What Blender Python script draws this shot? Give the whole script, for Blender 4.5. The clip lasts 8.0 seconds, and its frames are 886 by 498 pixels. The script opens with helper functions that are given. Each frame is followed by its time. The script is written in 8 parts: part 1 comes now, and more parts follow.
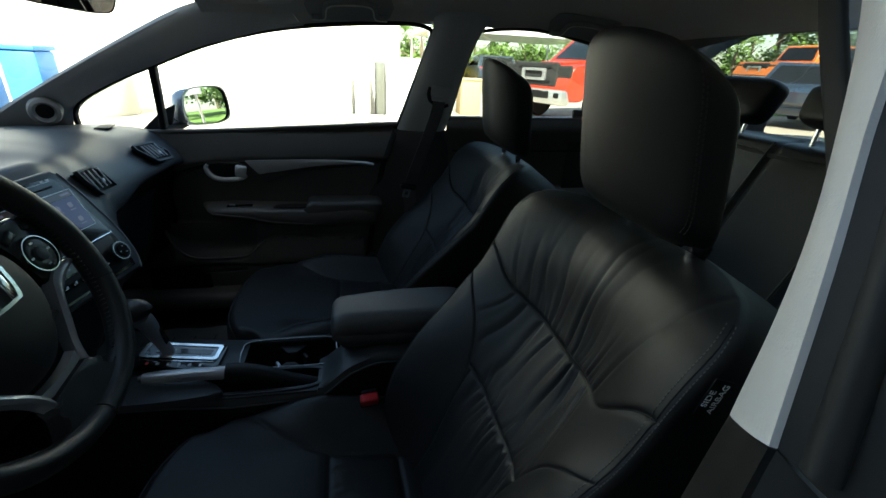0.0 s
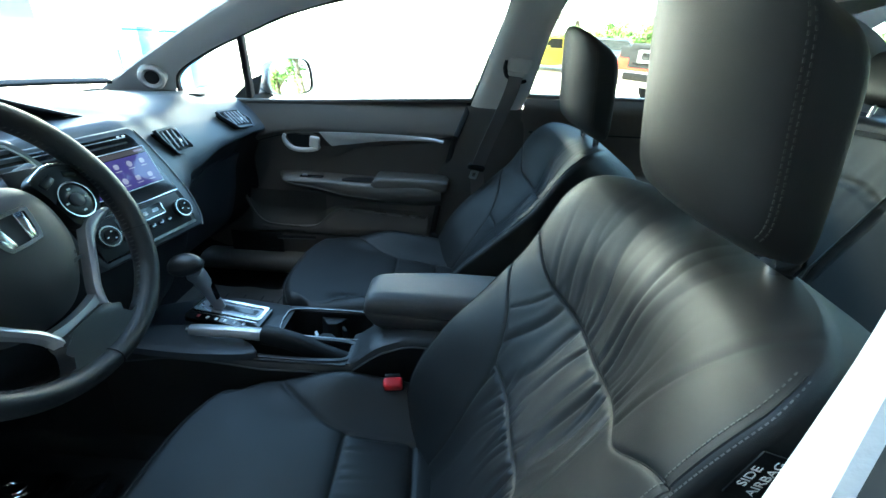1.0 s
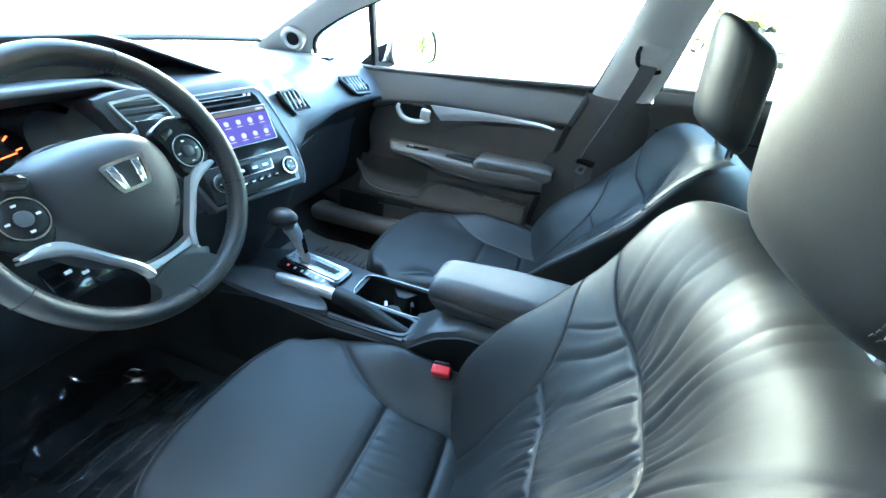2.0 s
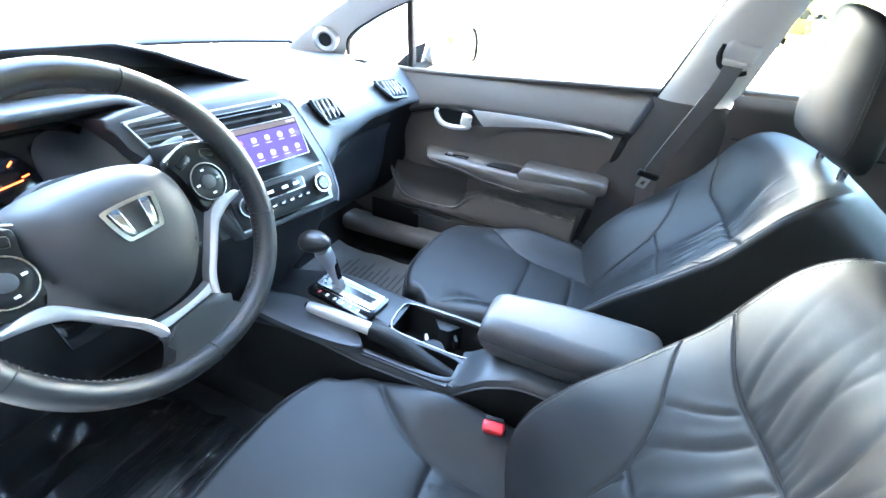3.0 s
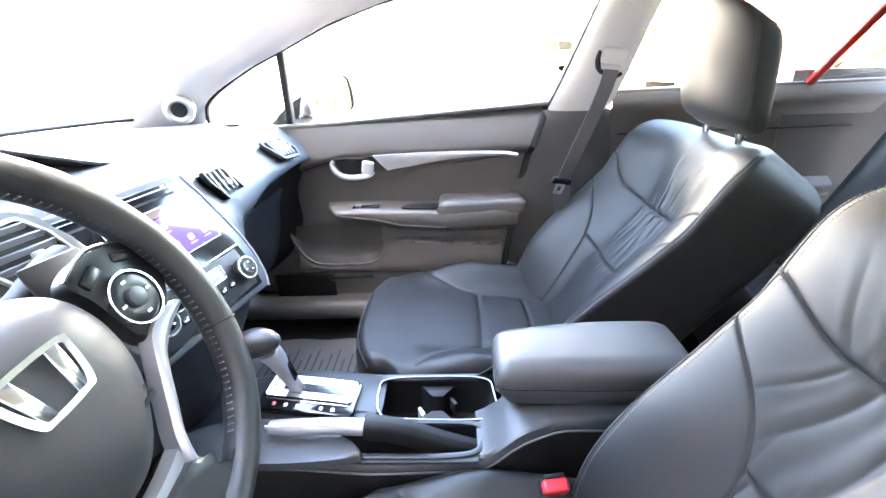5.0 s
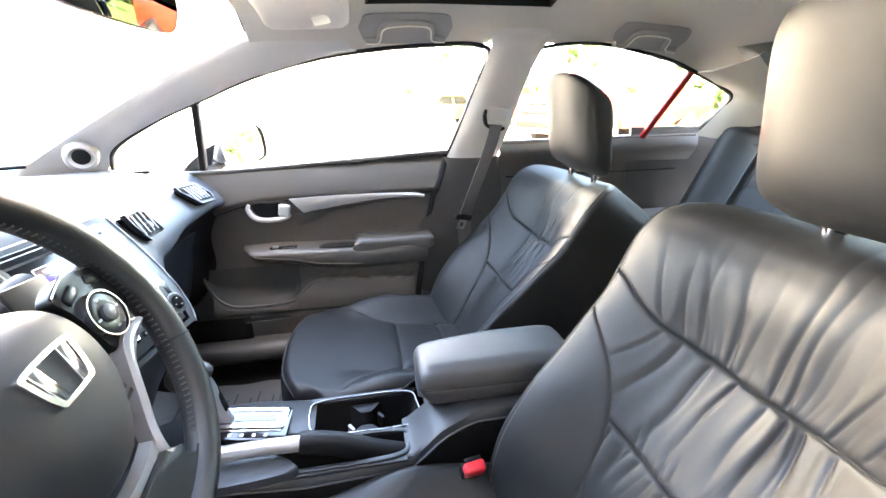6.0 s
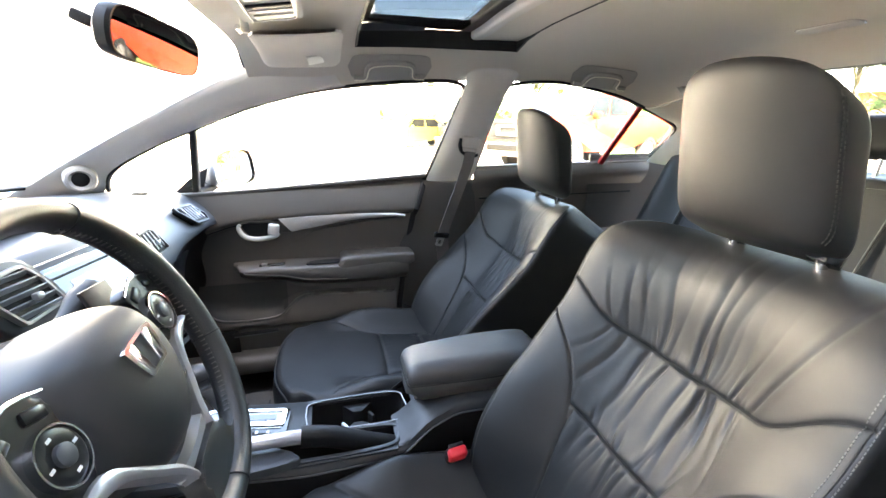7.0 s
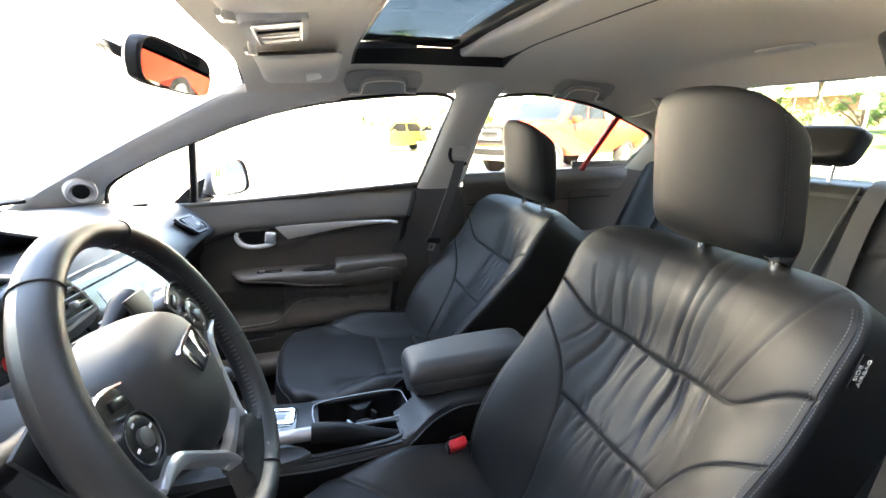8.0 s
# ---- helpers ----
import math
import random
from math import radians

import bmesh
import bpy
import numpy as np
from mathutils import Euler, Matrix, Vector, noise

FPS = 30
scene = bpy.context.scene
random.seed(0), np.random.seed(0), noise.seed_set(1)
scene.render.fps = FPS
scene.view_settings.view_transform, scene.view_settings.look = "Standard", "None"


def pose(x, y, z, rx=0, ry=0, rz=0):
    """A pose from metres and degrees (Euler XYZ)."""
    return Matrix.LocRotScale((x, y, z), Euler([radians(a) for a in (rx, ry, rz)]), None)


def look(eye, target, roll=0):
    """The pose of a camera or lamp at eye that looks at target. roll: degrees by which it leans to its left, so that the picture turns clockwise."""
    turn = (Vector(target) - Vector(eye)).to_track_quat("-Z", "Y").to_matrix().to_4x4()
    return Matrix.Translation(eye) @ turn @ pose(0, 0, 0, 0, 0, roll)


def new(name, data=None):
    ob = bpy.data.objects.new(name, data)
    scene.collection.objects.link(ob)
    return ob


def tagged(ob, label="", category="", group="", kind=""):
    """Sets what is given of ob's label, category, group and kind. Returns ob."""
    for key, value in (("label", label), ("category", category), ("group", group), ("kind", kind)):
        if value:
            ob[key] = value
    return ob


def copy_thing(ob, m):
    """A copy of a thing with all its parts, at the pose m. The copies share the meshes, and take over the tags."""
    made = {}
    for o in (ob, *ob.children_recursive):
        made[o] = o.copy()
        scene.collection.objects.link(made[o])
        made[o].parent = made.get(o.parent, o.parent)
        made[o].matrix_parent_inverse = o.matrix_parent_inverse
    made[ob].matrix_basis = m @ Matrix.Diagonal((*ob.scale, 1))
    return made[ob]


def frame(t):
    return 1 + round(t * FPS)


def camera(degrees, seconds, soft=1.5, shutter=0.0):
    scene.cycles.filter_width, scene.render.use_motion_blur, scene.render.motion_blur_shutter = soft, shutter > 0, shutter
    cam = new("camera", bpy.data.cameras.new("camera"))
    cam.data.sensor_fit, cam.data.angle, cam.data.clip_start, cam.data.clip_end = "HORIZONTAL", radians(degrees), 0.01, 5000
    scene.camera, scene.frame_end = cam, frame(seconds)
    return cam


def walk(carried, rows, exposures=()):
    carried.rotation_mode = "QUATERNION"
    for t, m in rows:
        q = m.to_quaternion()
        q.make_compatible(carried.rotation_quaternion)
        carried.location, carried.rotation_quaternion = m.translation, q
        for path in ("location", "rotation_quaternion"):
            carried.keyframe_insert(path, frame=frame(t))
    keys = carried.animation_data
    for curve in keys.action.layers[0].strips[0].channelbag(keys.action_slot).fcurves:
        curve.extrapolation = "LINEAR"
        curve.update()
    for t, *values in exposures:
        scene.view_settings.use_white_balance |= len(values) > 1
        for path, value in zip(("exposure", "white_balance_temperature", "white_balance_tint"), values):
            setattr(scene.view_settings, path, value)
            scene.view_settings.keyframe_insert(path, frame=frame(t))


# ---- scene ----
cam = camera(92.1, 8.0)
PATH = [
    (0, (-0.029, -0.864, 1.173), (0.357, 0.926, 0.369), 3.1),
    (0.5, (0.027, -0.825, 1.154), (0.221, 0.972, 0.297), 2.1),
    (1, (0.077, -0.806, 1.143), (0.047, 0.988, 0.26), 3.3),
    (1.5, (0.125, -0.779, 1.145), (-0.157, 0.955, 0.188), 5.2),
    (2, (0.139, -0.753, 1.163), (-0.366, 0.893, 0.144), 6.1),
    (2.2, (0.141, -0.734, 1.176), (-0.423, 0.882, 0.143), 6.8),
    (3.3, (0.005, -0.607, 1.15), (-0.598, 0.981, 0.094), 4.4),
    (3.5, (-0.009, -0.584, 1.14), (-0.584, 1.012, 0.082), 3.4),
    (4, (-0.06, -0.553, 1.126), (-0.517, 1.129, 0.145), 0.3),
    (4.2, (-0.084, -0.549, 1.122), (-0.460, 1.163, 0.160), -0.1),
    (5.3, (-0.165, -0.622, 1.102), (-0.1, 1.226, 0.341), -1.7),
    (5.5, (-0.168, -0.646, 1.108), (-0.008, 1.218, 0.4), -0.9),
    (6, (-0.176, -0.716, 1.117), (0.187, 1.141, 0.467), -0.4),
    (6.5, (-0.196, -0.778, 1.131), (0.248, 1.083, 0.549), 0.2),
    (7, (-0.223, -0.824, 1.139), (0.271, 1.031, 0.58), 0.3),
    (7.5, (-0.251, -0.856, 1.156), (0.276, 0.997, 0.621), 0.4),
    (8, (-0.27, -0.875, 1.161), (0.302, 0.963, 0.618), 0.0),
]
walk(cam, [(t, look(eye, target, roll)) for t, eye, target, roll in PATH],
     exposures=[(0.0, 2.3, 6800, -6), (0.5, 3.84, 6500, -9), (1.0, 4.71, 6100, -13), (1.5, 5.56, 6000, -13), (2.0, 6.27, 6000, -11), (3.5, 7.26, 7000, 9), (4.0, 7.41, 7200, 11), (5.5, 7.13, 8100, 15), (6.0, 6.68, 8300, 14), (6.5, 6.26, 8300, 13), (7.0, 5.99, 8300, 12), (7.5, 5.77, 8200, 11), (8.0, 5.51, 8100, 10)])

# ---- daylight: hazy sun from behind the camera, an added unseen wall shades the car ----
world = bpy.data.worlds.new("sky")
scene.world = world
world.use_nodes = True
wn = world.node_tree.nodes
sky = wn.new("ShaderNodeTexSky")
sky.sky_type, sky.sun_disc = "NISHITA", False
SUN_AZ, SUN_EL = radians(190), radians(48)
sky.sun_elevation, sky.sun_rotation = SUN_EL, SUN_AZ
sky.air_density, sky.dust_density = 1.0, 1.5
wn["Background"].inputs["Strength"].default_value = 0.12
world.node_tree.links.new(sky.outputs[0], wn["Background"].inputs["Color"])
sun = new("sun", bpy.data.lights.new("sun", "SUN"))
sun.data.energy, sun.data.angle, sun.data.color = 5.0, radians(0.6), (1.0, 0.95, 0.88)
SUN_DIR = Vector((math.sin(SUN_AZ) * math.cos(SUN_EL), math.cos(SUN_AZ) * math.cos(SUN_EL), math.sin(SUN_EL)))
sun.matrix_world = look(SUN_DIR * 20, (0, 0, 0))


# ---- materials ----
def mat(name, color, rough=0.5, metal=0.0, vary=0.25, scale=6.0, grain=0.0, grain_scale=400.0, bump=0.1, spec=0.5, coat=0.0, color2=None, kind="noise"):
    """A surface with stains at one scale and grain at another."""
    m = bpy.data.materials.new(name)
    m.use_nodes = True
    nt = m.node_tree
    bs = nt.nodes["Principled BSDF"]
    tc = nt.nodes.new("ShaderNodeTexCoord")
    n1 = nt.nodes.new("ShaderNodeTexNoise")
    n1.inputs["Scale"].default_value, n1.inputs["Detail"].default_value = scale, 5
    nt.links.new(tc.outputs["Object"], n1.inputs["Vector"])
    ramp = nt.nodes.new("ShaderNodeMix")
    ramp.data_type = "RGBA"
    c = Vector(color)
    d = Vector(color2) if color2 else c * (1 - vary)
    ramp.inputs[6].default_value, ramp.inputs[7].default_value = (*d, 1), (*(c * (1 + vary * 0.6) if not color2 else c), 1)
    nt.links.new(n1.outputs["Fac"], ramp.inputs[0])
    nt.links.new(ramp.outputs[2], bs.inputs["Base Color"])
    rr = nt.nodes.new("ShaderNodeMapRange")
    rr.inputs[3].default_value, rr.inputs[4].default_value = rough * 0.85, min(1, rough * 1.18)
    nt.links.new(n1.outputs["Fac"], rr.inputs[0])
    nt.links.new(rr.outputs[0], bs.inputs["Roughness"])
    bs.inputs["Metallic"].default_value = metal
    bs.inputs["Specular IOR Level"].default_value = spec
    bs.inputs["Coat Weight"].default_value = coat
    if grain > 0:
        if kind == "noise":
            n2 = nt.nodes.new("ShaderNodeTexNoise")
            n2.inputs["Detail"].default_value = 3
            out = n2.outputs["Fac"]
        else:
            n2 = nt.nodes.new("ShaderNodeTexVoronoi")
            out = n2.outputs["Distance"]
        n2.inputs["Scale"].default_value = grain_scale
        nt.links.new(tc.outputs["Object"], n2.inputs["Vector"])
        b = nt.nodes.new("ShaderNodeBump")
        b.inputs["Strength"].default_value, b.inputs["Distance"].default_value = grain, bump * 0.01
        nt.links.new(out, b.inputs["Height"])
        nt.links.new(b.outputs[0], bs.inputs["Normal"])
    return m


def glass(name, tint=(0.9, 0.95, 0.93), clear=0.9, ior=1.35, gloss=1.0):
    """Thin clear glass: mostly see-through, with a mirror gloss that grows at a grazing view."""
    m = bpy.data.materials.new(name)
    m.use_nodes = True
    nt = m.node_tree
    nt.nodes.remove(nt.nodes["Principled BSDF"])
    tr, gl, mx, fr = (nt.nodes.new("ShaderNode" + k) for k in ("BsdfTransparent", "BsdfGlossy", "MixShader", "Fresnel"))
    tr.inputs["Color"].default_value = (*(Vector(tint) * clear), 1)
    gl.inputs["Roughness"].default_value = 0.02
    fr.inputs["IOR"].default_value = ior
    less = nt.nodes.new("ShaderNodeMath")
    less.operation = "MULTIPLY"
    less.inputs[1].default_value = gloss
    nt.links.new(fr.outputs[0], less.inputs[0])
    nt.links.new(less.outputs[0], mx.inputs[0])
    nt.links.new(tr.outputs[0], mx.inputs[1])
    nt.links.new(gl.outputs[0], mx.inputs[2])
    nt.links.new(mx.outputs[0], nt.nodes["Material Output"].inputs["Surface"])
    return m


def glow(name, color, strength):
    m = bpy.data.materials.new(name)
    m.use_nodes = True
    bs = m.node_tree.nodes["Principled BSDF"]
    bs.inputs["Base Color"].default_value = (*[c * 0.1 for c in color], 1)
    bs.inputs["Emission Color"].default_value = (*color, 1)
    bs.inputs["Emission Strength"].default_value = strength
    bs.inputs["Roughness"].default_value = 0.05
    return m


M_LEATHER = mat("black_leather", (0.0125, 0.0122, 0.0125), 0.50, vary=0.25, scale=9, grain=0.12, grain_scale=1200, bump=0.12, spec=0.46, kind="voronoi")
M_VINYL = mat("armrest_vinyl", (0.048, 0.047, 0.048), 0.50, vary=0.15, scale=11, grain=0.18, grain_scale=1100, bump=0.1, kind="voronoi")
M_LEATHER_W = mat("wheel_leather", (0.011, 0.0105, 0.0105), 0.40, vary=0.2, scale=12, grain=0.22, grain_scale=1400, bump=0.1, kind="voronoi")
M_LEATHER.node_tree.nodes["Principled BSDF"].inputs["Specular IOR Level"].default_value = 0.33
M_THREAD = mat("grey_thread", (0.085, 0.082, 0.08), 0.7, vary=0.2, scale=200)
M_THREAD_D = mat("dark_thread", (0.026, 0.024, 0.023), 0.7, vary=0.2, scale=200)
M_HANDLE = mat("handle_grey", (0.33, 0.315, 0.30), 0.6, vary=0.08, scale=12)
M_SEAM = mat("seam_shadow", (0.008, 0.008, 0.008), 0.8, vary=0.2, scale=50)
M_DASH = mat("dash_plastic", (0.040, 0.043, 0.048), 0.46, vary=0.10, scale=7, grain=0.12, grain_scale=1100, bump=0.08)
M_SLAT = mat("vent_slat", (0.10, 0.105, 0.115), 0.4, vary=0.1, scale=20)
M_VENTF = mat("vent_frame_grey", (0.20, 0.21, 0.225), 0.42, vary=0.08, scale=20)
M_HUB = mat("airbag_cover", (0.028, 0.028, 0.029), 0.54, vary=0.08, scale=9, grain=0.10, grain_scale=1300, bump=0.06, spec=0.32)
M_DOOR = mat("door_plastic", (0.092, 0.081, 0.072), 0.50, vary=0.12, scale=8, grain=0.15, grain_scale=700, bump=0.12, kind="voronoi")
M_LIP = mat("polished_plastic_edge", (0.11, 0.098, 0.09), 0.28, vary=0.12, scale=12)
# plastic of pillars and side panels; also the painted shade in the door pocket
M_PILLAR_POCKET = mat("pillar_plastic_pocket_shade", (0.050, 0.044, 0.040), 0.55, vary=0.12, scale=8, grain=0.2, grain_scale=700, bump=0.1)
M_CLOTH = mat("door_cloth", (0.03, 0.029, 0.029), 0.8, vary=0.2, scale=14, grain=0.5, grain_scale=900, bump=0.1)
M_BLACK = mat("black_plastic", (0.005, 0.005, 0.0055), 0.55, vary=0.2, scale=10, grain=0.2, grain_scale=900, bump=0.08, spec=0.3)
M_CONSOLE = mat("console_plastic", (0.014, 0.0145, 0.016), 0.44, vary=0.12, scale=8, grain=0.12, grain_scale=1000, bump=0.08)
M_PLATE = mat("selector_plate_metal", (0.26, 0.26, 0.27), 0.28, metal=0.8, vary=0.15, scale=40)
M_PIANO = mat("gloss_black", (0.006, 0.006, 0.007), 0.12, vary=0.2, scale=10, coat=0.3)
M_POD = mat("pod_black", (0.007, 0.007, 0.008), 0.30, vary=0.2, scale=10, spec=0.3)
M_TRIM = mat("grey_pillar_trim", (0.56, 0.547, 0.525), 0.7, vary=0.06, scale=5, grain=0.4, grain_scale=420, bump=0.1)
M_LINER = mat("headliner_cloth", (0.57, 0.533, 0.478), 0.9, vary=0.07, scale=4, grain=0.6, grain_scale=700, bump=0.12)
M_SATIN = mat("satin_accent", (0.62, 0.61, 0.60), 0.42, metal=0.25, vary=0.08, scale=20)
M_SILVER = mat("silver_plastic", (0.38, 0.38, 0.39), 0.32, metal=0.6, vary=0.08, scale=20)
M_CHROME = mat("chrome", (0.78, 0.78, 0.79), 0.16, metal=1.0, vary=0.05, scale=30)
M_RED = mat("red_plastic", (0.55, 0.02, 0.03), 0.35, vary=0.15, scale=40)
M_CARPET = mat("black_carpet", (0.0045, 0.0045, 0.0045), 0.95, vary=0.35, scale=30, grain=1.0, grain_scale=900, bump=0.4)
M_PAPER = mat("floor_paper", (0.085, 0.078, 0.072), 0.6, vary=0.12, scale=9, grain=0.3, grain_scale=60, bump=0.4)
M_INK = mat("dark_ink", (0.03, 0.03, 0.03), 0.7, vary=0.1, scale=60)
M_WHITE_INK = mat("white_ink", (0.65, 0.65, 0.65), 0.7, vary=0.1, scale=60)
M_BELT = mat("belt_webbing", (0.12, 0.108, 0.105), 0.75, vary=0.15, scale=40, grain=0.6, grain_scale=1200, bump=0.06)
M_BELT_D = mat("dark_belt_webbing", (0.055, 0.052, 0.052), 0.75, vary=0.15, scale=40, grain=0.6, grain_scale=1200, bump=0.06)
M_RUBBER = mat("black_rubber", (0.007, 0.007, 0.007), 0.7, vary=0.2, scale=20)
M_GLASS = glass("window_glass", (0.96, 0.985, 0.975), 0.96, 1.3, 0.5)
M_SCREENGLASS = glass("windscreen_glass", (0.95, 0.97, 0.96), 0.95, 1.3, 0.12)
M_PRIVACY = glass("privacy_glass", (0.72, 0.76, 0.73), 0.85, 1.3, 0.4)
M_TINT = glass("tinted_glass", (0.20, 0.215, 0.225), 0.85, 1.3, 0.5)
M_MIRROR = mat("mirror_silver", (0.85, 0.87, 0.88), 0.015, metal=1.0, vary=0.02, scale=5)
M_MIRROR_DIM = mat("dimmed_mirror", (0.085, 0.087, 0.09), 0.015, metal=1.0, vary=0.02, scale=5)
M_LAMP = mat("lamp_lens", (0.75, 0.72, 0.62), 0.3, vary=0.05, scale=30)
M_SCREEN = glow("screen_blue", (0.19, 0.15, 0.62), 0.012)
M_SCREEN_T = glow("screen_title", (0.25, 0.22, 0.25), 0.012)
M_SCREEN_P = glow("screen_pink", (0.62, 0.30, 0.70), 0.018)
M_SCREEN_W = glow("screen_icons", (0.62, 0.58, 0.9), 0.021)
M_SCREEN_D = mat("screen_dark", (0.008, 0.008, 0.01), 0.08, vary=0.1, scale=10)
M_AMBER = glow("amber_light", (1.0, 0.10, 0.03), 0.10)


# ---- builders ----
BASE = {}


def thing(name, at, label, category, group="", kind=""):
    """A top-level thing: an Empty at its base."""
    ob = new(name)
    ob.empty_display_size = 0.05
    ob.location = at
    BASE[ob] = Vector(at)
    return tagged(ob, label, category, group, kind)


def part(name, bm, material, parent=None, label="", smooth=True, normals=None):
    """One mesh object from a bmesh or (verts, faces) in world metres, under a thing or a part."""
    me = bpy.data.meshes.new(name)
    if isinstance(bm, tuple):
        me.from_pydata([tuple(v) for v in bm[0]], [], bm[1])
    else:
        bmesh.ops.recalc_face_normals(bm, faces=bm.faces)
        bm.to_mesh(me)
        bm.free()
    ob = new(name, me)
    if parent is not None:
        off = BASE[parent]
        me.transform(Matrix.Translation(-off))
        BASE[ob] = off
        ob.parent = parent
    else:
        BASE[ob] = Vector((0, 0, 0))
    if smooth:
        me.shade_smooth()
        if normals is None:
            me.set_sharp_from_angle(angle=radians(42))
    if normals is not None:
        me.normals_split_custom_set_from_vertices(normals)
    me.materials.append(material)
    if label:
        ob["label"] = label
    return ob


def solid(name, bm, material, label, category, group="", kind=""):
    """A top-level thing that is one mesh."""
    return tagged(part(name, bm, material), label, category, group, kind)


def put(bm, m):
    bmesh.ops.transform(bm, matrix=m, verts=bm.verts)
    return bm


def join(*bms):
    out = bmesh.new()
    for b in bms:
        me = bpy.data.meshes.new("tmp")
        b.to_mesh(me)
        out.from_mesh(me)
        bpy.data.meshes.remove(me)
        b.free()
    return out


def rbox(sx, sy, sz, r=0.005, seg=2):
    """A box with rounded edges about the origin."""
    bm = bmesh.new()
    bmesh.ops.create_cube(bm, size=1)
    bmesh.ops.scale(bm, vec=(sx, sy, sz), verts=bm.verts)
    if r > 0:
        bmesh.ops.bevel(bm, geom=bm.edges[:], offset=min(r, 0.49 * min(sx, sy, sz)), segments=seg, profile=0.5, affect="EDGES")
    return bm


def lathe(profile, seg=24):
    """Turn a profile of (radius, height) round z."""
    V, F = [], []
    for r, z in profile:
        for k in range(seg):
            a = 2 * math.pi * k / seg
            V.append((r * math.cos(a), r * math.sin(a), z))
    for i in range(len(profile) - 1):
        for k in range(seg):
            j = (k + 1) % seg
            F.append((i * seg + k, i * seg + j, (i + 1) * seg + j, (i + 1) * seg + k))
    F.append(tuple(range(seg - 1, -1, -1)))
    F.append(tuple(range((len(profile) - 1) * seg, len(profile) * seg)))
    bm = bmesh.new()
    vs = [bm.verts.new(v) for v in V]
    for f in F:
        bm.faces.new([vs[i] for i in f])
    return bm


def sweep(path, ring, closed=False, caps=True, up=(0, 0, 1), scales=None, ups=None):
    """A section ring [(a, b)] carried along a path; a lies sideways, b towards up."""
    P = [Vector(p) for p in path]
    n, m = len(P), len(ring)
    bm = bmesh.new()
    rows = []
    for i, p in enumerate(P):
        a = P[(i - 1) % n] if closed or i else P[0]
        b = P[(i + 1) % n] if closed or i < n - 1 else P[-1]
        t = (b - a).normalized()
        u = Vector(ups[i] if ups else up)
        side = t.cross(u)
        if side.length < 1e-5:
            side = t.cross(Vector((0.3, 1, 0.2)))
        side.normalize()
        u = side.cross(t).normalized()
        s = scales[i] if scales else 1
        rows.append([bm.verts.new(p + side * (q[0] * s) + u * (q[1] * s)) for q in ring])
    for i in range(n if closed else n - 1):
        r0, r1 = rows[i], rows[(i + 1) % n]
        for k in range(m):
            bm.faces.new((r0[k], r0[(k + 1) % m], r1[(k + 1) % m], r1[k]))
    if caps and not closed:
        bm.faces.new(rows[0][::-1])
        bm.faces.new(rows[-1])
    return bm


def circle(r, seg=10, ry=None):
    return [(r * math.cos(2 * math.pi * k / seg), (ry or r) * math.sin(2 * math.pi * k / seg)) for k in range(seg)]


def rrect(w, h, r, seg=4):
    """A rounded rectangle ring about the origin."""
    out = []
    for cx, cy, a0 in ((w / 2 - r, h / 2 - r, 0), (-w / 2 + r, h / 2 - r, 90), (-w / 2 + r, -h / 2 + r, 180), (w / 2 - r, -h / 2 + r, 270)):
        for k in range(seg + 1):
            a = radians(a0 + 90 * k / seg)
            out.append((cx + r * math.cos(a), cy + r * math.sin(a)))
    return out


def curve(points, n=24, closed=False):
    """Catmull-Rom through points."""
    P = [np.array(p, float) for p in points]
    N = len(P)
    out = []
    segs = N if closed else N - 1
    for i in range(segs):
        p0 = P[(i - 1) % N] if closed or i else 2 * P[0] - P[1]
        p1, p2 = P[i], P[(i + 1) % N]
        p3 = P[(i + 2) % N] if closed or i < N - 2 else 2 * P[-1] - P[-2]
        for k in range(n):
            t = k / n
            out.append(0.5 * (2 * p1 + (p2 - p0) * t + (2 * p0 - 5 * p1 + 4 * p2 - p3) * t * t + (3 * p1 - p0 - 3 * p2 + p3) * t ** 3))
    if not closed:
        out.append(P[-1])
    return [tuple(p) for p in out]


def prism(ring, depth, m=None, bevel=0.0, seg=2):
    """A flat outline [(a, b)] given thickness, from z=0 to z=depth, then placed by m."""
    bm = bmesh.new()
    lo = [bm.verts.new((a, b, 0)) for a, b in ring]
    hi = [bm.verts.new((a, b, depth)) for a, b in ring]
    n = len(ring)
    bm.faces.new(lo[::-1])
    top = bm.faces.new(hi)
    for k in range(n):
        bm.faces.new((lo[k], lo[(k + 1) % n], hi[(k + 1) % n], hi[k]))
    if bevel > 0:
        bmesh.ops.bevel(bm, geom=list(top.edges), offset=bevel, segments=seg, profile=0.5, affect="EDGES")
    if m is not None:
        put(bm, m)
    return bm


def frame_ring(outer, inner, depth, m=None):
    """A flat frame between two rings of equally many points."""
    n = len(outer)
    bm = bmesh.new()
    L = [[bm.verts.new((a, b, z)) for a, b in ring] for ring, z in ((outer, 0), (outer, depth), (inner, depth), (inner, 0))]
    for q in range(4):
        A, B = L[q], L[(q + 1) % 4]
        for k in range(n):
            bm.faces.new((A[k], A[(k + 1) % n], B[(k + 1) % n], B[k]))
    if m is not None:
        put(bm, m)
    return bm


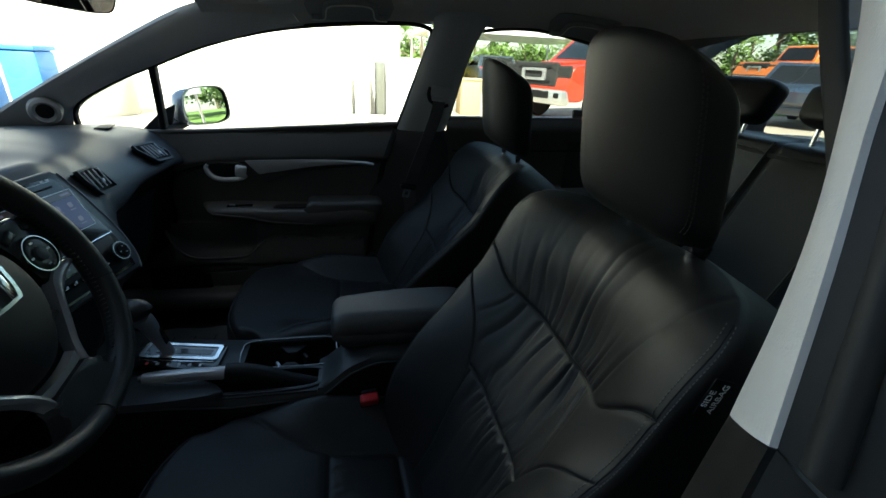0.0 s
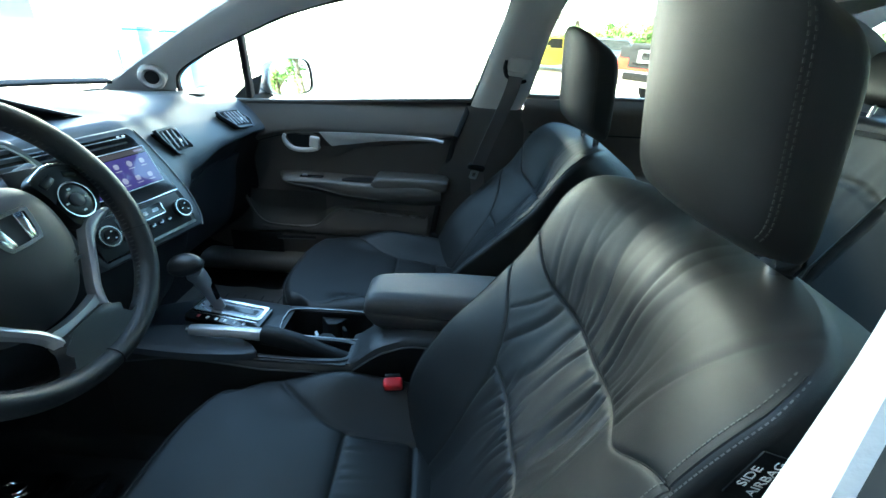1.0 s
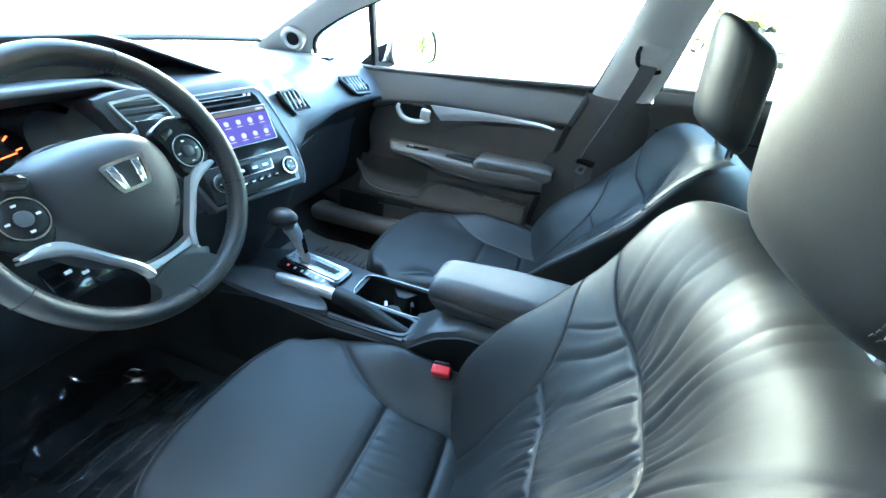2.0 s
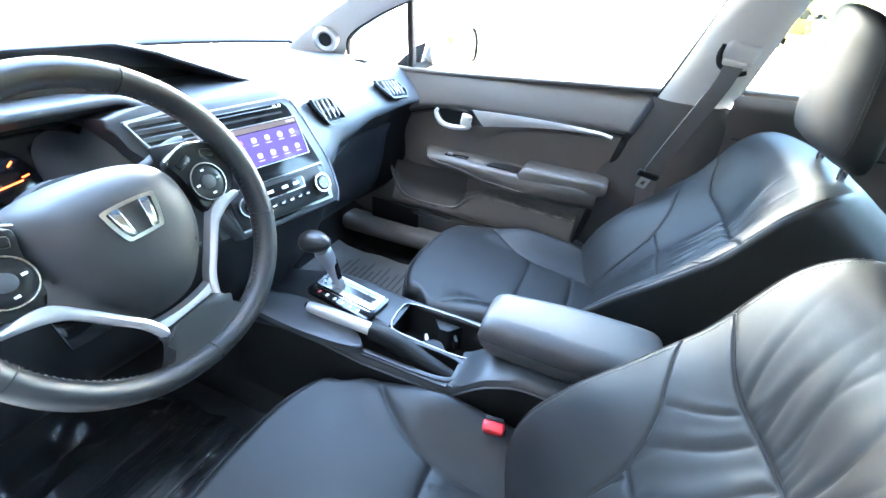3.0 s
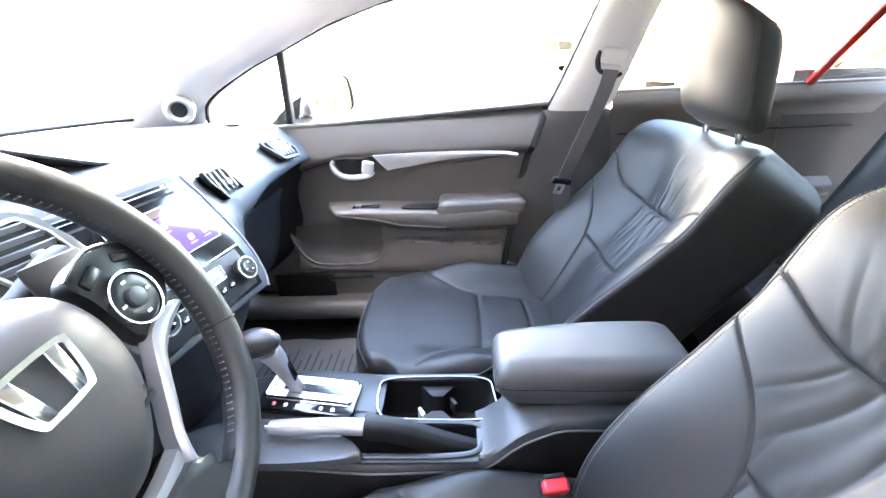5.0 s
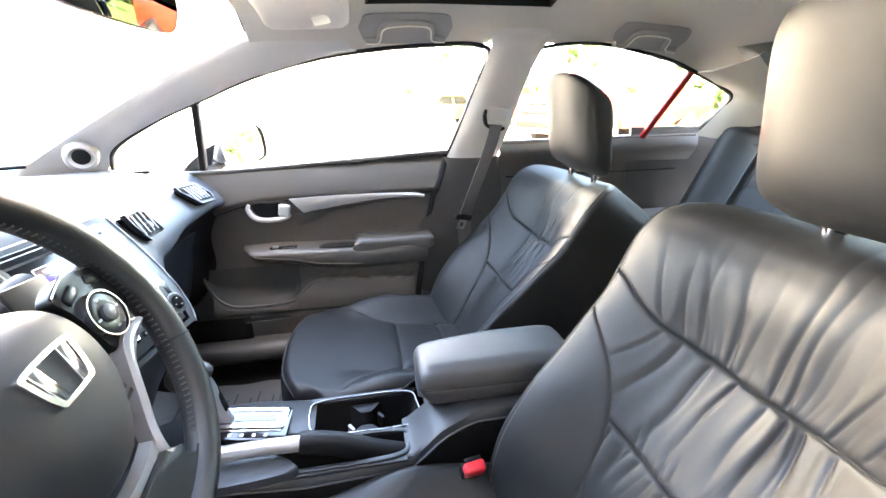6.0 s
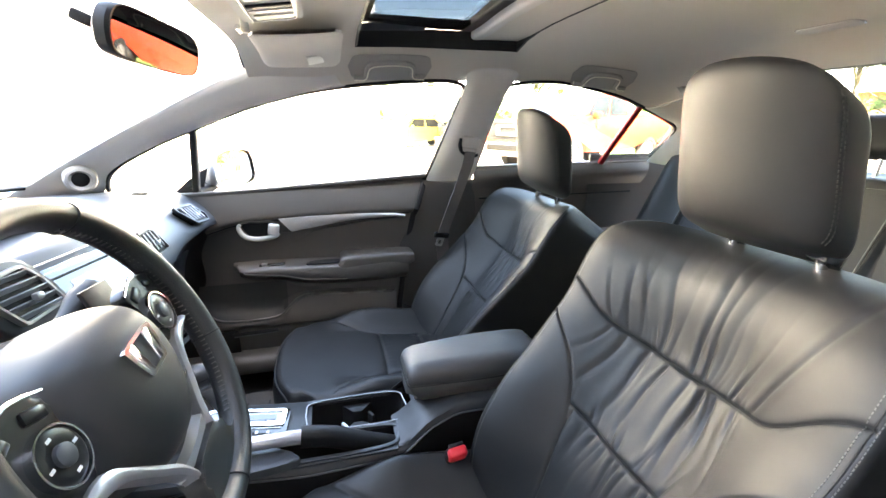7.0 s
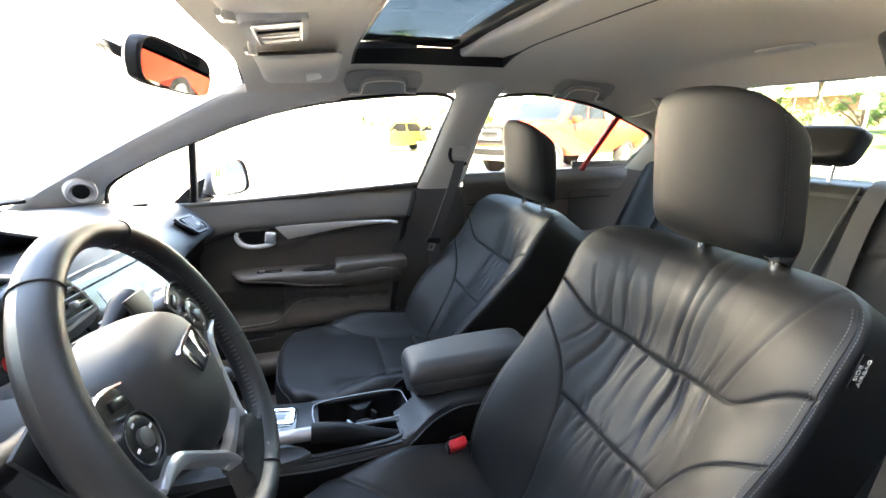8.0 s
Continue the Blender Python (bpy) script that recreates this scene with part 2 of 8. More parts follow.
def sheet(P, thick=0.0, close_u=False):
    """A grid of points P[u][v] as a surface, given thickness along its normals where wanted."""
    nu, nv = len(P), len(P[0])
    bm = bmesh.new()
    g = [[bm.verts.new(p) for p in row] for row in P]
    for i in range(nu if close_u else nu - 1):
        for j in range(nv - 1):
            k = (i + 1) % nu
            bm.faces.new((g[i][j], g[k][j], g[k][j + 1], g[i][j + 1]))
    if thick:
        bmesh.ops.recalc_face_normals(bm, faces=bm.faces)
        bmesh.ops.solidify(bm, geom=bm.faces[:], thickness=thick)
    return bm


def axes(origin, x, y):
    """A pose whose x and y lie along the given ways."""
    x = Vector(x).normalized()
    z = x.cross(Vector(y)).normalized()
    y = z.cross(x)
    m = Matrix((x, y, z)).transposed().to_4x4()
    m.translation = Vector(origin)
    return m


def smooth01(a, b, x):
    t = np.clip((x - a) / (b - a), 0, 1)
    return t * t * (3 - 2 * t)


# ---- setting: ground and car shell ----
def belt_y(z):
    """How far out the side glass stands at a height."""
    return 0.72 - 0.58 * (z - 0.93)


def lerp(table, x):
    t = np.array(table, float)
    return np.array([np.interp(x, t[:, 0], t[:, k]) for k in range(1, t.shape[1])])


WIN_TOP = [(-0.86, 0.99), (-0.72, 1.07), (-0.58, 1.127), (-0.43, 1.184), (-0.26, 1.228), (-0.09, 1.252), (0.09, 1.266), (0.30, 1.272), (0.53, 1.272), (0.76, 1.238), (0.88, 1.206), (1.07, 1.144), (1.20, 1.09)]
ROOF_C = [(-0.52, 1.312), (-0.42, 1.330), (-0.2, 1.353), (0.0, 1.366), (0.3, 1.374), (0.6, 1.370), (0.84, 1.360), (0.91, 1.352), (0.99, 1.322), (1.08, 1.290), (1.2, 1.25)]


DRIVER_TOP = [(-0.52, 1.255), (-0.42, 1.272), (-0.2, 1.295), (0.0, 1.303), (0.3, 1.303), (0.5, 1.285), (0.76, 1.238), (1.2, 1.09)]


def edge_z(x, y):
    """Height of the roof's side edge: the driver side ends higher, at the open door."""
    return lerp(WIN_TOP, x)[0] if y >= 0 else lerp(DRIVER_TOP, x)[0]


def roof_z(x, y):
    zc = lerp(ROOF_C, x)[0]
    ze = edge_z(x, y)
    ye = belt_y(min(ze, lerp(WIN_TOP, x)[0])) + 0.004
    v = min(abs(y) / ye, 1)
    return zc - (zc - ze) * v ** float(np.interp(x, [-0.4, 0.2, 0.7, 1.1], [6.5, 5.0, 4.2, 3.4]))


SUN_X, SUN_Y = (-0.135, 0.325), 0.415


def build_headliner():
    nx, ny = 70, 56
    bm = bmesh.new()
    g = []
    for i in range(nx + 1):
        row = []
        for j in range(ny + 1):
            v = -1 + 2 * j / ny
            front = -0.415 - 0.012 * (1 - v * v)
            back = 1.10 - 0.10 * v * v
            x = front + (back - front) * i / nx
            ze = lerp(WIN_TOP, x)[0]
            y = v * (belt_y(ze) + 0.004)
            row.append((x, y, roof_z(x, y)))
        g.append(row)
    vs = [[bm.verts.new(p) for p in row] for row in g]
    for i in range(nx):
        for j in range(ny):
            q = [g[i][j], g[i + 1][j], g[i + 1][j + 1], g[i][j + 1]]
            cx, cy = sum(p[0] for p in q) / 4, sum(p[1] for p in q) / 4
            if SUN_X[0] < cx < SUN_X[1] and abs(cy) < SUN_Y:
                continue
            bm.faces.new((vs[i][j], vs[i + 1][j], vs[i + 1][j + 1], vs[i][j + 1]))
    bmesh.ops.delete(bm, geom=[v for v in bm.verts if not v.link_faces], context="VERTS")
    # snap the opening to its straight rim
    for v in bm.verts:
        if any(e.is_boundary for e in v.link_edges) and SUN_X[0] - 0.05 < v.co.x < SUN_X[1] + 0.05 and abs(v.co.y) < SUN_Y + 0.05:
            x, y = v.co.x, v.co.y
            if abs(x - SUN_X[0]) < 0.024:
                x = SUN_X[0]
            if abs(x - SUN_X[1]) < 0.024:
                x = SUN_X[1]
            if abs(abs(y) - SUN_Y) < 0.024:
                y = math.copysign(SUN_Y, y)
            v.co = (x, y, roof_z(x, y))
    bmesh.ops.recalc_face_normals(bm, faces=bm.faces)
    bmesh.ops.solidify(bm, geom=bm.faces[:], thickness=-0.012)
    return bm


ceiling = solid("ceiling", build_headliner(), M_LINER, "light grey-beige cloth headliner of the car roof", "ceiling", kind="structure")


def roof_skin():
    P = []
    for i in range(31):
        row = []
        for j in range(25):
            v = -1 + 2 * j / 24
            x = -0.43 + 1.60 * i / 30
            ze = edge_z(x, v) + 0.03
            y = v * (belt_y(lerp(WIN_TOP, x)[0]) + 0.03)
            zc = lerp(ROOF_C, x)[0] + 0.06
            row.append((x, y, zc - (zc - ze) * abs(v) ** 3.4))
        P.append(row)
    bm = bmesh.new()
    g = [[bm.verts.new(p) for p in r] for r in P]
    for i in range(30):
        for j in range(24):
            q = [P[i][j], P[i + 1][j + 1]]
            cx, cy = (q[0][0] + q[1][0]) / 2, (q[0][1] + q[1][1]) / 2
            if SUN_X[0] - 0.02 < cx < SUN_X[1] + 0.05 and abs(cy) < SUN_Y - 0.02:
                continue
            bm.faces.new((g[i][j], g[i + 1][j], g[i + 1][j + 1], g[i][j + 1]))
    bmesh.ops.delete(bm, geom=[v for v in bm.verts if not v.link_faces], context="VERTS")
    return bm


M_PAINT = mat("grey_car_paint", (0.22, 0.23, 0.25), 0.25, metal=0.5, vary=0.05, scale=3, coat=0.8)
solid("roof", roof_skin(), M_PAINT, "grey painted outer roof skin of the car", "roof", kind="structure")


# floor pan with carpet, tunnel and sills
def floor_pan():
    P = []
    for x in np.linspace(-1.15, 1.1, 40):
        row = []
        for y in np.linspace(-0.74, 0.74, 50):
            z = 0.235
            z += 0.17 * (1 - smooth01(0.09, 0.15, abs(y)))
            z += 0.14 * smooth01(0.64, 0.69, abs(y))
            z += 0.42 * (1 - smooth01(-1.15, -0.80, x)) ** 1.2
            z += 0.12 * smooth01(0.62, 0.72, x)
            row.append((x, y, z))
        P.append(row)
    return sheet(P, 0.01)


solid("floor", floor_pan(), M_CARPET, "black carpeted car floor with raised centre tunnel", "floor", kind="structure")


# pillars: strips between two curves, with thickness
def strip(edge_a, edge_b, bulge, thick, n=24, m=8, out=(0, 1, 0), fade=0.0):
    A, B = curve(edge_a, n), curve(edge_b, n)
    k = min(len(A), len(B))
    P = []
    for i in range(k):
        a, b = Vector(A[int(i * (len(A) - 1) / (k - 1))]), Vector(B[int(i * (len(B) - 1) / (k - 1))])
        row = []
        bu = bulge * (1 - fade * float(smooth01(0.62, 1.0, i / (k - 1))))
        for j in range(m + 1):
            t = j / m
            row.append(tuple(a.lerp(b, t) - Vector(out) * (bu * (1 - (2 * t - 1) ** 4))))
        P.append(row)
    return sheet(P, thick)


def build_a_pillar(s, name):
    root = thing(name, (-0.9, s * 0.66, 0.95), "light grey moulded windscreen pillar trim with small speaker pod", "pillar trim", kind="structure")
    low = [(-0.90, 0.715, 0.925), (-0.855, 0.682, 1.0), (-0.72, 0.64, 1.072), (-0.58, 0.606, 1.128), (-0.43, 0.573, 1.185), (-0.30, 0.545, 1.220), (-0.16, 0.528, 1.245)]
    high = [(-1.12, 0.66, 0.93), (-1.02, 0.635, 0.985), (-0.84, 0.60, 1.08), (-0.66, 0.57, 1.175), (-0.48, 0.535, 1.262), (-0.36, 0.50, 1.298), (-0.20, 0.475, 1.318)]
    if s < 0:
        low, high = low[:5] + [(-0.36, 0.56, 1.205)], high[:5] + [(-0.41, 0.52, 1.29)]
    f = lambda c: [(x, s * y, z + (0.07 * float(smooth01(-0.9, -0.45, x)) if s < 0 and z < 1.25 else 0)) for x, y, z in c]
    part("trim_panel", strip(f(low), f(high), 0.022, 0.006, out=(-0.25, s * 0.9, -0.35), fade=1.9), M_TRIM, root)
    part("embossed_mark", put(rbox(0.040, 0.002, 0.006, 0.001), axes((-0.50, s * 0.556, 1.200), (0.90, -s * 0.20, 0.36), (-0.2, -s * 0.5, 0.8))), M_HANDLE, root)
    c = Vector((-0.905, s * 0.618, 0.985))
    m = axes(c, (0.8, s * 0.15, 0.45), (0.35, -s * 0.35, 0.9))
    if s > 0:
        m = axes(c, (0.9, 0.42, 0.0), (0.05, -0.15, 0.98))
    pod = part("speaker_pod", put(lathe([(0.040, -0.05), (0.040, 0.0), (0.036, 0.012), (0.028, 0.016), (0.024, 0.012), (0.020, 0.004)], 28), m), M_HANDLE, root)
    part("speaker_grille", put(lathe([(0.021, 0.0), (0.021, 0.005), (0.012, 0.008), (0.003, 0.009)], 24), m), M_BLACK, pod, "round black mesh speaker grille")
    return root


build_a_pillar(1, "pillar_a_passenger")
build_a_pillar(-1, "pillar_a_driver")


def build_b_pillar(s, name):
    root = thing(name, (0.2, s * 0.7, 0.33), "door pillar trim, pale grey above and dark below", "pillar trim", kind="structure")
    f = lambda c: [(x, s * y, z) for x, y, z in c]
    fr = [(0.120, belt_y(0.945) - 0.004, 0.945), (0.145, belt_y(1.03) - 0.012, 1.03), (0.178, belt_y(1.15) - 0.012, 1.15), (0.205, belt_y(1.25) - 0.01, 1.25), (0.205, 0.505, 1.300), (0.20, 0.45, 1.334)]
    rr = [(0.285, belt_y(0.945) - 0.012, 0.945), (0.302, belt_y(1.03) - 0.012, 1.03), (0.318, belt_y(1.15) - 0.012, 1.15), (0.345, belt_y(1.25) - 0.01, 1.25), (0.378, 0.505, 1.300), (0.385, 0.45, 1.334)]
    part("upper_trim", strip(f(fr), f(rr), 0.022, 0.006, out=(0, s, 0), fade=1.2), M_TRIM, root, "pale grey plastic")
    fr = [(-0.06, 0.722, 0.30), (-0.04, 0.722, 0.50), (0.0, 0.722, 0.72), (0.09, 0.722, 0.944)]
    rr = [(0.33, 0.70, 0.30), (0.31, 0.70, 0.50), (0.31, 0.70, 0.72), (0.300, belt_y(0.945) - 0.01, 0.944)]
    part("lower_trim", strip(f(fr), f(rr), 0.02, 0.006, out=(0, s, 0)), M_PILLAR_POCKET, root, "dark brown-grey plastic")
    return root


build_b_pillar(1, "pillar_b_passenger")


def build_driver_b_pillar():
    root = thing("pillar_b_driver", (0.2, -0.7, 0.33), "driver door pillar, pale grey trim edged by a black door seal", "pillar trim", kind="structure")
    inner = [(0.214, -0.694, 0.968), (0.234, -0.684, 1.07), (0.256, -0.660, 1.145), (0.290, -0.615, 1.22), (0.325, -0.56, 1.30)]
    outer = [(0.166, -0.749, 1.010), (0.184, -0.728, 1.090), (0.204, -0.706, 1.147), (0.235, -0.67, 1.25), (0.262, -0.61, 1.31)]
    back = [(0.330, -0.680, 0.965), (0.335, -0.672, 1.07), (0.345, -0.645, 1.145), (0.36, -0.60, 1.22), (0.37, -0.55, 1.28)]
    jamb = [(0.225, -0.860, 0.965), (0.225, -0.850, 1.10), (0.245, -0.825, 1.17), (0.272, -0.79, 1.25), (0.295, -0.74, 1.34)]
    part("upper_trim", strip(outer, inner, 0.006, 0.004, out=(0.6, -0.7, 0)), M_TRIM, root, "pale grey plastic")
    part("upper_trim_inside", strip(inner, back, 0.004, 0.004, out=(0, -1, 0)), M_TRIM, root, "pale grey plastic")
    part("door_seal", sweep(curve([(x + 0.006, y - 0.016, z) for x, y, z in outer], 6), rrect(0.014, 0.018, 0.005, 3), up=(0.6, 0.7, 0.1)), M_RUBBER, root, "black rubber door seal")
    part("jamb", strip(outer, jamb, 0.004, 0.006, out=(0.8, 0.5, 0)), M_RUBBER, root, "black door jamb")
    low_i = [(0.06, -0.70, 0.34), (0.10, -0.70, 0.60), (0.17, -0.70, 0.80), (0.214, -0.694, 0.967)]
    low_o = [(0.02, -0.765, 0.34), (0.06, -0.765, 0.60), (0.125, -0.765, 0.80), (0.166, -0.749, 1.009)]
    low_b = [(0.30, -0.70, 0.34), (0.30, -0.70, 0.60), (0.32, -0.70, 0.80), (0.330, -0.680, 0.964)]
    low_j = [(0.08, -0.835, 0.34), (0.12, -0.84, 0.60), (0.17, -0.83, 0.80), (0.215, -0.815, 0.964)]
    part("lower_trim", strip(low_o, low_i, 0.006, 0.004, out=(0.6, -0.7, 0)), M_BLACK, root, "black plastic")
    part("lower_trim_inside", strip(low_i, low_b, 0.004, 0.004, out=(0, -1, 0)), M_BLACK, root, "black plastic")
    part("lower_jamb", strip(low_o, low_j, 0.004, 0.006, out=(0.8, 0.5, 0)), M_RUBBER, root, "black door jamb")
    return root


build_driver_b_pillar()

for s in (1, -1):
    P = [[(x, s * (0.70 - 0.10 * float(smooth01(1.05, 1.5, x))), z) for z in np.linspace(0.30, 1.03, 8)] for x in np.linspace(0.78, 1.55, 12)]
    solid("quarter_panel", sheet(P, 0.01), M_PILLAR_POCKET, "dark moulded side panel beside the rear seat", "side panel", kind="structure")
for s, nm in ((1, "pillar_c_passenger"), (-1, "pillar_c_driver")):
    lo = [(1.02, s * 0.66, 1.0), (1.09, s * 0.612, 1.13), (0.98, s * 0.575, 1.178), (0.90, s * 0.56, 1.205)]
    hi = [(1.42, s * 0.56, 0.98), (1.30, s * 0.52, 1.08), (1.16, s * 0.46, 1.19), (1.02, s * 0.45, 1.255)]
    solid(nm, strip(lo, hi, 0.03, 0.006, out=(0.3, s * 0.8, 0.3)), M_TRIM, "pale grey rear pillar trim beside the back window", "pillar trim", kind="structure")


def pane(points, thick=0.004):
    """A glass pane over an outline of points that lie about on one plane."""
    bm = bmesh.new()
    vs = [bm.verts.new(p) for p in points]
    bm.faces.new(vs)
    bmesh.ops.solidify(bm, geom=bm.faces[:], thickness=thick)
    return bm


def window(name, outline_xz, s, label, glazing=M_GLASS):
    w = part("pane", pane([(x, s * (belt_y(z) + 0.012), z) for x, z in outline_xz]), glazing)
    w.name = name
    if glazing is M_GLASS:
        w.visible_shadow = False
    tagged(w, label, "window", kind="structure")


FRONT_WIN = [(-0.56, 0.925)] + [(x, z) for x, z in WIN_TOP[2:7]] + [(0.17, 1.262), (0.20, 1.245), (0.12, 0.965)]
QUARTER_WIN = [(-0.885, 0.90), (-0.855, 0.995), (-0.72, 1.07), (-0.60, 1.12), (-0.64, 0.925)]
REAR_WIN = [(0.30, 0.985), (0.335, 1.262), (0.53, 1.272), (0.76, 1.238), (0.88, 1.206), (1.07, 1.144), (1.05, 1.02)]
window("window_6", REAR_WIN, -1, "tinted rear driver-side door window glass", M_PRIVACY)
for s in (1,):
    window("window_1", FRONT_WIN, s, "clear front passenger door window glass")
    window("window_2", QUARTER_WIN, s, "small clear quarter glass ahead of the door mirror")
    window("window_3", REAR_WIN, s, "lightly tinted rear passenger door window glass", M_PRIVACY)


def windscreen():
    P = []
    for i in range(21):
        t = i / 20
        row = []
        for j in range(25):
            v = -1 + 2 * j / 24
            x = -0.47 - 0.85 * t + 0.08 * v * v + 0.03 * t * v * v
            y = v * (0.535 + 0.16 * t)
            z = 1.31 - 0.40 * t - 0.02 * v * v
            row.append((x, y, z))
        P.append(row)
    return sheet(P)


w4 = solid("window_4", windscreen(), M_SCREENGLASS, "large clear raked windscreen", "window", kind="structure")
w4.visible_shadow = False
P = []
for i in range(13):
    row = []
    for j in range(19):
        t, v = i / 12, -1 + 2 * j / 18
        row.append((1.06 + 0.46 * t - 0.12 * v * v, v * (0.47 + 0.09 * t), 1.285 - 0.31 * t - 0.02 * v * v))
    P.append(row)
w5 = solid("window_5", sheet(P), M_PRIVACY, "lightly tinted curved rear window", "window", kind="structure")
# boot lid behind the back window
P = [[(1.50 + 0.55 * i / 8, y, 0.985 - 0.02 * (y / 0.7) ** 2 - 0.015 * i / 8 - 0.10 * max(0, i - 6) ** 2 / 4) for y in np.linspace(-0.70, 0.70, 15)] for i in range(9)]
solid("boot_lid", sheet(P, 0.01), M_PAINT, "grey painted boot lid behind the back window", "boot lid", kind="structure")
# black printed border of the windscreen, along its foot and up the pillar
def screen_point(t, v):
    return (-0.47 - 0.85 * t + 0.08 * v * v + 0.03 * t * v * v + 0.012, v * (0.535 + 0.16 * t), 1.31 - 0.40 * t - 0.02 * v * v - 0.006)


foot = [screen_point(0.80, v) for v in np.linspace(0.93, -0.93, 31)]
solid("windscreen_border", sweep(foot, rrect(0.026, 0.010, 0.003, 2), up=(0.4, 0, 0.9)), M_BLACK, "black border along the windscreen foot", "trim", kind="structure")
for sg in (1, -1):
    solid("screen_seal", sweep([screen_point(0.10 + 0.70 * k / 14, sg * 0.965) for k in range(15)], circle(0.0035, 6)), M_BLACK, "thin black seal between windscreen and pillar", "trim", kind="structure")
# body pillar that carries the open driver door's hinges
solid("hinge_pillar_driver", put(rbox(0.46, 0.05, 0.74, 0.02, 3), pose(-0.90, -0.745, 0.56)), M_BLACK, "black hinge pillar and kick panel ahead of the driver door", "pillar", kind="structure")


# ---- seats ----
def split_grid(P, labels, mats, root, parts_label):
    """A dense grid of points as several part meshes that meet without a crease."""
    nu, nv = P.shape[:2]
    idx = np.arange(nu * nv).reshape(nu, nv)
    F = np.stack([idx[:-1, :-1], idx[1:, :-1], idx[1:, 1:], idx[:-1, 1:]], -1).reshape(-1, 4)
    L = labels.reshape(-1)
    V = P.reshape(-1, 3)
    # point normals of the whole sheet
    fn = np.cross(V[F[:, 2]] - V[F[:, 0]], V[F[:, 3]] - V[F[:, 1]])
    vn = np.zeros_like(V)
    for k in range(4):
        np.add.at(vn, F[:, k], fn)
    vn /= np.linalg.norm(vn, axis=1, keepdims=True) + 1e-12
    for lab, name in parts_label:
        f = F[L == lab]
        if not len(f):
            continue
        used, inv = np.unique(f, return_inverse=True)
        part(name, (V[used], [tuple(int(i) for i in q) for q in inv.reshape(-1, 4)]), mats, root, normals=[tuple(n) for n in vn[used]])


def ripple(u, seed):
    """Uneven folds across u."""
    r = np.zeros_like(u)
    rng = np.random.RandomState(seed)
    for k in range(5):
        r += np.sin(u * rng.uniform(60, 190) + rng.uniform(0, 6.28)) * rng.uniform(0.4, 1.0)
    return r / 2.6


def soft(x, xs, ys):
    """A smooth line through points (cubic, with even slopes)."""
    xs, ys = np.array(xs, float), np.array(ys, float)
    m = np.gradient(ys, xs)
    k = np.clip(np.searchsorted(xs, x, side="right") - 1, 0, len(xs) - 2)
    h = xs[k + 1] - xs[k]
    t = np.clip((x - xs[k]) / h, 0, 1)
    return (2 * t ** 3 - 3 * t ** 2 + 1) * ys[k] + (t ** 3 - 2 * t ** 2 + t) * h * m[k] + (3 * t ** 2 - 2 * t ** 3) * ys[k + 1] + (t ** 3 - t ** 2) * h * m[k + 1]


def pleats(u, k, seed, n, lo, hi, fan, length, amp, grow=0.016):
    """Single sharp creases that start on a seam and run out between soft ridges; k is the way from the seam."""
    rng = np.random.RandomState(seed)
    r = np.zeros_like(u)
    kk = np.clip(k, 0, 1)
    for i in range(n):
        c = lo + (hi - lo) * (i + rng.uniform(-0.25, 1.25)) / n
        sl = fan * c / 0.15 * rng.uniform(0.4, 1.0) + rng.uniform(-0.10, 0.10)
        ln = rng.uniform(*length)
        wd = rng.uniform(0.0026, 0.0044) + grow * kk
        x = u - c - sl * kk - 0.003 * np.sin(kk * 40 + i)
        r += amp * rng.uniform(0.25, 1.0) * np.exp(-(kk / ln) ** 1.8) * (0.55 * np.exp(-((x - 2.1 * wd) / (1.7 * wd)) ** 2) + 0.2 * np.exp(-((x + 2.1 * wd) / (1.7 * wd)) ** 2) - np.exp(-np.abs(x / wd) ** 1.25))
    return r * smooth01(0.000, 0.012, k)


SEAT_L = 0.635
HINGE = {1: (0.062, 0.425, radians(30.0)), -1: (0.075, 0.410, radians(36.0))}
HEAD = {1: (0.052, 0.430, radians(27.0)), -1: (0.082, 0.410, radians(30.0))}


def head_point(cy, s, u, w, d):
    """The same frame for the head restraint, which leans a little less."""
    hx, hz, rec = HEAD[s]
    c, n = math.cos(rec), math.sin(rec)
    return np.stack([hx + w * n - d * c, cy + s * u, hz + w * c + d * n], -1)


def back_point(cy, s, u, w, d):
    """Seat-back frame: u across (towards the car's middle when s is up), w up the back, d forward off it."""
    hx, hz, rec = HINGE[s]
    c, n = math.cos(rec), math.sin(rec)
    return np.stack([hx + w * n - d * c, cy + s * (0.953 * u - 0.011), hz + w * c + d * n], -1)


def smile1(u):
    return 0.416 + np.where(u < 0, 0.054, 0.034) * smooth01(0.14, 0.25, np.abs(u)) + 0.006 * np.abs(u) / 0.2


def smile2(u):
    return 0.262 - 0.012 * np.cos(u / 0.13 * 1.4)


def bolster_u(w):
    """The seam between seat-back middle and bolster."""
    return soft(w, [0, 0.11, 0.18, 0.263, 0.30, 0.328, 0.36, 0.385, 0.40], [0.095, 0.10, 0.110, 0.130, 0.148, 0.168, 0.205, 0.242, 0.26])


def back_half(w):
    t = w / SEAT_L
    top = (1 - np.clip((t - 0.76) / 0.24, 0, 1) ** 4.6) ** 0.42
    return soft(t, [0, 0.15, 0.3, 0.45, 0.6, 0.75, 1.0], [0.225, 0.238, 0.248, 0.253, 0.256, 0.258, 0.258]) * top + 0.03 * (1 - top)


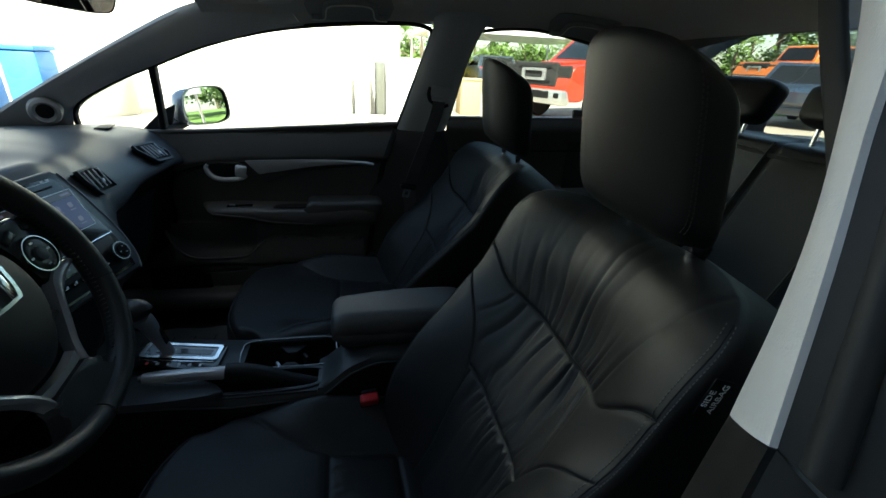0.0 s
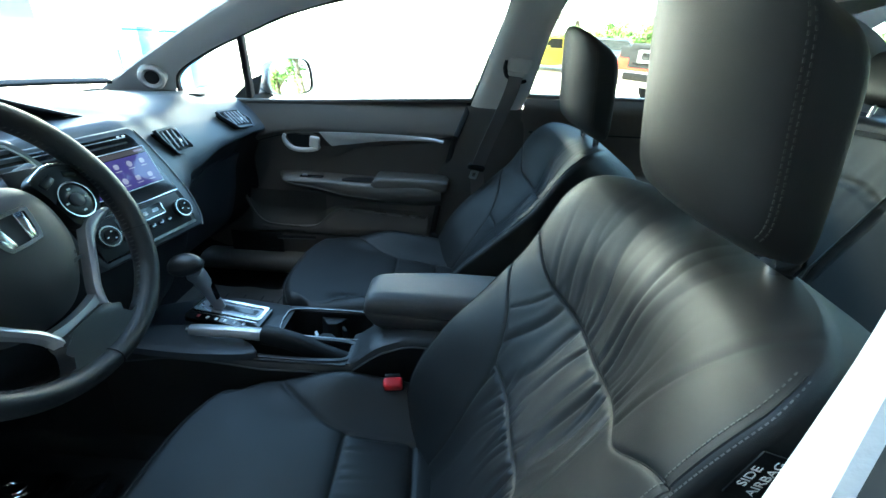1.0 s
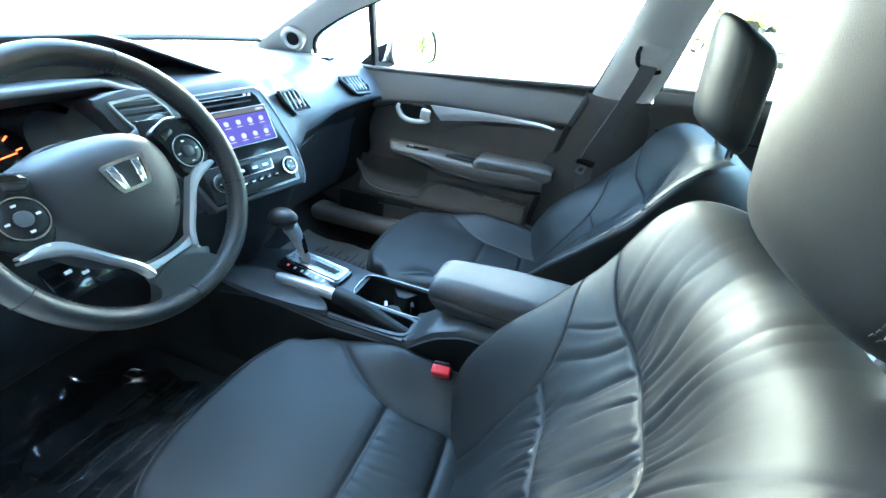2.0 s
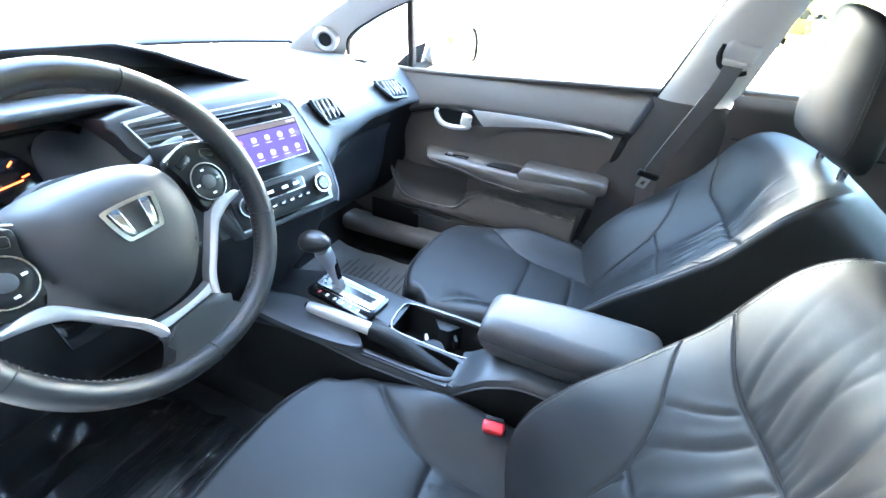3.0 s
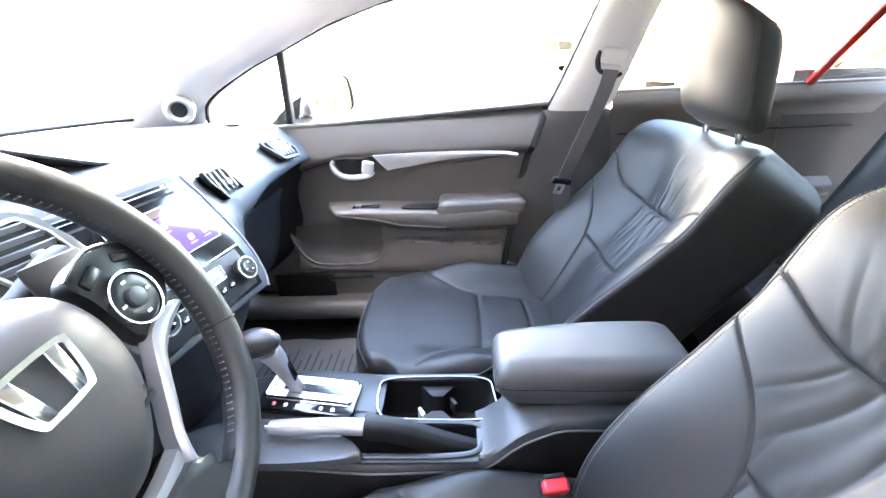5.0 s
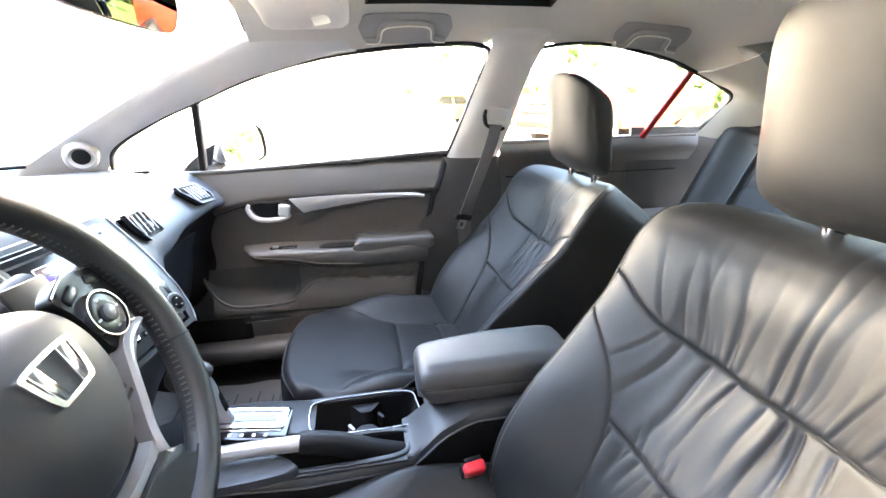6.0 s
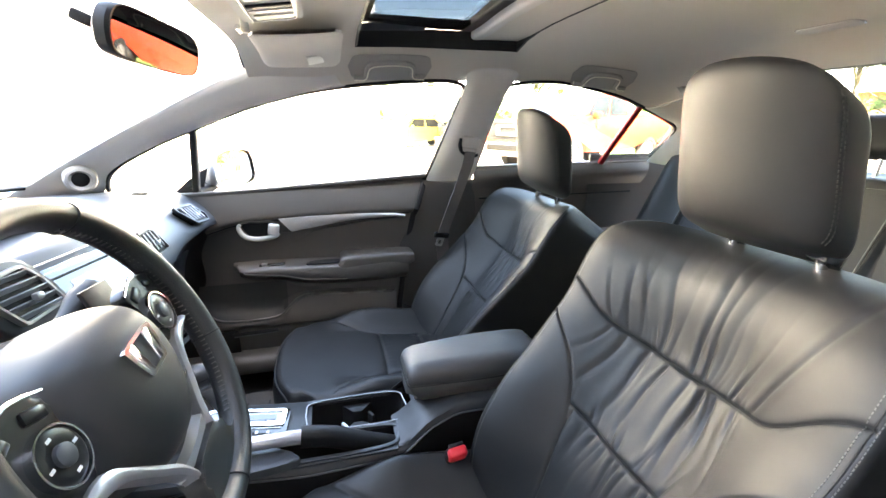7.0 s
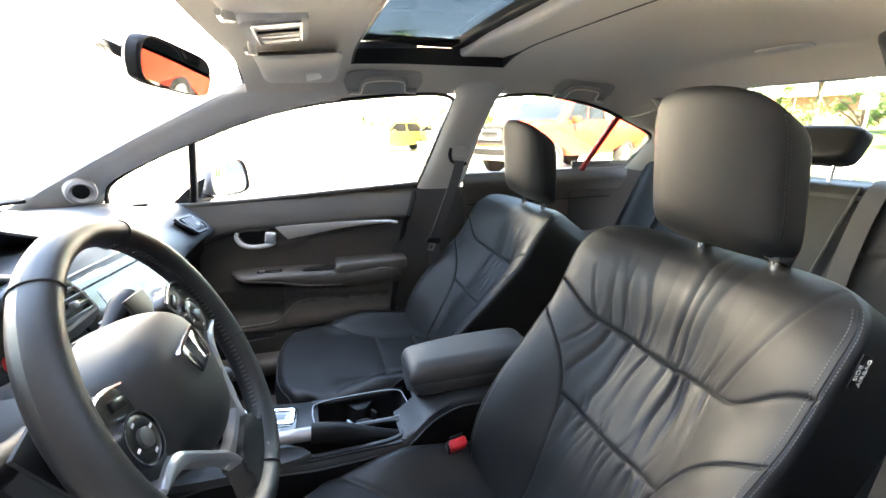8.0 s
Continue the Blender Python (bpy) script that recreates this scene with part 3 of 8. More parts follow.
def build_front_seat(cy, s, label, tag):
    """s: +1 when the car's middle lies at +y of the seat."""
    root = thing("front_seat", (-0.1, cy, 0.27), label, "car seat", "front seats")
    nw, ns = 420, 470
    w = np.linspace(0, SEAT_L, nw)[:, None] * np.ones((1, ns))
    sp = np.linspace(-1, 1, ns)[None, :] * np.ones((nw, 1))
    W = back_half(w)
    a = np.abs(sp)
    q = np.clip((a - 0.72) / 0.28, 0, 1)
    lin = np.clip(a / 0.72, 0, 1)
    r = 0.012
    u = np.sign(sp) * np.where(a < 0.72, lin * (W - r), W - r + r * np.sin(np.clip(q / 0.25, 0, 1) * math.pi / 2))
    t = w / SEAT_L
    au = np.abs(u)
    rel = au / W
    # hollow back: the edges stand forward of the middle, most at the bolsters
    wing = soft(w, [0, 0.06, 0.12, 0.20, 0.30, 0.37, 0.45, 0.52, 0.60, 0.64], [0.070, 0.092, 0.104, 0.102, 0.088, 0.078, 0.066, 0.050, 0.034, 0.028])
    front = wing * smooth01(0.055, 0.245, au) ** 0.9
    front += 0.012 * np.exp(-((t - 0.33) / 0.2) ** 2) * (1 - smooth01(0.2, 0.6, rel)) + 0.035 * smooth01(0.40, 0.555, w)
    front -= 0.008 * np.clip((t - 0.80) / 0.20, 0, 1) ** 2 + 0.046 * np.clip((t - 0.895) / 0.105, 0, 1) ** 2
    side = np.where(q > 0, r * (1 - np.cos(np.clip(q / 0.25, 0, 1) * math.pi / 2)) + np.clip((q - 0.25) / 0.75, 0, 1) * (front + 0.085), 0)
    d = front - side
    # seams
    sm1, sm2, bu = smile1(u), smile2(u), bolster_u(w)
    on_front = 1 - smooth01(0.0, 0.10, q)
    inside = smooth01(-0.004, 0.004, bu - au)
    g = lambda x, wd: np.exp(-(x / wd) ** 2)
    groove = 0.0030 * g(w - sm1, 0.0018) + 0.0018 * g(w - sm1, 0.006)
    groove += (0.0030 * g(w - sm2, 0.0018) + 0.0016 * g(w - sm2, 0.006)) * inside
    groove += np.where(w < 0.40, 0.0026 * g(au - bu, 0.0018) + 0.0014 * g(au - bu, 0.006), 0) * (1 - smooth01(0.38, 0.40, w))
    d -= groove * on_front
    # fine pleats that fan out from the seams: many on the driver seat, a few sharp slits on the other
    mid = inside * (w > sm2) * smooth01(0.0, 0.010, w - sm2)
    if s > 0:
        d += on_front * pleats(u, w - sm1, 5, 14, -0.125, 0.15, 0.50, (0.05, 0.15), 0.0046, 0.020)
        d += on_front * pleats(u, w - sm1, 6, 16, -0.13, 0.15, 0.35, (0.012, 0.040), 0.0022)
        d += on_front * mid * pleats(u, sm1 - w, 8, 11, -0.14, 0.15, 0.45, (0.06, 0.13), 0.0056, 0.022)
        d += on_front * inside * (w < sm1) * pleats(u, w - sm2, 9, 9, -0.12, 0.12, 0.5, (0.02, 0.06), 0.0034)
        d += on_front * inside * pleats(u, sm2 - w, 21, 17, -0.12, 0.12, 0.2, (0.03, 0.08), 0.0042)
    else:
        d += on_front * pleats(u, w - sm1, 15, 8, -0.02, 0.150, 0.40, (0.07, 0.15), 0.0105, 0.010)
        d += on_front * pleats(u, w - sm1, 16, 9, -0.10, 0.13, 0.30, (0.012, 0.035), 0.0020)
        d += on_front * mid * pleats(u, sm1 - w, 18, 7, -0.06, 0.13, 0.35, (0.06, 0.13), 0.0090, 0.008)
        d += on_front * inside * pleats(u, sm2 - w, 21, 8, -0.10, 0.12, 0.2, (0.01, 0.04), 0.0018)
    # broad unevenness of a filled cushion
    d += on_front * 0.0015 * np.sin(u * 23 + 2 * w * 11) * np.sin(w * 17 + 1)
    P = back_point(cy, s, u, w, d)
    wc, uc, qc = ((x[:-1, :-1] + x[1:, 1:]) / 2 for x in (w, u, q))
    lab = np.where(qc > 0.03, np.where(uc > 0, 4, 7), np.where(wc > smile1(uc), 0, np.where((np.abs(uc) > bolster_u(wc)) & (wc < 0.40), np.where(uc > 0, 5, 6), np.where(wc > smile2(uc), 1, 2))))
    split_grid(P, lab, M_LEATHER, root, [(0, "upper_back_panel"), (1, "middle_back_panel"), (2, "lower_back_panel"), (4, "side_panel"), (7, "side_panel"), (5, "inner_bolster"), (6, "outer_bolster")])
    # rear shell of the back
    rows = []
    for i in range(25):
        ww = SEAT_L * i / 24
        hw = float(back_half(np.array(ww))) - 0.002
        edge = -0.096
        rows.append([tuple(back_point(cy, s, np.array(hw * math.sin(math.pi / 2 * v)), np.array(ww), np.array(edge - 0.035 * (1 - abs(v) ** 3)))) for v in np.linspace(-1, 1, 17)])
    part("back_shell", sheet(rows), M_BLACK, root, "black leather-cloth rear cover")
    # dark seam lines in the grooves
    def on_back(uu, ww):
        fi = float(ww) / SEAT_L * (nw - 1)
        i0 = min(int(fi), nw - 2)
        rows_ = [np.array([np.interp(uu, u[i, ns // 8:-ns // 8], P[i, ns // 8:-ns // 8, c_]) for c_ in range(3)]) for i in (i0, i0 + 1)]
        return Vector(rows_[0] + (rows_[1] - rows_[0]) * (fi - i0)) + Vector((-0.0002, 0, 0.0002))
    fr_ = lambda c_: [tuple(p) for p in c_]
    part("seam", sweep(fr_([on_back(x, float(smile1(np.array(x)))) for x in np.linspace(-0.244, 0.244, 80)]), circle(0.0009, 5)), M_SEAM, root)
    part("seam", sweep(fr_([on_back(x, float(smile2(x))) for x in np.linspace(-0.127, 0.127, 50)]), circle(0.0010, 5)), M_SEAM, root)
    for sg in (1, -1):
        part("seam", sweep(fr_([on_back(sg * float(bolster_u(x)), x) for x in np.linspace(0.02, 0.372, 60)]), circle(0.0010, 5)), M_SEAM, root)
    # edge seam with a row of stitches on either side
    for sgn in (1, -1):
        for edge_q, kind in ((0.726, "seam"), (0.706, "stitching"), (0.746, "stitching")):
            j = int(round((sgn * edge_q + 1) / 2 * (ns - 1)))
            line = [Vector(P[i, j]) for i in range(8, int(nw * 0.93))]
            nrm = [Vector(np.cross(P[i + 1, j] - P[i - 1, j], P[i, j + 1] - P[i, j - 1])).normalized() for i in range(8, int(nw * 0.93))]
            nrm = [n_ if (n_.x < 0 or n_.y * (-s * sgn) < 0) and n_.dot(Vector((-1, s * sgn, 0))) > 0 else -n_ for n_ in nrm]
            if kind == "seam":
                part("edge_seam", sweep([tuple(p) for p in line], circle(0.0012, 5)), M_SEAM, root)
                continue
            bm = bmesh.new()
            run_ = 0.0
            for p0, p1, n_ in zip(line, line[1:], nrm):
                run_ += (p1 - p0).length
                if run_ < 0.0044:
                    continue
                run_ = 0.0
                b = rbox(0.0010, 0.0028, 0.0007, 0)
                put(b, axes(p0 + n_ * 0.0004, n_.cross(p1 - p0), p1 - p0))
                me = bpy.data.meshes.new("tmp")
                b.to_mesh(me)
                b.free()
                bm.from_mesh(me)
                bpy.data.meshes.remove(me)
            part(kind, bm, M_THREAD, root, "fine pale grey stitching", smooth=False)
    # ---- cushion ----
    nl, nc = 170, 200
    X0, X1 = -0.435, 0.16
    lx = np.linspace(0, 1, nl)[:, None] * np.ones((1, nc))
    sp = np.linspace(-1, 1, nc)[None, :] * np.ones((nl, 1))
    a = np.abs(sp)
    q = np.clip((a - 0.74) / 0.26, 0, 1)
    # first sixth of lx runs up the nose, the rest back along the top
    nose = np.clip(lx / 0.16, 0, 1)
    run = np.clip((lx - 0.16) / 0.84, 0, 1)
    ang = nose * math.pi / 2
    Wc = 0.238 + 0.012 * np.exp(-((run - 0.5) / 0.3) ** 2) - 0.035 * (1 - smooth01(0.0, 0.16, run))
    r = 0.035
    u = np.sign(sp) * np.where(a < 0.74, np.clip(a / 0.74, 0, 1) * (Wc - r), Wc - r + r * np.sin(np.clip(q / 0.4, 0, 1) * math.pi / 2))
    au = np.abs(u)
    ztop = 0.492 - 0.055 * run ** 1.2
    bol = 0.050 * smooth01(0.52, 0.92, au / Wc) * smooth01(0.15, 0.51, run) * (1 - 0.3 * smooth01(0.75, 1, run))
    x = np.where(lx < 0.16, X0 + 0.027 * (1 - np.sin(ang)) + 0.05 * (1 - np.cos(ang)), X0 + 0.05 + (X1 - X0 - 0.05) * run)
    x = x + 0.05 * (au / Wc) ** 3 * (1 - smooth01(0.0, 0.3, run))
    zz = np.where(lx < 0.16, 0.345 + (0.492 - 0.345) * np.sin(ang), ztop) + bol
    side = np.where(q > 0, r * (1 - np.cos(np.clip(q / 0.4, 0, 1) * math.pi / 2)) + np.clip((q - 0.4) / 0.6, 0, 1) * 0.12, 0) * np.where(lx < 0.16, np.sin(ang), 1)
    ins = soft(run, [0, 0.163, 0.226, 0.333, 0.448, 0.528, 0.733, 1.0], [0.26, 0.245, 0.222, 0.175, 0.140, 0.126, 0.120, 0.115])
    cross1 = 0.521 + 0.013 * np.cos(u / 0.12)
    cross2 = 0.75 + 0.027 * np.cos(u / 0.12)
    nosecut = 0.115
    on = 1 - smooth01(0, 0.1, q)
    gv = 0.004 * g(au - ins, 0.0035) + 0.003 * g(au - ins, 0.012)
    gv *= smooth01(0.12, 0.15, run)
    inn = smooth01(-0.004, 0.004, ins - au)
    gx = (0.004 * g((run - cross1) * 0.54, 0.0035) + 0.003 * g((run - cross1) * 0.54, 0.014)) * inn
    gx += (0.0055 * g((run - cross2) * 0.54, 0.004) + 0.003 * g((run - cross2) * 0.54, 0.014)) * inn
    zz -= (gv + gx) * on
    zz += (1.0 if s > 0 else 0.2) * on * inn * (pleats(u, (run - cross1) * 0.54, 31, 9, -0.11, 0.11, 0.2, (0.02, 0.06), 0.0036) + pleats(u, (cross2 - run) * 0.54, 33, 8, -0.11, 0.11, 0.2, (0.02, 0.05), 0.0030))
    zz += on * 0.0010 * np.sin(run * 21 + u * 9) * np.sin(u * 17 + 2) * smooth01(0.05, 0.2, run)
    zz -= side
    P2 = np.stack([x, cy + s * u, zz], -1)
    rc, uc, qc, lc = ((m_[:-1, :-1] + m_[1:, 1:]) / 2 for m_ in (run, u, q, lx))
    insc = (ins[:-1, :-1] + ins[1:, 1:]) / 2
    lab = np.where(qc > 0.06, np.where(uc > 0, 4, 7), np.where(lc < nosecut, 3, np.where((np.abs(uc) > insc) & (rc > 0.12), np.where(uc > 0, 5, 6), np.where(rc < 0.521 + 0.013 * np.cos(uc / 0.12), 0, np.where(rc < 0.75 + 0.027 * np.cos(uc / 0.12), 1, 2)))))
    split_grid(P2, lab, M_LEATHER, root, [(0, "cushion_front_panel"), (1, "cushion_middle_panel"), (2, "cushion_rear_panel"), (3, "cushion_nose"), (4, "cushion_side"), (7, "cushion_side"), (5, "inner_cushion_bolster"), (6, "outer_cushion_bolster")])
    # seam bead round the nose
    jn = int(nosecut * (nl - 1))
    bead = [tuple(P2[jn, j] + np.array([-0.001, 0, 0.001])) for j in range(int(nc * 0.1), int(nc * 0.9), 3)]
    part("nose_piping", sweep(bead, circle(0.0022, 6)), M_SEAM, root)
    part("seat_base", put(rbox(0.48, 0.42, 0.10, 0.02), pose(-0.13, cy, 0.325)), M_BLACK, root, "black plastic seat base")
    for sx in (-1, 1):
        part("seat_rail", put(rbox(0.50, 0.03, 0.05, 0.006), pose(-0.08, cy + sx * 0.17, 0.262)), M_BLACK, root, "black steel seat rail")
    # hinge cover on the outer side
    part("hinge_cover", put(rbox(0.20, 0.016, 0.10, 0.008, 3), pose(0.08, cy - s * 0.252, 0.42, 0, 25, 0)), M_BLACK, root, "black plastic side cover")
    # ---- head restraint ----
    build_headrest(root, cy, s)
    if tag:
        e1 = Vector(back_point(cy, s, np.array(-0.25), np.array(0.56), np.array(0.05))) - Vector(back_point(cy, s, np.array(-0.25), np.array(0.49), np.array(0.035)))
        back_ = Vector(back_point(cy, s, np.array(-0.25), np.array(0.5), np.array(-0.05))) - Vector(back_point(cy, s, np.array(-0.25), np.array(0.5), np.array(0.05)))
        mtag = axes(Vector(back_point(cy, s, np.array(-0.2590), np.array(0.527), np.array(0.056))), e1, -back_)
        if (mtag.to_3x3() @ Vector((0, 0, 1))).y > 0:
            mtag = axes(mtag.translation, e1, back_)
        lbl = part("airbag_tag", put(rbox(0.040, 0.022, 0.0014, 0.0005), mtag), M_BLACK, root, "small black cloth tag with white print")
        write("SIDE", 0.0095, mtag @ pose(-0.001, 0.0052, 0.0009), M_WHITE_INK, lbl)
        write("AIRBAG", 0.0095, mtag @ pose(0.0, -0.0056, 0.0009), M_WHITE_INK, lbl)
    return root


def write(text, size, m, material, parent):
    """Letters of the built-in font as a thin mesh."""
    cu = bpy.data.curves.new("letters", "FONT")
    cu.body, cu.size, cu.align_x, cu.align_y, cu.extrude = text, size, "CENTER", "CENTER", 0.0002
    tmp = bpy.data.objects.new("letters", cu)
    scene.collection.objects.link(tmp)
    me = bpy.data.meshes.new_from_object(tmp.evaluated_get(bpy.context.evaluated_depsgraph_get()))
    bpy.data.objects.remove(tmp)
    me.transform(m)
    bm = bmesh.new()
    bm.from_mesh(me)
    bpy.data.meshes.remove(me)
    return part("lettering", bm, material, parent, smooth=False)


HR_W = 0.730


def build_headrest(root, cy, s):
    """A rounded pad on two chrome posts."""
    n, m = 40, 64
    rows = []
    for i in range(n):
        t = -1 + 2 * i / (n - 1)
        h = 0.072 * t
        cap = max(0.0, 1 - abs(t) ** 6.4) ** (1 / 2.6)
        hw = (0.113 - 0.005 * t) * (0.34 + 0.66 * cap)
        hd = (0.048 + 0.003 * t) * (0.22 + 0.78 * cap)
        ring = []
        for k in range(m):
            a = 2 * math.pi * k / m
            c, sn = math.cos(a), math.sin(a)
            e = 2 / 4.2
            uu = hw * math.copysign(abs(c) ** e, c)
            dd = hd * math.copysign(abs(sn) ** e, sn)
            dd += 0.044 * (1 - (uu / 0.115) ** 2) * (1 if dd > 0 else 0.3) - 0.022
            ring.append(tuple(head_point(cy, s, np.array(uu), np.array(HR_W - 0.016 + h + 0.018 * t), np.array(dd + 0.054 + 0.060 * t))))
        rows.append(ring)
    bm = bmesh.new()
    vs = [[bm.verts.new(p) for p in r] for r in rows]
    for i in range(n - 1):
        for k in range(m):
            bm.faces.new((vs[i][k], vs[i][(k + 1) % m], vs[i + 1][(k + 1) % m], vs[i + 1][k]))
    bm.faces.new(vs[0][::-1])
    bm.faces.new(vs[-1])
    hr = part("headrest", bm, M_LEATHER, root, "black leather head restraint")
    # stitch line near each side
    for sg in (1, -1):
        b2 = bmesh.new()
        for i in range(4, n - 4):
            for off in (2, 3):
                kk = (off if sg > 0 else m // 2 - off) % m
                p, p1 = Vector(rows[i][kk]), Vector(rows[min(i + 1, n - 1)][kk])
                nr = Vector(rows[i][kk]) - Vector(rows[i][(kk + m // 2) % m])
                b = put(rbox(0.0014, 0.0034, 0.0012, 0), axes(p + nr.normalized() * 0.0004, nr.cross(p1 - p), p1 - p))
                me = bpy.data.meshes.new("tmp")
                b.to_mesh(me)
                b.free()
                b2.from_mesh(me)
                bpy.data.meshes.remove(me)
        part("stitching", b2, M_THREAD_D, hr, smooth=False)
    for k in (-1, 1):
        pu = 0.064 * k - 0.020
        a = Vector(head_point(cy, s, np.array(pu), np.array(0.59), np.array(-0.070)))
        b = Vector(head_point(cy, s, np.array(pu), np.array(0.70), np.array(0.002)))
        part("headrest_post", sweep([a, b], circle(0.0075, 12)), M_CHROME, root, "chrome headrest post")
        c = Vector(head_point(cy, s, np.array(pu), np.array(0.642), np.array(-0.036)))
        part("post_collar", put(lathe([(0.023, -0.014), (0.023, 0.002), (0.019, 0.007), (0.010, 0.008)], 20), axes(c, (0, 1, 0), (-math.cos(HEAD[s][2]), 0, math.sin(HEAD[s][2])))), M_PIANO, root, "gloss black post collar")


SEAT_Y = 0.364
driver_seat = build_front_seat(-SEAT_Y, 1, "black leather driver seat with gathered back panels and grey stitching", True)
passenger_seat = build_front_seat(SEAT_Y, -1, "black leather passenger seat with gathered back panels, beside the console", False)


def build_rear_seat():
    root = thing("rear_bench_seat", (1.0, 0, 0.36), "black leather rear bench seat with three low headrests", "car seat")
    rec = radians(26)
    n, m = 60, 160
    v = np.linspace(-1, 1, m)[None, :] * np.ones((n, 1))
    w = np.linspace(0, 0.655, n)[:, None] * np.ones((1, m))
    y = v * 0.62
    d = 0.045 * np.exp(-((np.abs(y) - 0.60) / 0.07) ** 2) + 0.005 * np.exp(-((np.abs(y) - 0.17) / 0.10) ** 2)
    for c in (0.14, 0.46):
        d = d - 0.010 * np.exp(-((np.abs(y) - c) / 0.006) ** 2)
    band = (np.abs(y) > 0.14) & (np.abs(y) < 0.46)
    for c in (0.20, 0.42):
        d = d - np.where(band, 0.010 * np.exp(-((w - c - 0.04 * np.cos((np.abs(y) - 0.3) * 9)) / 0.006) ** 2), 0)
    d = d + np.where(band, 0.003 * ripple(np.abs(y) * 1.2, 14) * np.exp(-np.abs(w - 0.44) / 0.05), 0)
    d = d - 0.07 * smooth01(0.90, 1.0, w / 0.655) ** 2
    x = 0.865 + w * math.sin(rec) - d * math.cos(rec)
    z = 0.46 + w * math.cos(rec) + d * math.sin(rec)
    P = np.stack([x, y, z], -1)
    yc = (y[:-1, :-1] + y[1:, 1:]) / 2
    lab = np.where(yc < -0.14, 0, np.where(yc < 0.14, 1, 2))
    split_grid(P, lab, M_LEATHER, root, [(0, "backrest"), (1, "centre_backrest"), (2, "backrest")])
    for c in (-0.46, -0.14, 0.14, 0.46):
        j = int(round((c / 0.62 + 1) / 2 * (m - 1))) + 2
        part("backrest_piping", sweep([tuple(P[i, j] + np.array([-0.006, 0, 0.003])) for i in range(4, n - 3, 3)], circle(0.0032, 7)), M_VINYL, root, "raised piping of the backrest")
    # cushion
    xs = np.linspace(0, 1, 40)[:, None] * np.ones((1, 100))
    yv = np.linspace(-1, 1, 100)[None, :] * np.ones((40, 1)) * 0.64
    X = 0.56 + 0.50 * xs
    Z = 0.30 + 0.20 * np.sin(np.clip(xs / 0.18, 0, 1) * math.pi / 2) - 0.05 * xs + 0.02 * np.cos(yv * 10) * 0.5
    lab = np.where((yv[:-1, :-1]) < 0, 0, 1)
    split_grid(np.stack([X, yv, Z], -1), lab, M_LEATHER, root, [(0, "cushion"), (1, "cushion")])
    for yy in (-0.34, 0.02, 0.345):
        if abs(yy) < 0.1:
            hw, hh, zc = 0.112, 0.054, 1.112
        else:
            hw, hh, zc = 0.128, 0.066, 1.108
        rows = []
        for t in np.linspace(-1, 1, 23):
            cap = max(0.0, 1 - abs(t) ** 5) ** 0.42
            rows.append([(0.046 * (0.25 + 0.75 * cap) * math.copysign(abs(math.sin(a)) ** 0.55, math.sin(a)), hw * (0.45 + 0.55 * cap) * (0.92 + 0.08 * t) * math.copysign(abs(math.cos(a)) ** 0.45, math.cos(a)), hh * t) for a in np.linspace(0, 2 * math.pi, 41)[:-1]])
        bm = sheet([q + [q[0]] for q in rows])
        hr = part("headrest", put(bm, pose(1.160, yy, zc, 0, 20, 0)), M_LEATHER, root, "low black leather head restraint")
        for k in (-1, 1):
            part("headrest_post", sweep([(1.150, yy + 0.05 * k, 1.015), (1.160, yy + 0.05 * k, zc)], circle(0.006, 10)), M_CHROME, hr, "chrome headrest post")
    return root


build_rear_seat()
P = []
for i in range(12):
    P.append([(1.11 + 0.42 * i / 11, -0.62 + 1.24 * j / 19, 0.985 + 0.004 * math.sin(j)) for j in range(20)])
solid("parcel_shelf", sheet(P, 0.012), M_CLOTH, "dark cloth parcel shelf behind the rear seat", "shelf", kind="structure")


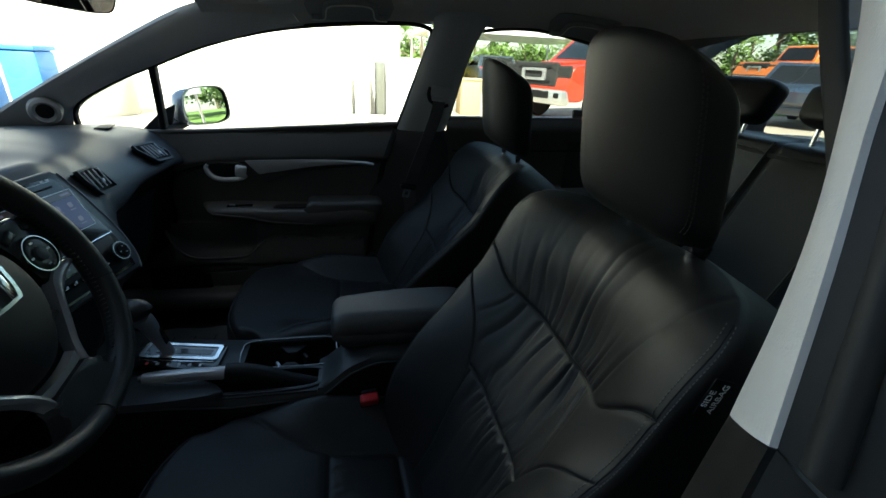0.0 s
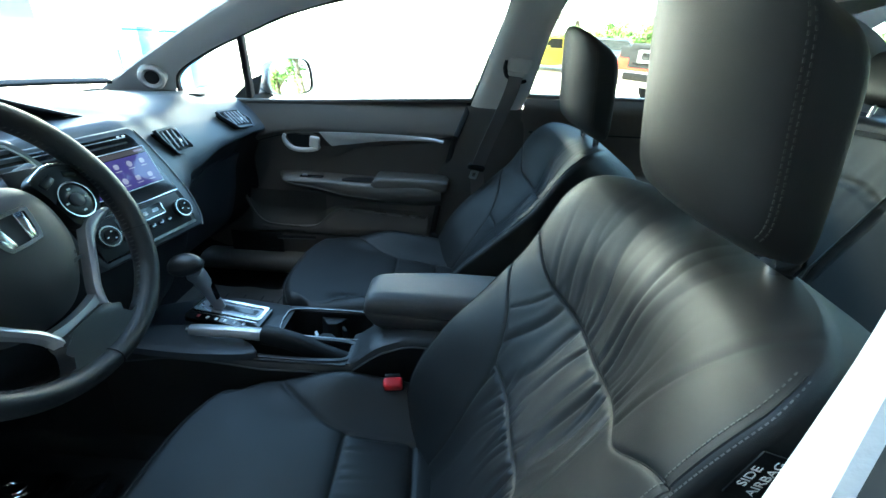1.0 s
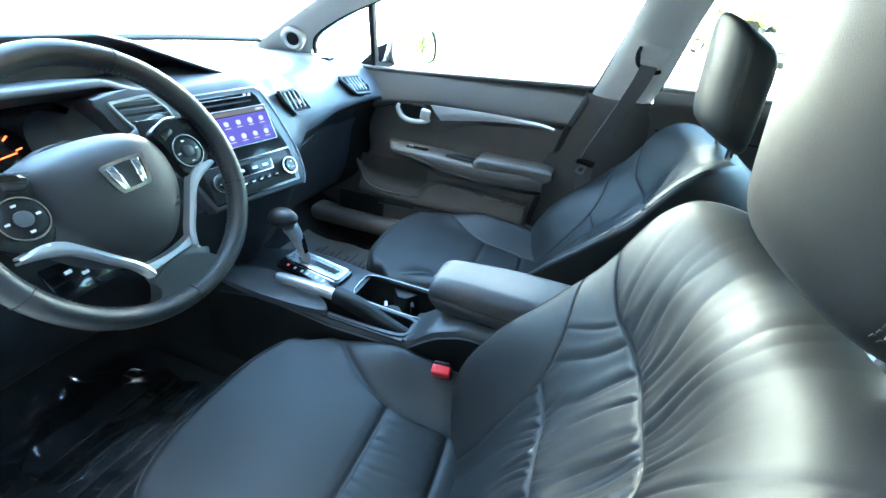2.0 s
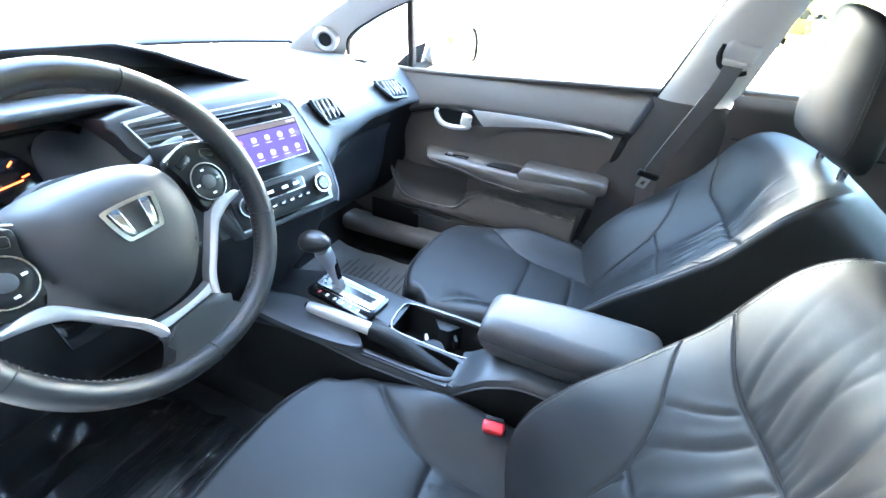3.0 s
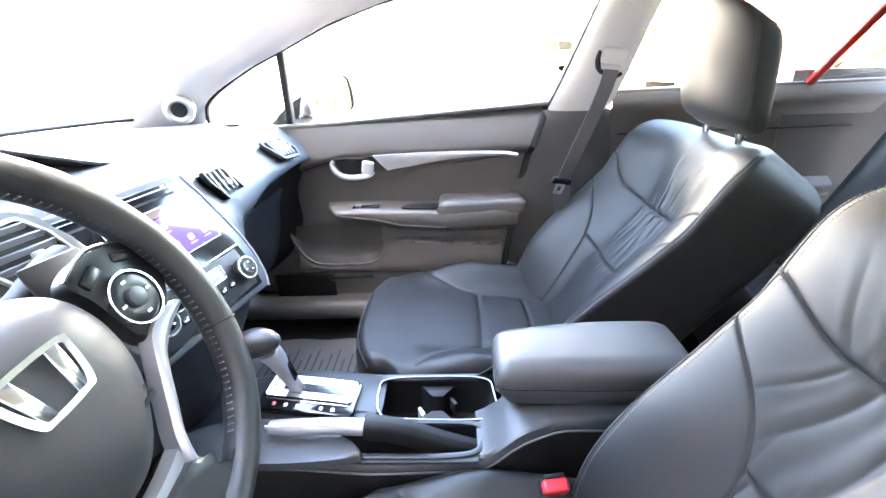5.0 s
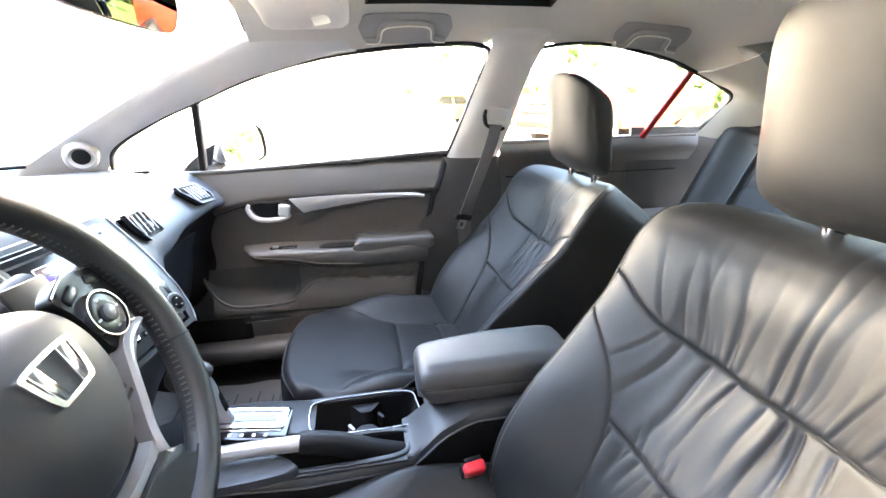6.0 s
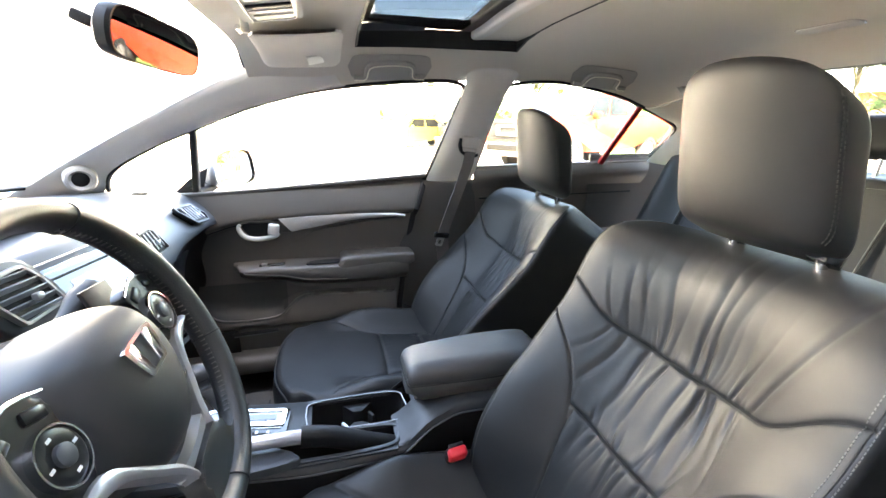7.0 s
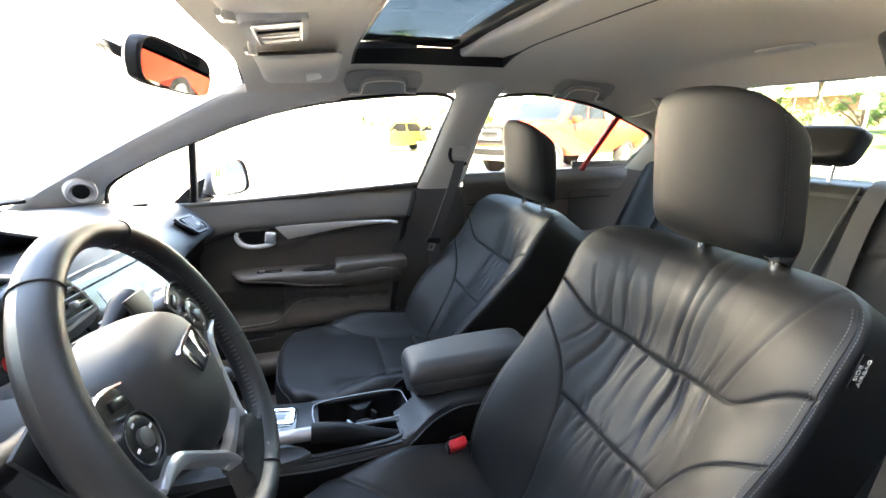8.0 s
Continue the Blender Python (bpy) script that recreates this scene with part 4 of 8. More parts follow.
# ---- dashboard ----
# section (x, z) from the windscreen base over the top, down the face and under, at stations across the car
DASH = [
    (-0.72, [(-1.30, .905), (-1.05, .935), (-.82, .945), (-.72, .935), (-.66, .905), (-.625, .86), (-.61, .82), (-.63, .79), (-.66, .72), (-.65, .62), (-.69, .52), (-.82, .42)]),
    (-0.60, [(-1.30, .915), (-1.05, .945), (-.84, .955), (-.74, .945), (-.68, .91), (-.65, .86), (-.64, .81), (-.64, .77), (-.65, .70), (-.64, .62), (-.69, .52), (-.82, .42)]),
    (-0.40, [(-1.30, .925), (-1.08, .95), (-.92, .95), (-.86, .93), (-.84, .90), (-.82, .86), (-.74, .80), (-.66, .76), (-.64, .70), (-.64, .62), (-.69, .52), (-.82, .42)]),
    (-0.27, [(-1.30, .928), (-1.06, .955), (-.88, .955), (-.80, .94), (-.74, .91), (-.70, .86), (-.64, .80), (-.60, .76), (-.61, .70), (-.62, .62), (-.68, .52), (-.82, .42)]),
    (-0.15, [(-1.30, .93), (-1.05, .952), (-.80, .950), (-.70, .950), (-.665, .943), (-.615, .84), (-.585, .745), (-.575, .715), (-.58, .66), (-.60, .60), (-.66, .52), (-.82, .42)]),
    (0.0, [(-1.30, .93), (-1.05, .955), (-.80, .952), (-.69, .952), (-.650, .944), (-.592, .84), (-.556, .745), (-.548, .712), (-.555, .65), (-.58, .58), (-.64, .50), (-.82, .42)]),
    (0.09, [(-1.30, .93), (-1.05, .955), (-.80, .954), (-.69, .952), (-.645, .943), (-.588, .84), (-.548, .745), (-.540, .712), (-.560, .65), (-.60, .58), (-.66, .50), (-.82, .42)]),
    (0.17, [(-1.30, .93), (-1.05, .96), (-.80, .965), (-.69, .952), (-.645, .925), (-.605, .86), (-.575, .79), (-.585, .755), (-.64, .69), (-.68, .61), (-.73, .51), (-.82, .42)]),
    (0.27, [(-1.30, .93), (-1.05, .957), (-.82, .962), (-.71, .948), (-.66, .92), (-.62, .865), (-.605, .805), (-.640, .775), (-.690, .70), (-.710, .61), (-.75, .51), (-.84, .42)]),
    (0.45, [(-1.30, .92), (-1.05, .948), (-.83, .955), (-.72, .943), (-.67, .915), (-.63, .87), (-.612, .825), (-.655, .80), (-.700, .72), (-.715, .62), (-.75, .51), (-.84, .42)]),
    (0.60, [(-1.30, .91), (-1.05, .938), (-.83, .945), (-.71, .935), (-.66, .91), (-.618, .868), (-.598, .832), (-.645, .808), (-.690, .72), (-.710, .62), (-.75, .51), (-.84, .42)]),
    (0.72, [(-1.30, .90), (-1.05, .928), (-.83, .935), (-.70, .925), (-.645, .90), (-.60, .862), (-.578, .83), (-.60, .81), (-.65, .72), (-.65, .62), (-.69, .52), (-.82, .42)]),
]


def dash_section(y):
    ys = [d[0] for d in DASH]
    k = int(np.clip(np.searchsorted(ys, y) - 1, 0, len(ys) - 2))
    t = (y - ys[k]) / (ys[k + 1] - ys[k])
    t = t * t * (3 - 2 * t)
    a, b = np.array(DASH[k][1]), np.array(DASH[k + 1][1])
    c = a + (b - a) * t
    return curve([tuple(p) for p in c], 5)


dash = thing("dashboard", (-0.8, 0, 0.42), "dark two-tier moulded plastic car dashboard", "dashboard")
ys = np.linspace(-0.72, 0.72, 110)
G = np.array([[(x, y, z) for x, z in dash_section(y)] for y in ys])
lab = np.zeros((G.shape[0] - 1, G.shape[1] - 1), int)
lab[:, 33:] = 1
lab[ys[:-1] < -0.17, 27:] = 1
split_grid(G, lab, M_DASH, dash, [(0, "dash_pad")])
split_grid(G, lab, M_BLACK, dash, [(1, "lower_dash_panel")])

# hood over the instruments: a long brow that runs down to a point before the middle
BROW = [(-0.70, .960), (-0.64, 1.015), (-0.55, 1.043), (-0.40, 1.050), (-0.14, 1.046), (-0.07, 1.028), (0.0, 1.000), (0.08, .968), (0.15, .945), (0.19, .934)]
rows = []
for y in np.linspace(-0.70, 0.19, 60):
    zt = float(lerp(BROW, y)[0])
    xf = -0.765 + 0.05 * float(smooth01(-0.05, 0.19, y))
    k = float(smooth01(.935, 1.0, zt))
    sec = curve([(-1.16, 0.925), (-1.02, 0.952 + 0.03 * k), (-0.90, zt - 0.012 * k), (xf - 0.03, zt), (xf, zt - 0.003), (xf + 0.003, zt - 0.008), (xf - 0.010, zt - 0.011), (-0.86, zt - 0.016), (-0.885, 0.925)], 5)
    rows.append([(x, y, z) for x, z in sec])
part("instrument_hood", sheet(rows), M_DASH, dash, "long dark hood over the instruments")
part("display_face", sheet([[(-0.862 + 0.05 * float(smooth01(-0.05, 0.19, y)) - 0.02 * t, y, .945 + (float(lerp(BROW, y)[0]) - .953) * t) for t in (0, 0.5, 1)] for y in np.linspace(-0.66, 0.17, 40)]), M_BLACK, dash, "black panel under the hood")
# ledge between the upper display and the dials
LEDGE = [(-0.66, .955), (-0.60, .982), (-0.40, .988), (-0.22, .986), (-0.17, .966), (-0.13, .953)]
rows = []
for y in np.linspace(-0.66, -0.13, 40):
    zl = float(lerp(LEDGE, y)[0])
    rows.append([(x, y, z) for x, z in curve([(-0.88, 0.948), (-0.80, 0.950 + (zl - .95) * 0.5), (-0.70, zl - 0.004), (-0.668, zl), (-0.660, zl - 0.004), (-0.661, zl - 0.012), (-0.675, zl - 0.016), (-0.76, 0.938)], 4)])
part("instrument_shelf", sheet(rows), M_DASH, dash, "smooth ledge between the two instrument tiers")
part("display_bar", put(rbox(0.002, 0.075, 0.007, 0), pose(-0.864, -0.335, 0.985, 0, -12, 0)), M_AMBER, dash, "orange lit bar")
part("display_bar", put(rbox(0.002, 0.045, 0.006, 0), pose(-0.864, -0.350, 0.998, 0, -12, 0)), M_AMBER, dash)
for k in range(4):
    part("display_mark", put(rbox(0.002, 0.012, 0.006, 0), pose(-0.862, -0.20 + 0.03 * k, 0.985 - 0.002 * k, 0, -12, 0)), M_SCREEN_W, dash)
# lower cluster: dished dial under the shelf
mc = axes((-0.745, -0.385, 0.866), (0, 1, 0), (-0.35, 0, 0.94))
part("dial_dish", put(frame_ring(rrect(0.34, 0.15, 0.07, 8), rrect(0.31, 0.135, 0.064, 8), 0.022), mc), M_PIANO, dash, "black gloss instrument bowl")
dial = part("dial_face", put(lathe([(0.066, 0.0), (0.066, 0.006), (0.060, 0.008)], 40), mc), M_SCREEN_D, dash, "round dark dial")
for k in range(11):
    a = radians(220 - k * 26)
    part("dial_mark", put(rbox(0.010, 0.0022, 0.001, 0), mc @ pose(0.050 * math.cos(a), 0.050 * math.sin(a), 0.0088, 0, 0, math.degrees(a))), M_AMBER if k > 6 else M_WHITE_INK, dial)
part("dial_backing", prism(rrect(0.32, 0.142, 0.066, 8), 0.004, mc @ pose(0, 0, -0.004)), M_SCREEN_D, dash, "dark instrument face")
for k in range(3):
    part("dial_mark", put(rbox(0.008, 0.003, 0.001, 0), mc @ pose(0.095 + 0.018 * k, 0.035 - 0.016 * k, 0.001)), M_WHITE_INK, dial)
part("dial_needle", put(rbox(0.05, 0.0022, 0.001, 0), mc @ pose(0.018, 0.002, 0.0105, 0, 0, 8)), M_AMBER, dial, "thin red needle")


def vent(outline, origin, xdir, ydir, slats, label, fins=0):
    """An air vent: silver frame, dark well, slats and a slider."""
    m = axes(origin, xdir, ydir)
    pts = [p for a, b, c in zip(outline[-1:] + outline[:-1], outline, outline[1:] + outline[:1]) for p in ((b[0] + (a[0] - b[0]) * 0.08, b[1] + (a[1] - b[1]) * 0.08), (b[0] + (a[0] - b[0]) * 0.02 + (c[0] - b[0]) * 0.02, b[1] + (a[1] - b[1]) * 0.02 + (c[1] - b[1]) * 0.02), (b[0] + (c[0] - b[0]) * 0.08, b[1] + (c[1] - b[1]) * 0.08))]
    cx, cy = np.mean([p[0] for p in pts]), np.mean([p[1] for p in pts])
    w = max(p[0] for p in pts) - min(p[0] for p in pts)
    h = max(p[1] for p in pts) - min(p[1] for p in pts)
    edge = 0.012 if fins else 0.0085
    inner = [(cx + (a - cx) * (1 - edge / w), cy + (b - cy) * (1 - edge / h)) for a, b in pts]
    v = part("air_vent", put(frame_ring(pts, inner, 0.010), m @ pose(0, 0, -0.004)), M_DASH if fins else M_SILVER, dash, label)
    part("vent_well", put(frame_ring(inner, [(cx + (a - cx) * 0.9, cy + (b - cy) * 0.9) for a, b in inner], 0.03), m @ pose(0, 0, -0.030)), M_BLACK, v)
    part("vent_back", prism([(cx + (a - cx) * 1.02, cy + (b - cy) * 1.02) for a, b in inner], 0.002, m @ pose(0, 0, -0.001)), M_SEAM, v)
    top, bot = max(p[1] for p in inner), min(p[1] for p in inner)
    for k in range(1 if fins else slats):
        y = bot + (top - bot) * (k + 0.5) / (1 if fins else slats)
        xs = [a for (a, b), (c, d) in zip(inner, inner[1:] + inner[:1]) for a in [a + (c - a) * ((y - b) / (d - b) if abs(d - b) > 1e-9 else 0)] if (b - y) * (d - y) <= 0]
        if len(xs) < 2:
            continue
        x0, x1 = min(xs), max(xs)
        part("slat", put(rbox(x1 - x0, 0.0085, 0.003, 0.001, 1), m @ pose((x0 + x1) / 2, y, 0.003, 28, 0, 0)), M_SLAT, v)
    for k in range(fins):
        part("fin", put(rbox(0.0065, h * 0.70, 0.004, 0.001, 1), m @ pose(cx + w * (-0.24 + 0.48 * k / (fins - 1)), cy, 0.0055, 0, 0, 18)), M_VENTF, v)
    part("slider", put(rbox(0.012, 0.010, 0.010, 0.003), m @ pose(cx + 0.1 * w, cy - 0.12 * h, 0.010 if not fins else 0.006)), M_SILVER, v, "small silver vent slider")
    return v


# vents of the passenger side and of the middle
vent([(-0.050, 0.033), (0.004, 0.033), (0.030, 0.012), (0.058, -0.034), (-0.012, -0.033), (-0.040, 0.008)], (-0.607, 0.212, 0.888), (0.02, 1, 0.0), (-0.30, 0, 0.95), 5, "dark air vent with pale fins beside the screen", 4)
vent([(-0.060, 0.033), (0.024, 0.034), (0.058, -0.008), (0.054, -0.032), (-0.016, -0.031), (-0.058, 0.018)], (-0.614, 0.540, 0.884), (0.22, 1, -0.04), (-0.62, 0, 0.78), 4, "dark air vent with pale fins near the door", 5)
VL = [(-0.056, 0.031), (0.014, 0.037), (0.036, 0.012), (0.056, -0.031), (-0.016, -0.038), (-0.038, -0.004)]
part("vent_pod", prism(curve([(a * 1.30, b * 1.30) for a, b in VL], 3, closed=True), 0.075, axes((-0.617, -0.193, 0.924), (0.17, 1, 0), (-0.22, 0, 0.975)) @ pose(0, 0, -0.077), 0.006, 3), M_DASH, dash)
vent(VL, (-0.615, -0.193, 0.926), (0.17, 1, 0.0), (-0.22, 0, 0.975), 5, "silver-framed air vent beside the wheel")
vent([(-0.045, 0.032), (0.045, 0.032), (0.05, 0.0), (0.04, -0.032), (-0.04, -0.032), (-0.05, 0.0)], (-0.655, -0.63, 0.87), (0.0, 1, 0.0), (-0.42, 0, 0.90), 5, "silver-framed air vent by the driver door")
# demister slot in the passenger corner
part("demister_slot", put(rbox(0.035, 0.085, 0.004, 0.001), pose(-0.76, 0.615, 0.9445, 0, 0, 12)), M_BLACK, dash, "slotted side demister grille")
# crease line of the glove box and its recessed release
part("glovebox_lid", sheet([[(dash_section(y)[j][0] + 0.004, y, dash_section(y)[j][1]) for j in range(38, 52)] for y in np.linspace(0.20, 0.62, 24)], 0.006), M_CONSOLE, dash, "dark glove box lid")
part("glovebox_latch", put(rbox(0.010, 0.040, 0.012, 0.004), pose(-0.678, 0.335, 0.742, 0, 20, 0)), M_DASH, dash, "small grey glove box latch")

# centre panel, turned towards the driver
ST = axes((-0.568, -0.012, 0.836), (0.17, 1, 0.0), (-0.43, 0, 0.903))
so = [(-0.160, 0.118), (0.076, 0.121), (0.088, 0.112), (0.101, 0.078), (0.114, 0.030), (0.127, -0.030), (0.128, -0.070), (0.123, -0.100), (0.112, -0.120), (-0.130, -0.115), (-0.150, -0.06)]
stack = part("centre_panel", prism(so, 0.060, ST @ pose(0, 0, -0.060), 0.006, 3), M_DASH, dash, "dark moulded surround of the screen")
right = curve(so[2:9], 5)
part("panel_edge", sweep([tuple(ST @ Vector((a - 0.003, b, 0.0))) for a, b in right], circle(0.0018, 8)), M_VENTF, stack, "thin grey edge")
face = [(-0.154, 0.108), (0.060, 0.108), (0.070, 0.098), (0.098, -0.020), (0.104, -0.070), (0.098, -0.108), (-0.125, -0.105), (-0.144, -0.05)]
part("gloss_face", prism(face, 0.003, ST, 0.0008, 1), M_PIANO, stack, "black gloss screen surround")
screen = part("touch_screen", prism([(-0.152, 0.098), (0.062, 0.098), (0.088, -0.022), (-0.146, -0.022)], 0.0020, ST @ pose(0, 0, 0.0030)), M_SCREEN_D, dash, "black glass touch screen showing a purple menu")
DX0, DX1, DY0, DY1 = -0.086, 0.077, 0.002, 0.076
part("display", put(rbox(DX1 - DX0, DY1 - DY0 - 0.012, 0.0008, 0), ST @ pose((DX0 + DX1) / 2, (DY0 + DY1) / 2 - 0.006, 0.0055)), M_SCREEN, screen, "lit purple display")
part("title_bar", put(rbox(DX1 - DX0, 0.011, 0.0008, 0), ST @ pose((DX0 + DX1) / 2, DY1 - 0.005, 0.0055)), M_SCREEN_T, screen, "grey title bar of the menu")
part("title_print", put(rbox(0.010, 0.004, 0.0004, 0), ST @ pose(DX0 + 0.014, DY1 - 0.005, 0.0061)), M_SCREEN_W, screen)
part("title_print", put(rbox(0.020, 0.004, 0.0004, 0), ST @ pose(DX1 - 0.016, DY1 - 0.005, 0.0061)), M_SCREEN_W, screen)
for r_ in range(2):
    for c_ in range(5):
        ix, iy = DX0 + 0.022 + c_ * 0.030, DY1 - 0.026 - r_ * 0.030
        ring_ = circle(0.0062, 14) if (r_ + c_) % 3 == 0 else rrect(0.011, 0.010, 0.003, 2)
        part("menu_icon", prism(ring_, 0.0004, ST @ pose(ix, iy, 0.0061)), M_SCREEN_P if c_ == 0 and r_ == 0 else M_SCREEN_W, screen)
        part("icon_caption", put(rbox(0.014, 0.0018, 0.0004, 0), ST @ pose(ix, iy - 0.0095, 0.0061)), M_SCREEN_W, screen)
part("display_frame", put(frame_ring(rrect(DX1 - DX0 + 0.005, DY1 - DY0 + 0.005, 0.002, 2), rrect(DX1 - DX0 + 0.002, DY1 - DY0 + 0.002, 0.0015, 2), 0.0010), ST @ pose((DX0 + DX1) / 2, (DY0 + DY1) / 2, 0.0050)), M_SILVER, screen)
part("disc_slot", put(rbox(0.190, 0.0035, 0.002, 0), ST @ pose(-0.045, 0.0905, 0.0050)), M_SEAM, screen)
part("slot_edge", put(rbox(0.200, 0.0014, 0.001, 0), ST @ pose(-0.045, 0.1015, 0.0035)), M_SILVER, screen)
for c_ in (0.040, 0.052):
    part("screen_key_mark", put(rbox(0.007, 0.0035, 0.0006, 0), ST @ pose(c_, 0.1045, 0.0036)), M_WHITE_INK, screen)
for k in range(5):
    part("side_key_mark", put(rbox(0.009, 0.0028, 0.0005, 0), ST @ pose(-0.125, 0.075 - 0.020 * k, 0.0053)), M_WHITE_INK, screen)
part("chrome_strip", put(rbox(0.236, 0.0026, 0.003, 0.001), ST @ pose(-0.020, -0.028, 0.0045)), M_CHROME, dash, "thin chrome strip")
clim = part("climate_panel", put(rbox(0.215, 0.070, 0.005, 0.002), ST @ pose(-0.020, -0.066, 0.003)), M_BLACK, dash, "black climate control panel")
part("climate_display", put(rbox(0.105, 0.022, 0.001, 0), ST @ pose(-0.018, -0.050, 0.0060)), M_SCREEN_D, clim)
part("climate_line", put(rbox(0.110, 0.0018, 0.0016, 0.0005), ST @ pose(-0.018, -0.0625, 0.0060)), M_CHROME, clim, "thin bright line")
part("climate_line", put(rbox(0.0018, 0.022, 0.0016, 0.0005), ST @ pose(0.037, -0.052, 0.0060)), M_CHROME, clim)
for c_ in (-0.045, -0.010, 0.018):
    part("climate_reading", put(rbox(0.014, 0.006, 0.0005, 0), ST @ pose(c_, -0.050, 0.0068)), M_WHITE_INK, clim)
for c_ in range(6):
    part("climate_button", put(rbox(0.013, 0.009, 0.004, 0.0015), ST @ pose(-0.070 + 0.021 * c_, -0.078, 0.0065)), M_PIANO, clim)
    part("button_mark", put(rbox(0.007, 0.0022, 0.0004, 0), ST @ pose(-0.070 + 0.021 * c_, -0.078, 0.0087)), M_WHITE_INK, clim)
for c_, d_ in ((-0.103, -0.062), (0.073, -0.068)):
    kn = part("climate_knob", put(lathe([(0.0185, 0.0), (0.0185, 0.012), (0.0165, 0.016), (0.013, 0.016)], 28), ST @ pose(c_, d_, 0.005)), M_BLACK, dash, "black rotary knob")
    part("knob_ring", put(frame_ring(circle(0.0200, 28), circle(0.0165, 28), 0.004), ST @ pose(c_, d_, 0.0155)), M_CHROME, kn, "chrome knob ring")
    part("knob_face", put(lathe([(0.0125, 0), (0.0125, 0.003)], 20), ST @ pose(c_, d_, 0.0195)), M_PIANO, kn)
    for k in range(3):
        part("knob_mark", put(rbox(0.0035, 0.0018, 0.0004, 0), ST @ pose(c_ + 0.008 * math.cos(1.2 + 2.1 * k), d_ + 0.008 * math.sin(1.2 + 2.1 * k), 0.0228)), M_WHITE_INK, kn)
# switch panel low beside the column
part("switch_panel", put(rbox(0.006, 0.11, 0.07, 0.004), pose(-0.630, -0.372, 0.690, 0, -30, 0)), M_PIANO, dash, "small black switch panel")
for k in range(3):
    part("switch_mark", put(rbox(0.002, 0.011, 0.006, 0), pose(-0.624, -0.395 + 0.024 * k, 0.705 - 0.014 * k, 0, -30, 0)), M_WHITE_INK, dash)
# start button by the column
mb = axes((-0.668, -0.225, 0.855), (0.25, 1, 0), (-0.55, 0, 0.84))
sb = part("start_button", put(lathe([(0.017, 0), (0.017, 0.010), (0.014, 0.013)], 28), mb), M_RED, dash, "round red start button")
part("button_ring", put(frame_ring(circle(0.020, 28), circle(0.0165, 28), 0.011), mb), M_CHROME, sb, "chrome button ring")
part("button_print", put(rbox(0.016, 0.003, 0.001, 0), mb @ pose(0, 0.002, 0.0132)), M_WHITE_INK, sb)
part("button_print", put(rbox(0.012, 0.003, 0.001, 0), mb @ pose(0, -0.004, 0.0132)), M_WHITE_INK, sb)

# ---- steering wheel ----
WC = Vector((-0.431, -0.395, 0.899))
WT = radians(24)
WM = axes(WC, (0, 1, 0), (-math.sin(WT), 0, math.cos(WT))) @ pose(0, 0, 0, 0, 0, 4)
wheel = thing("steering_wheel", tuple(WC), "black leather steering wheel with silver spokes and thumb controls", "steering wheel")
R = 0.172


def on_wheel(a, b, c=0.0):
    return WM @ Vector((a, b, c))


def rim_point(ang, r=R, c=0.0):
    flat = 1 - 0.02 * max(0, -math.sin(ang)) ** 6
    return on_wheel(r * math.cos(ang), r * flat * math.sin(ang), c + 0.012)


angs = [2 * math.pi * k / 96 for k in range(96)]
rows = []
for a in angs:
    grip = 1 + 0.10 * math.exp(-((math.degrees(a) % 360 - 25) / 22) ** 2) + 0.10 * math.exp(-((math.degrees(a) % 360 - 155) / 22) ** 2)
    rows.append([tuple(rim_point(a, R + 0.0145 * grip * math.cos(f), 0.0185 * math.sin(f))) for f in [2 * math.pi * k / 18 for k in range(18)]])
rows = [r + [r[0]] for r in rows]
part("rim", sheet(rows, close_u=True), M_LEATHER_W, wheel, "black leather-wrapped rim")
for a in (62, 118, 200, 340, 268):
    a = radians(a)
    ring = [tuple(rim_point(a, R + 0.0152 * math.cos(f), 0.0192 * math.sin(f))) for f in [2 * math.pi * k / 18 for k in range(18)]]
    part("rim_seam", sweep(ring, circle(0.0009, 5), closed=True), M_SEAM, wheel)
for a0, a1 in ((-58, 66), (114, 238)):
    b2 = bmesh.new()
    for k in range(52):
        a = radians(a0 + (a1 - a0) * k / 51)
        p = rim_point(a, R - 0.0150, 0.0)
        t = rim_point(a + 0.02, R - 0.0150, 0.0) - p
        b = put(rbox(0.0014, 0.0062, 0.0014, 0), axes(p, t, WM.to_3x3() @ Vector((0, 0, 1)) + t * (400 if k % 2 else -400) * 0.002))
        me = bpy.data.meshes.new("tmp")
        b.to_mesh(me)
        b.free()
        b2.from_mesh(me)
        bpy.data.meshes.remove(me)
    part("rim_stitching", b2, M_THREAD, wheel, "zigzag stitching inside the rim", smooth=False)

# hub: domed cushion
hub = [(0.0, 0.076), (0.048, 0.072), (0.080, 0.058), (0.094, 0.026), (0.092, -0.014), (0.078, -0.048), (0.050, -0.084), (0.026, -0.101), (0.0, -0.105)]
hub = curve(hub + [(-a, b) for a, b in hub[-2:0:-1]], 6, closed=True)
rows = [[tuple(on_wheel(a * 0.96, b * 0.96, -0.110)) for a, b in hub]]
for k in range(22):
    th = math.pi / 2 * (k / 21) ** 1.15
    f = max(math.cos(th), 0.0) ** 0.55
    hgt = -0.066 + 0.100 * math.sin(th) ** 0.8
    rows.append([tuple(on_wheel(a * f, b * f + 0.003 * (1 - f), hgt)) for a, b in hub])
part("hub_cover", sheet([list(r) + [r[0]] for r in rows]), M_HUB, wheel, "smooth dark airbag cover")
for k, wd in ((0, 0.020), (1, 0.026)):
    part("cover_print", put(rbox(wd, 0.004, 0.0006, 0), WM @ pose(0.044, -0.038 - 0.008 * k, 0.0235, 10, 12, 0)), M_BLACK, wheel)
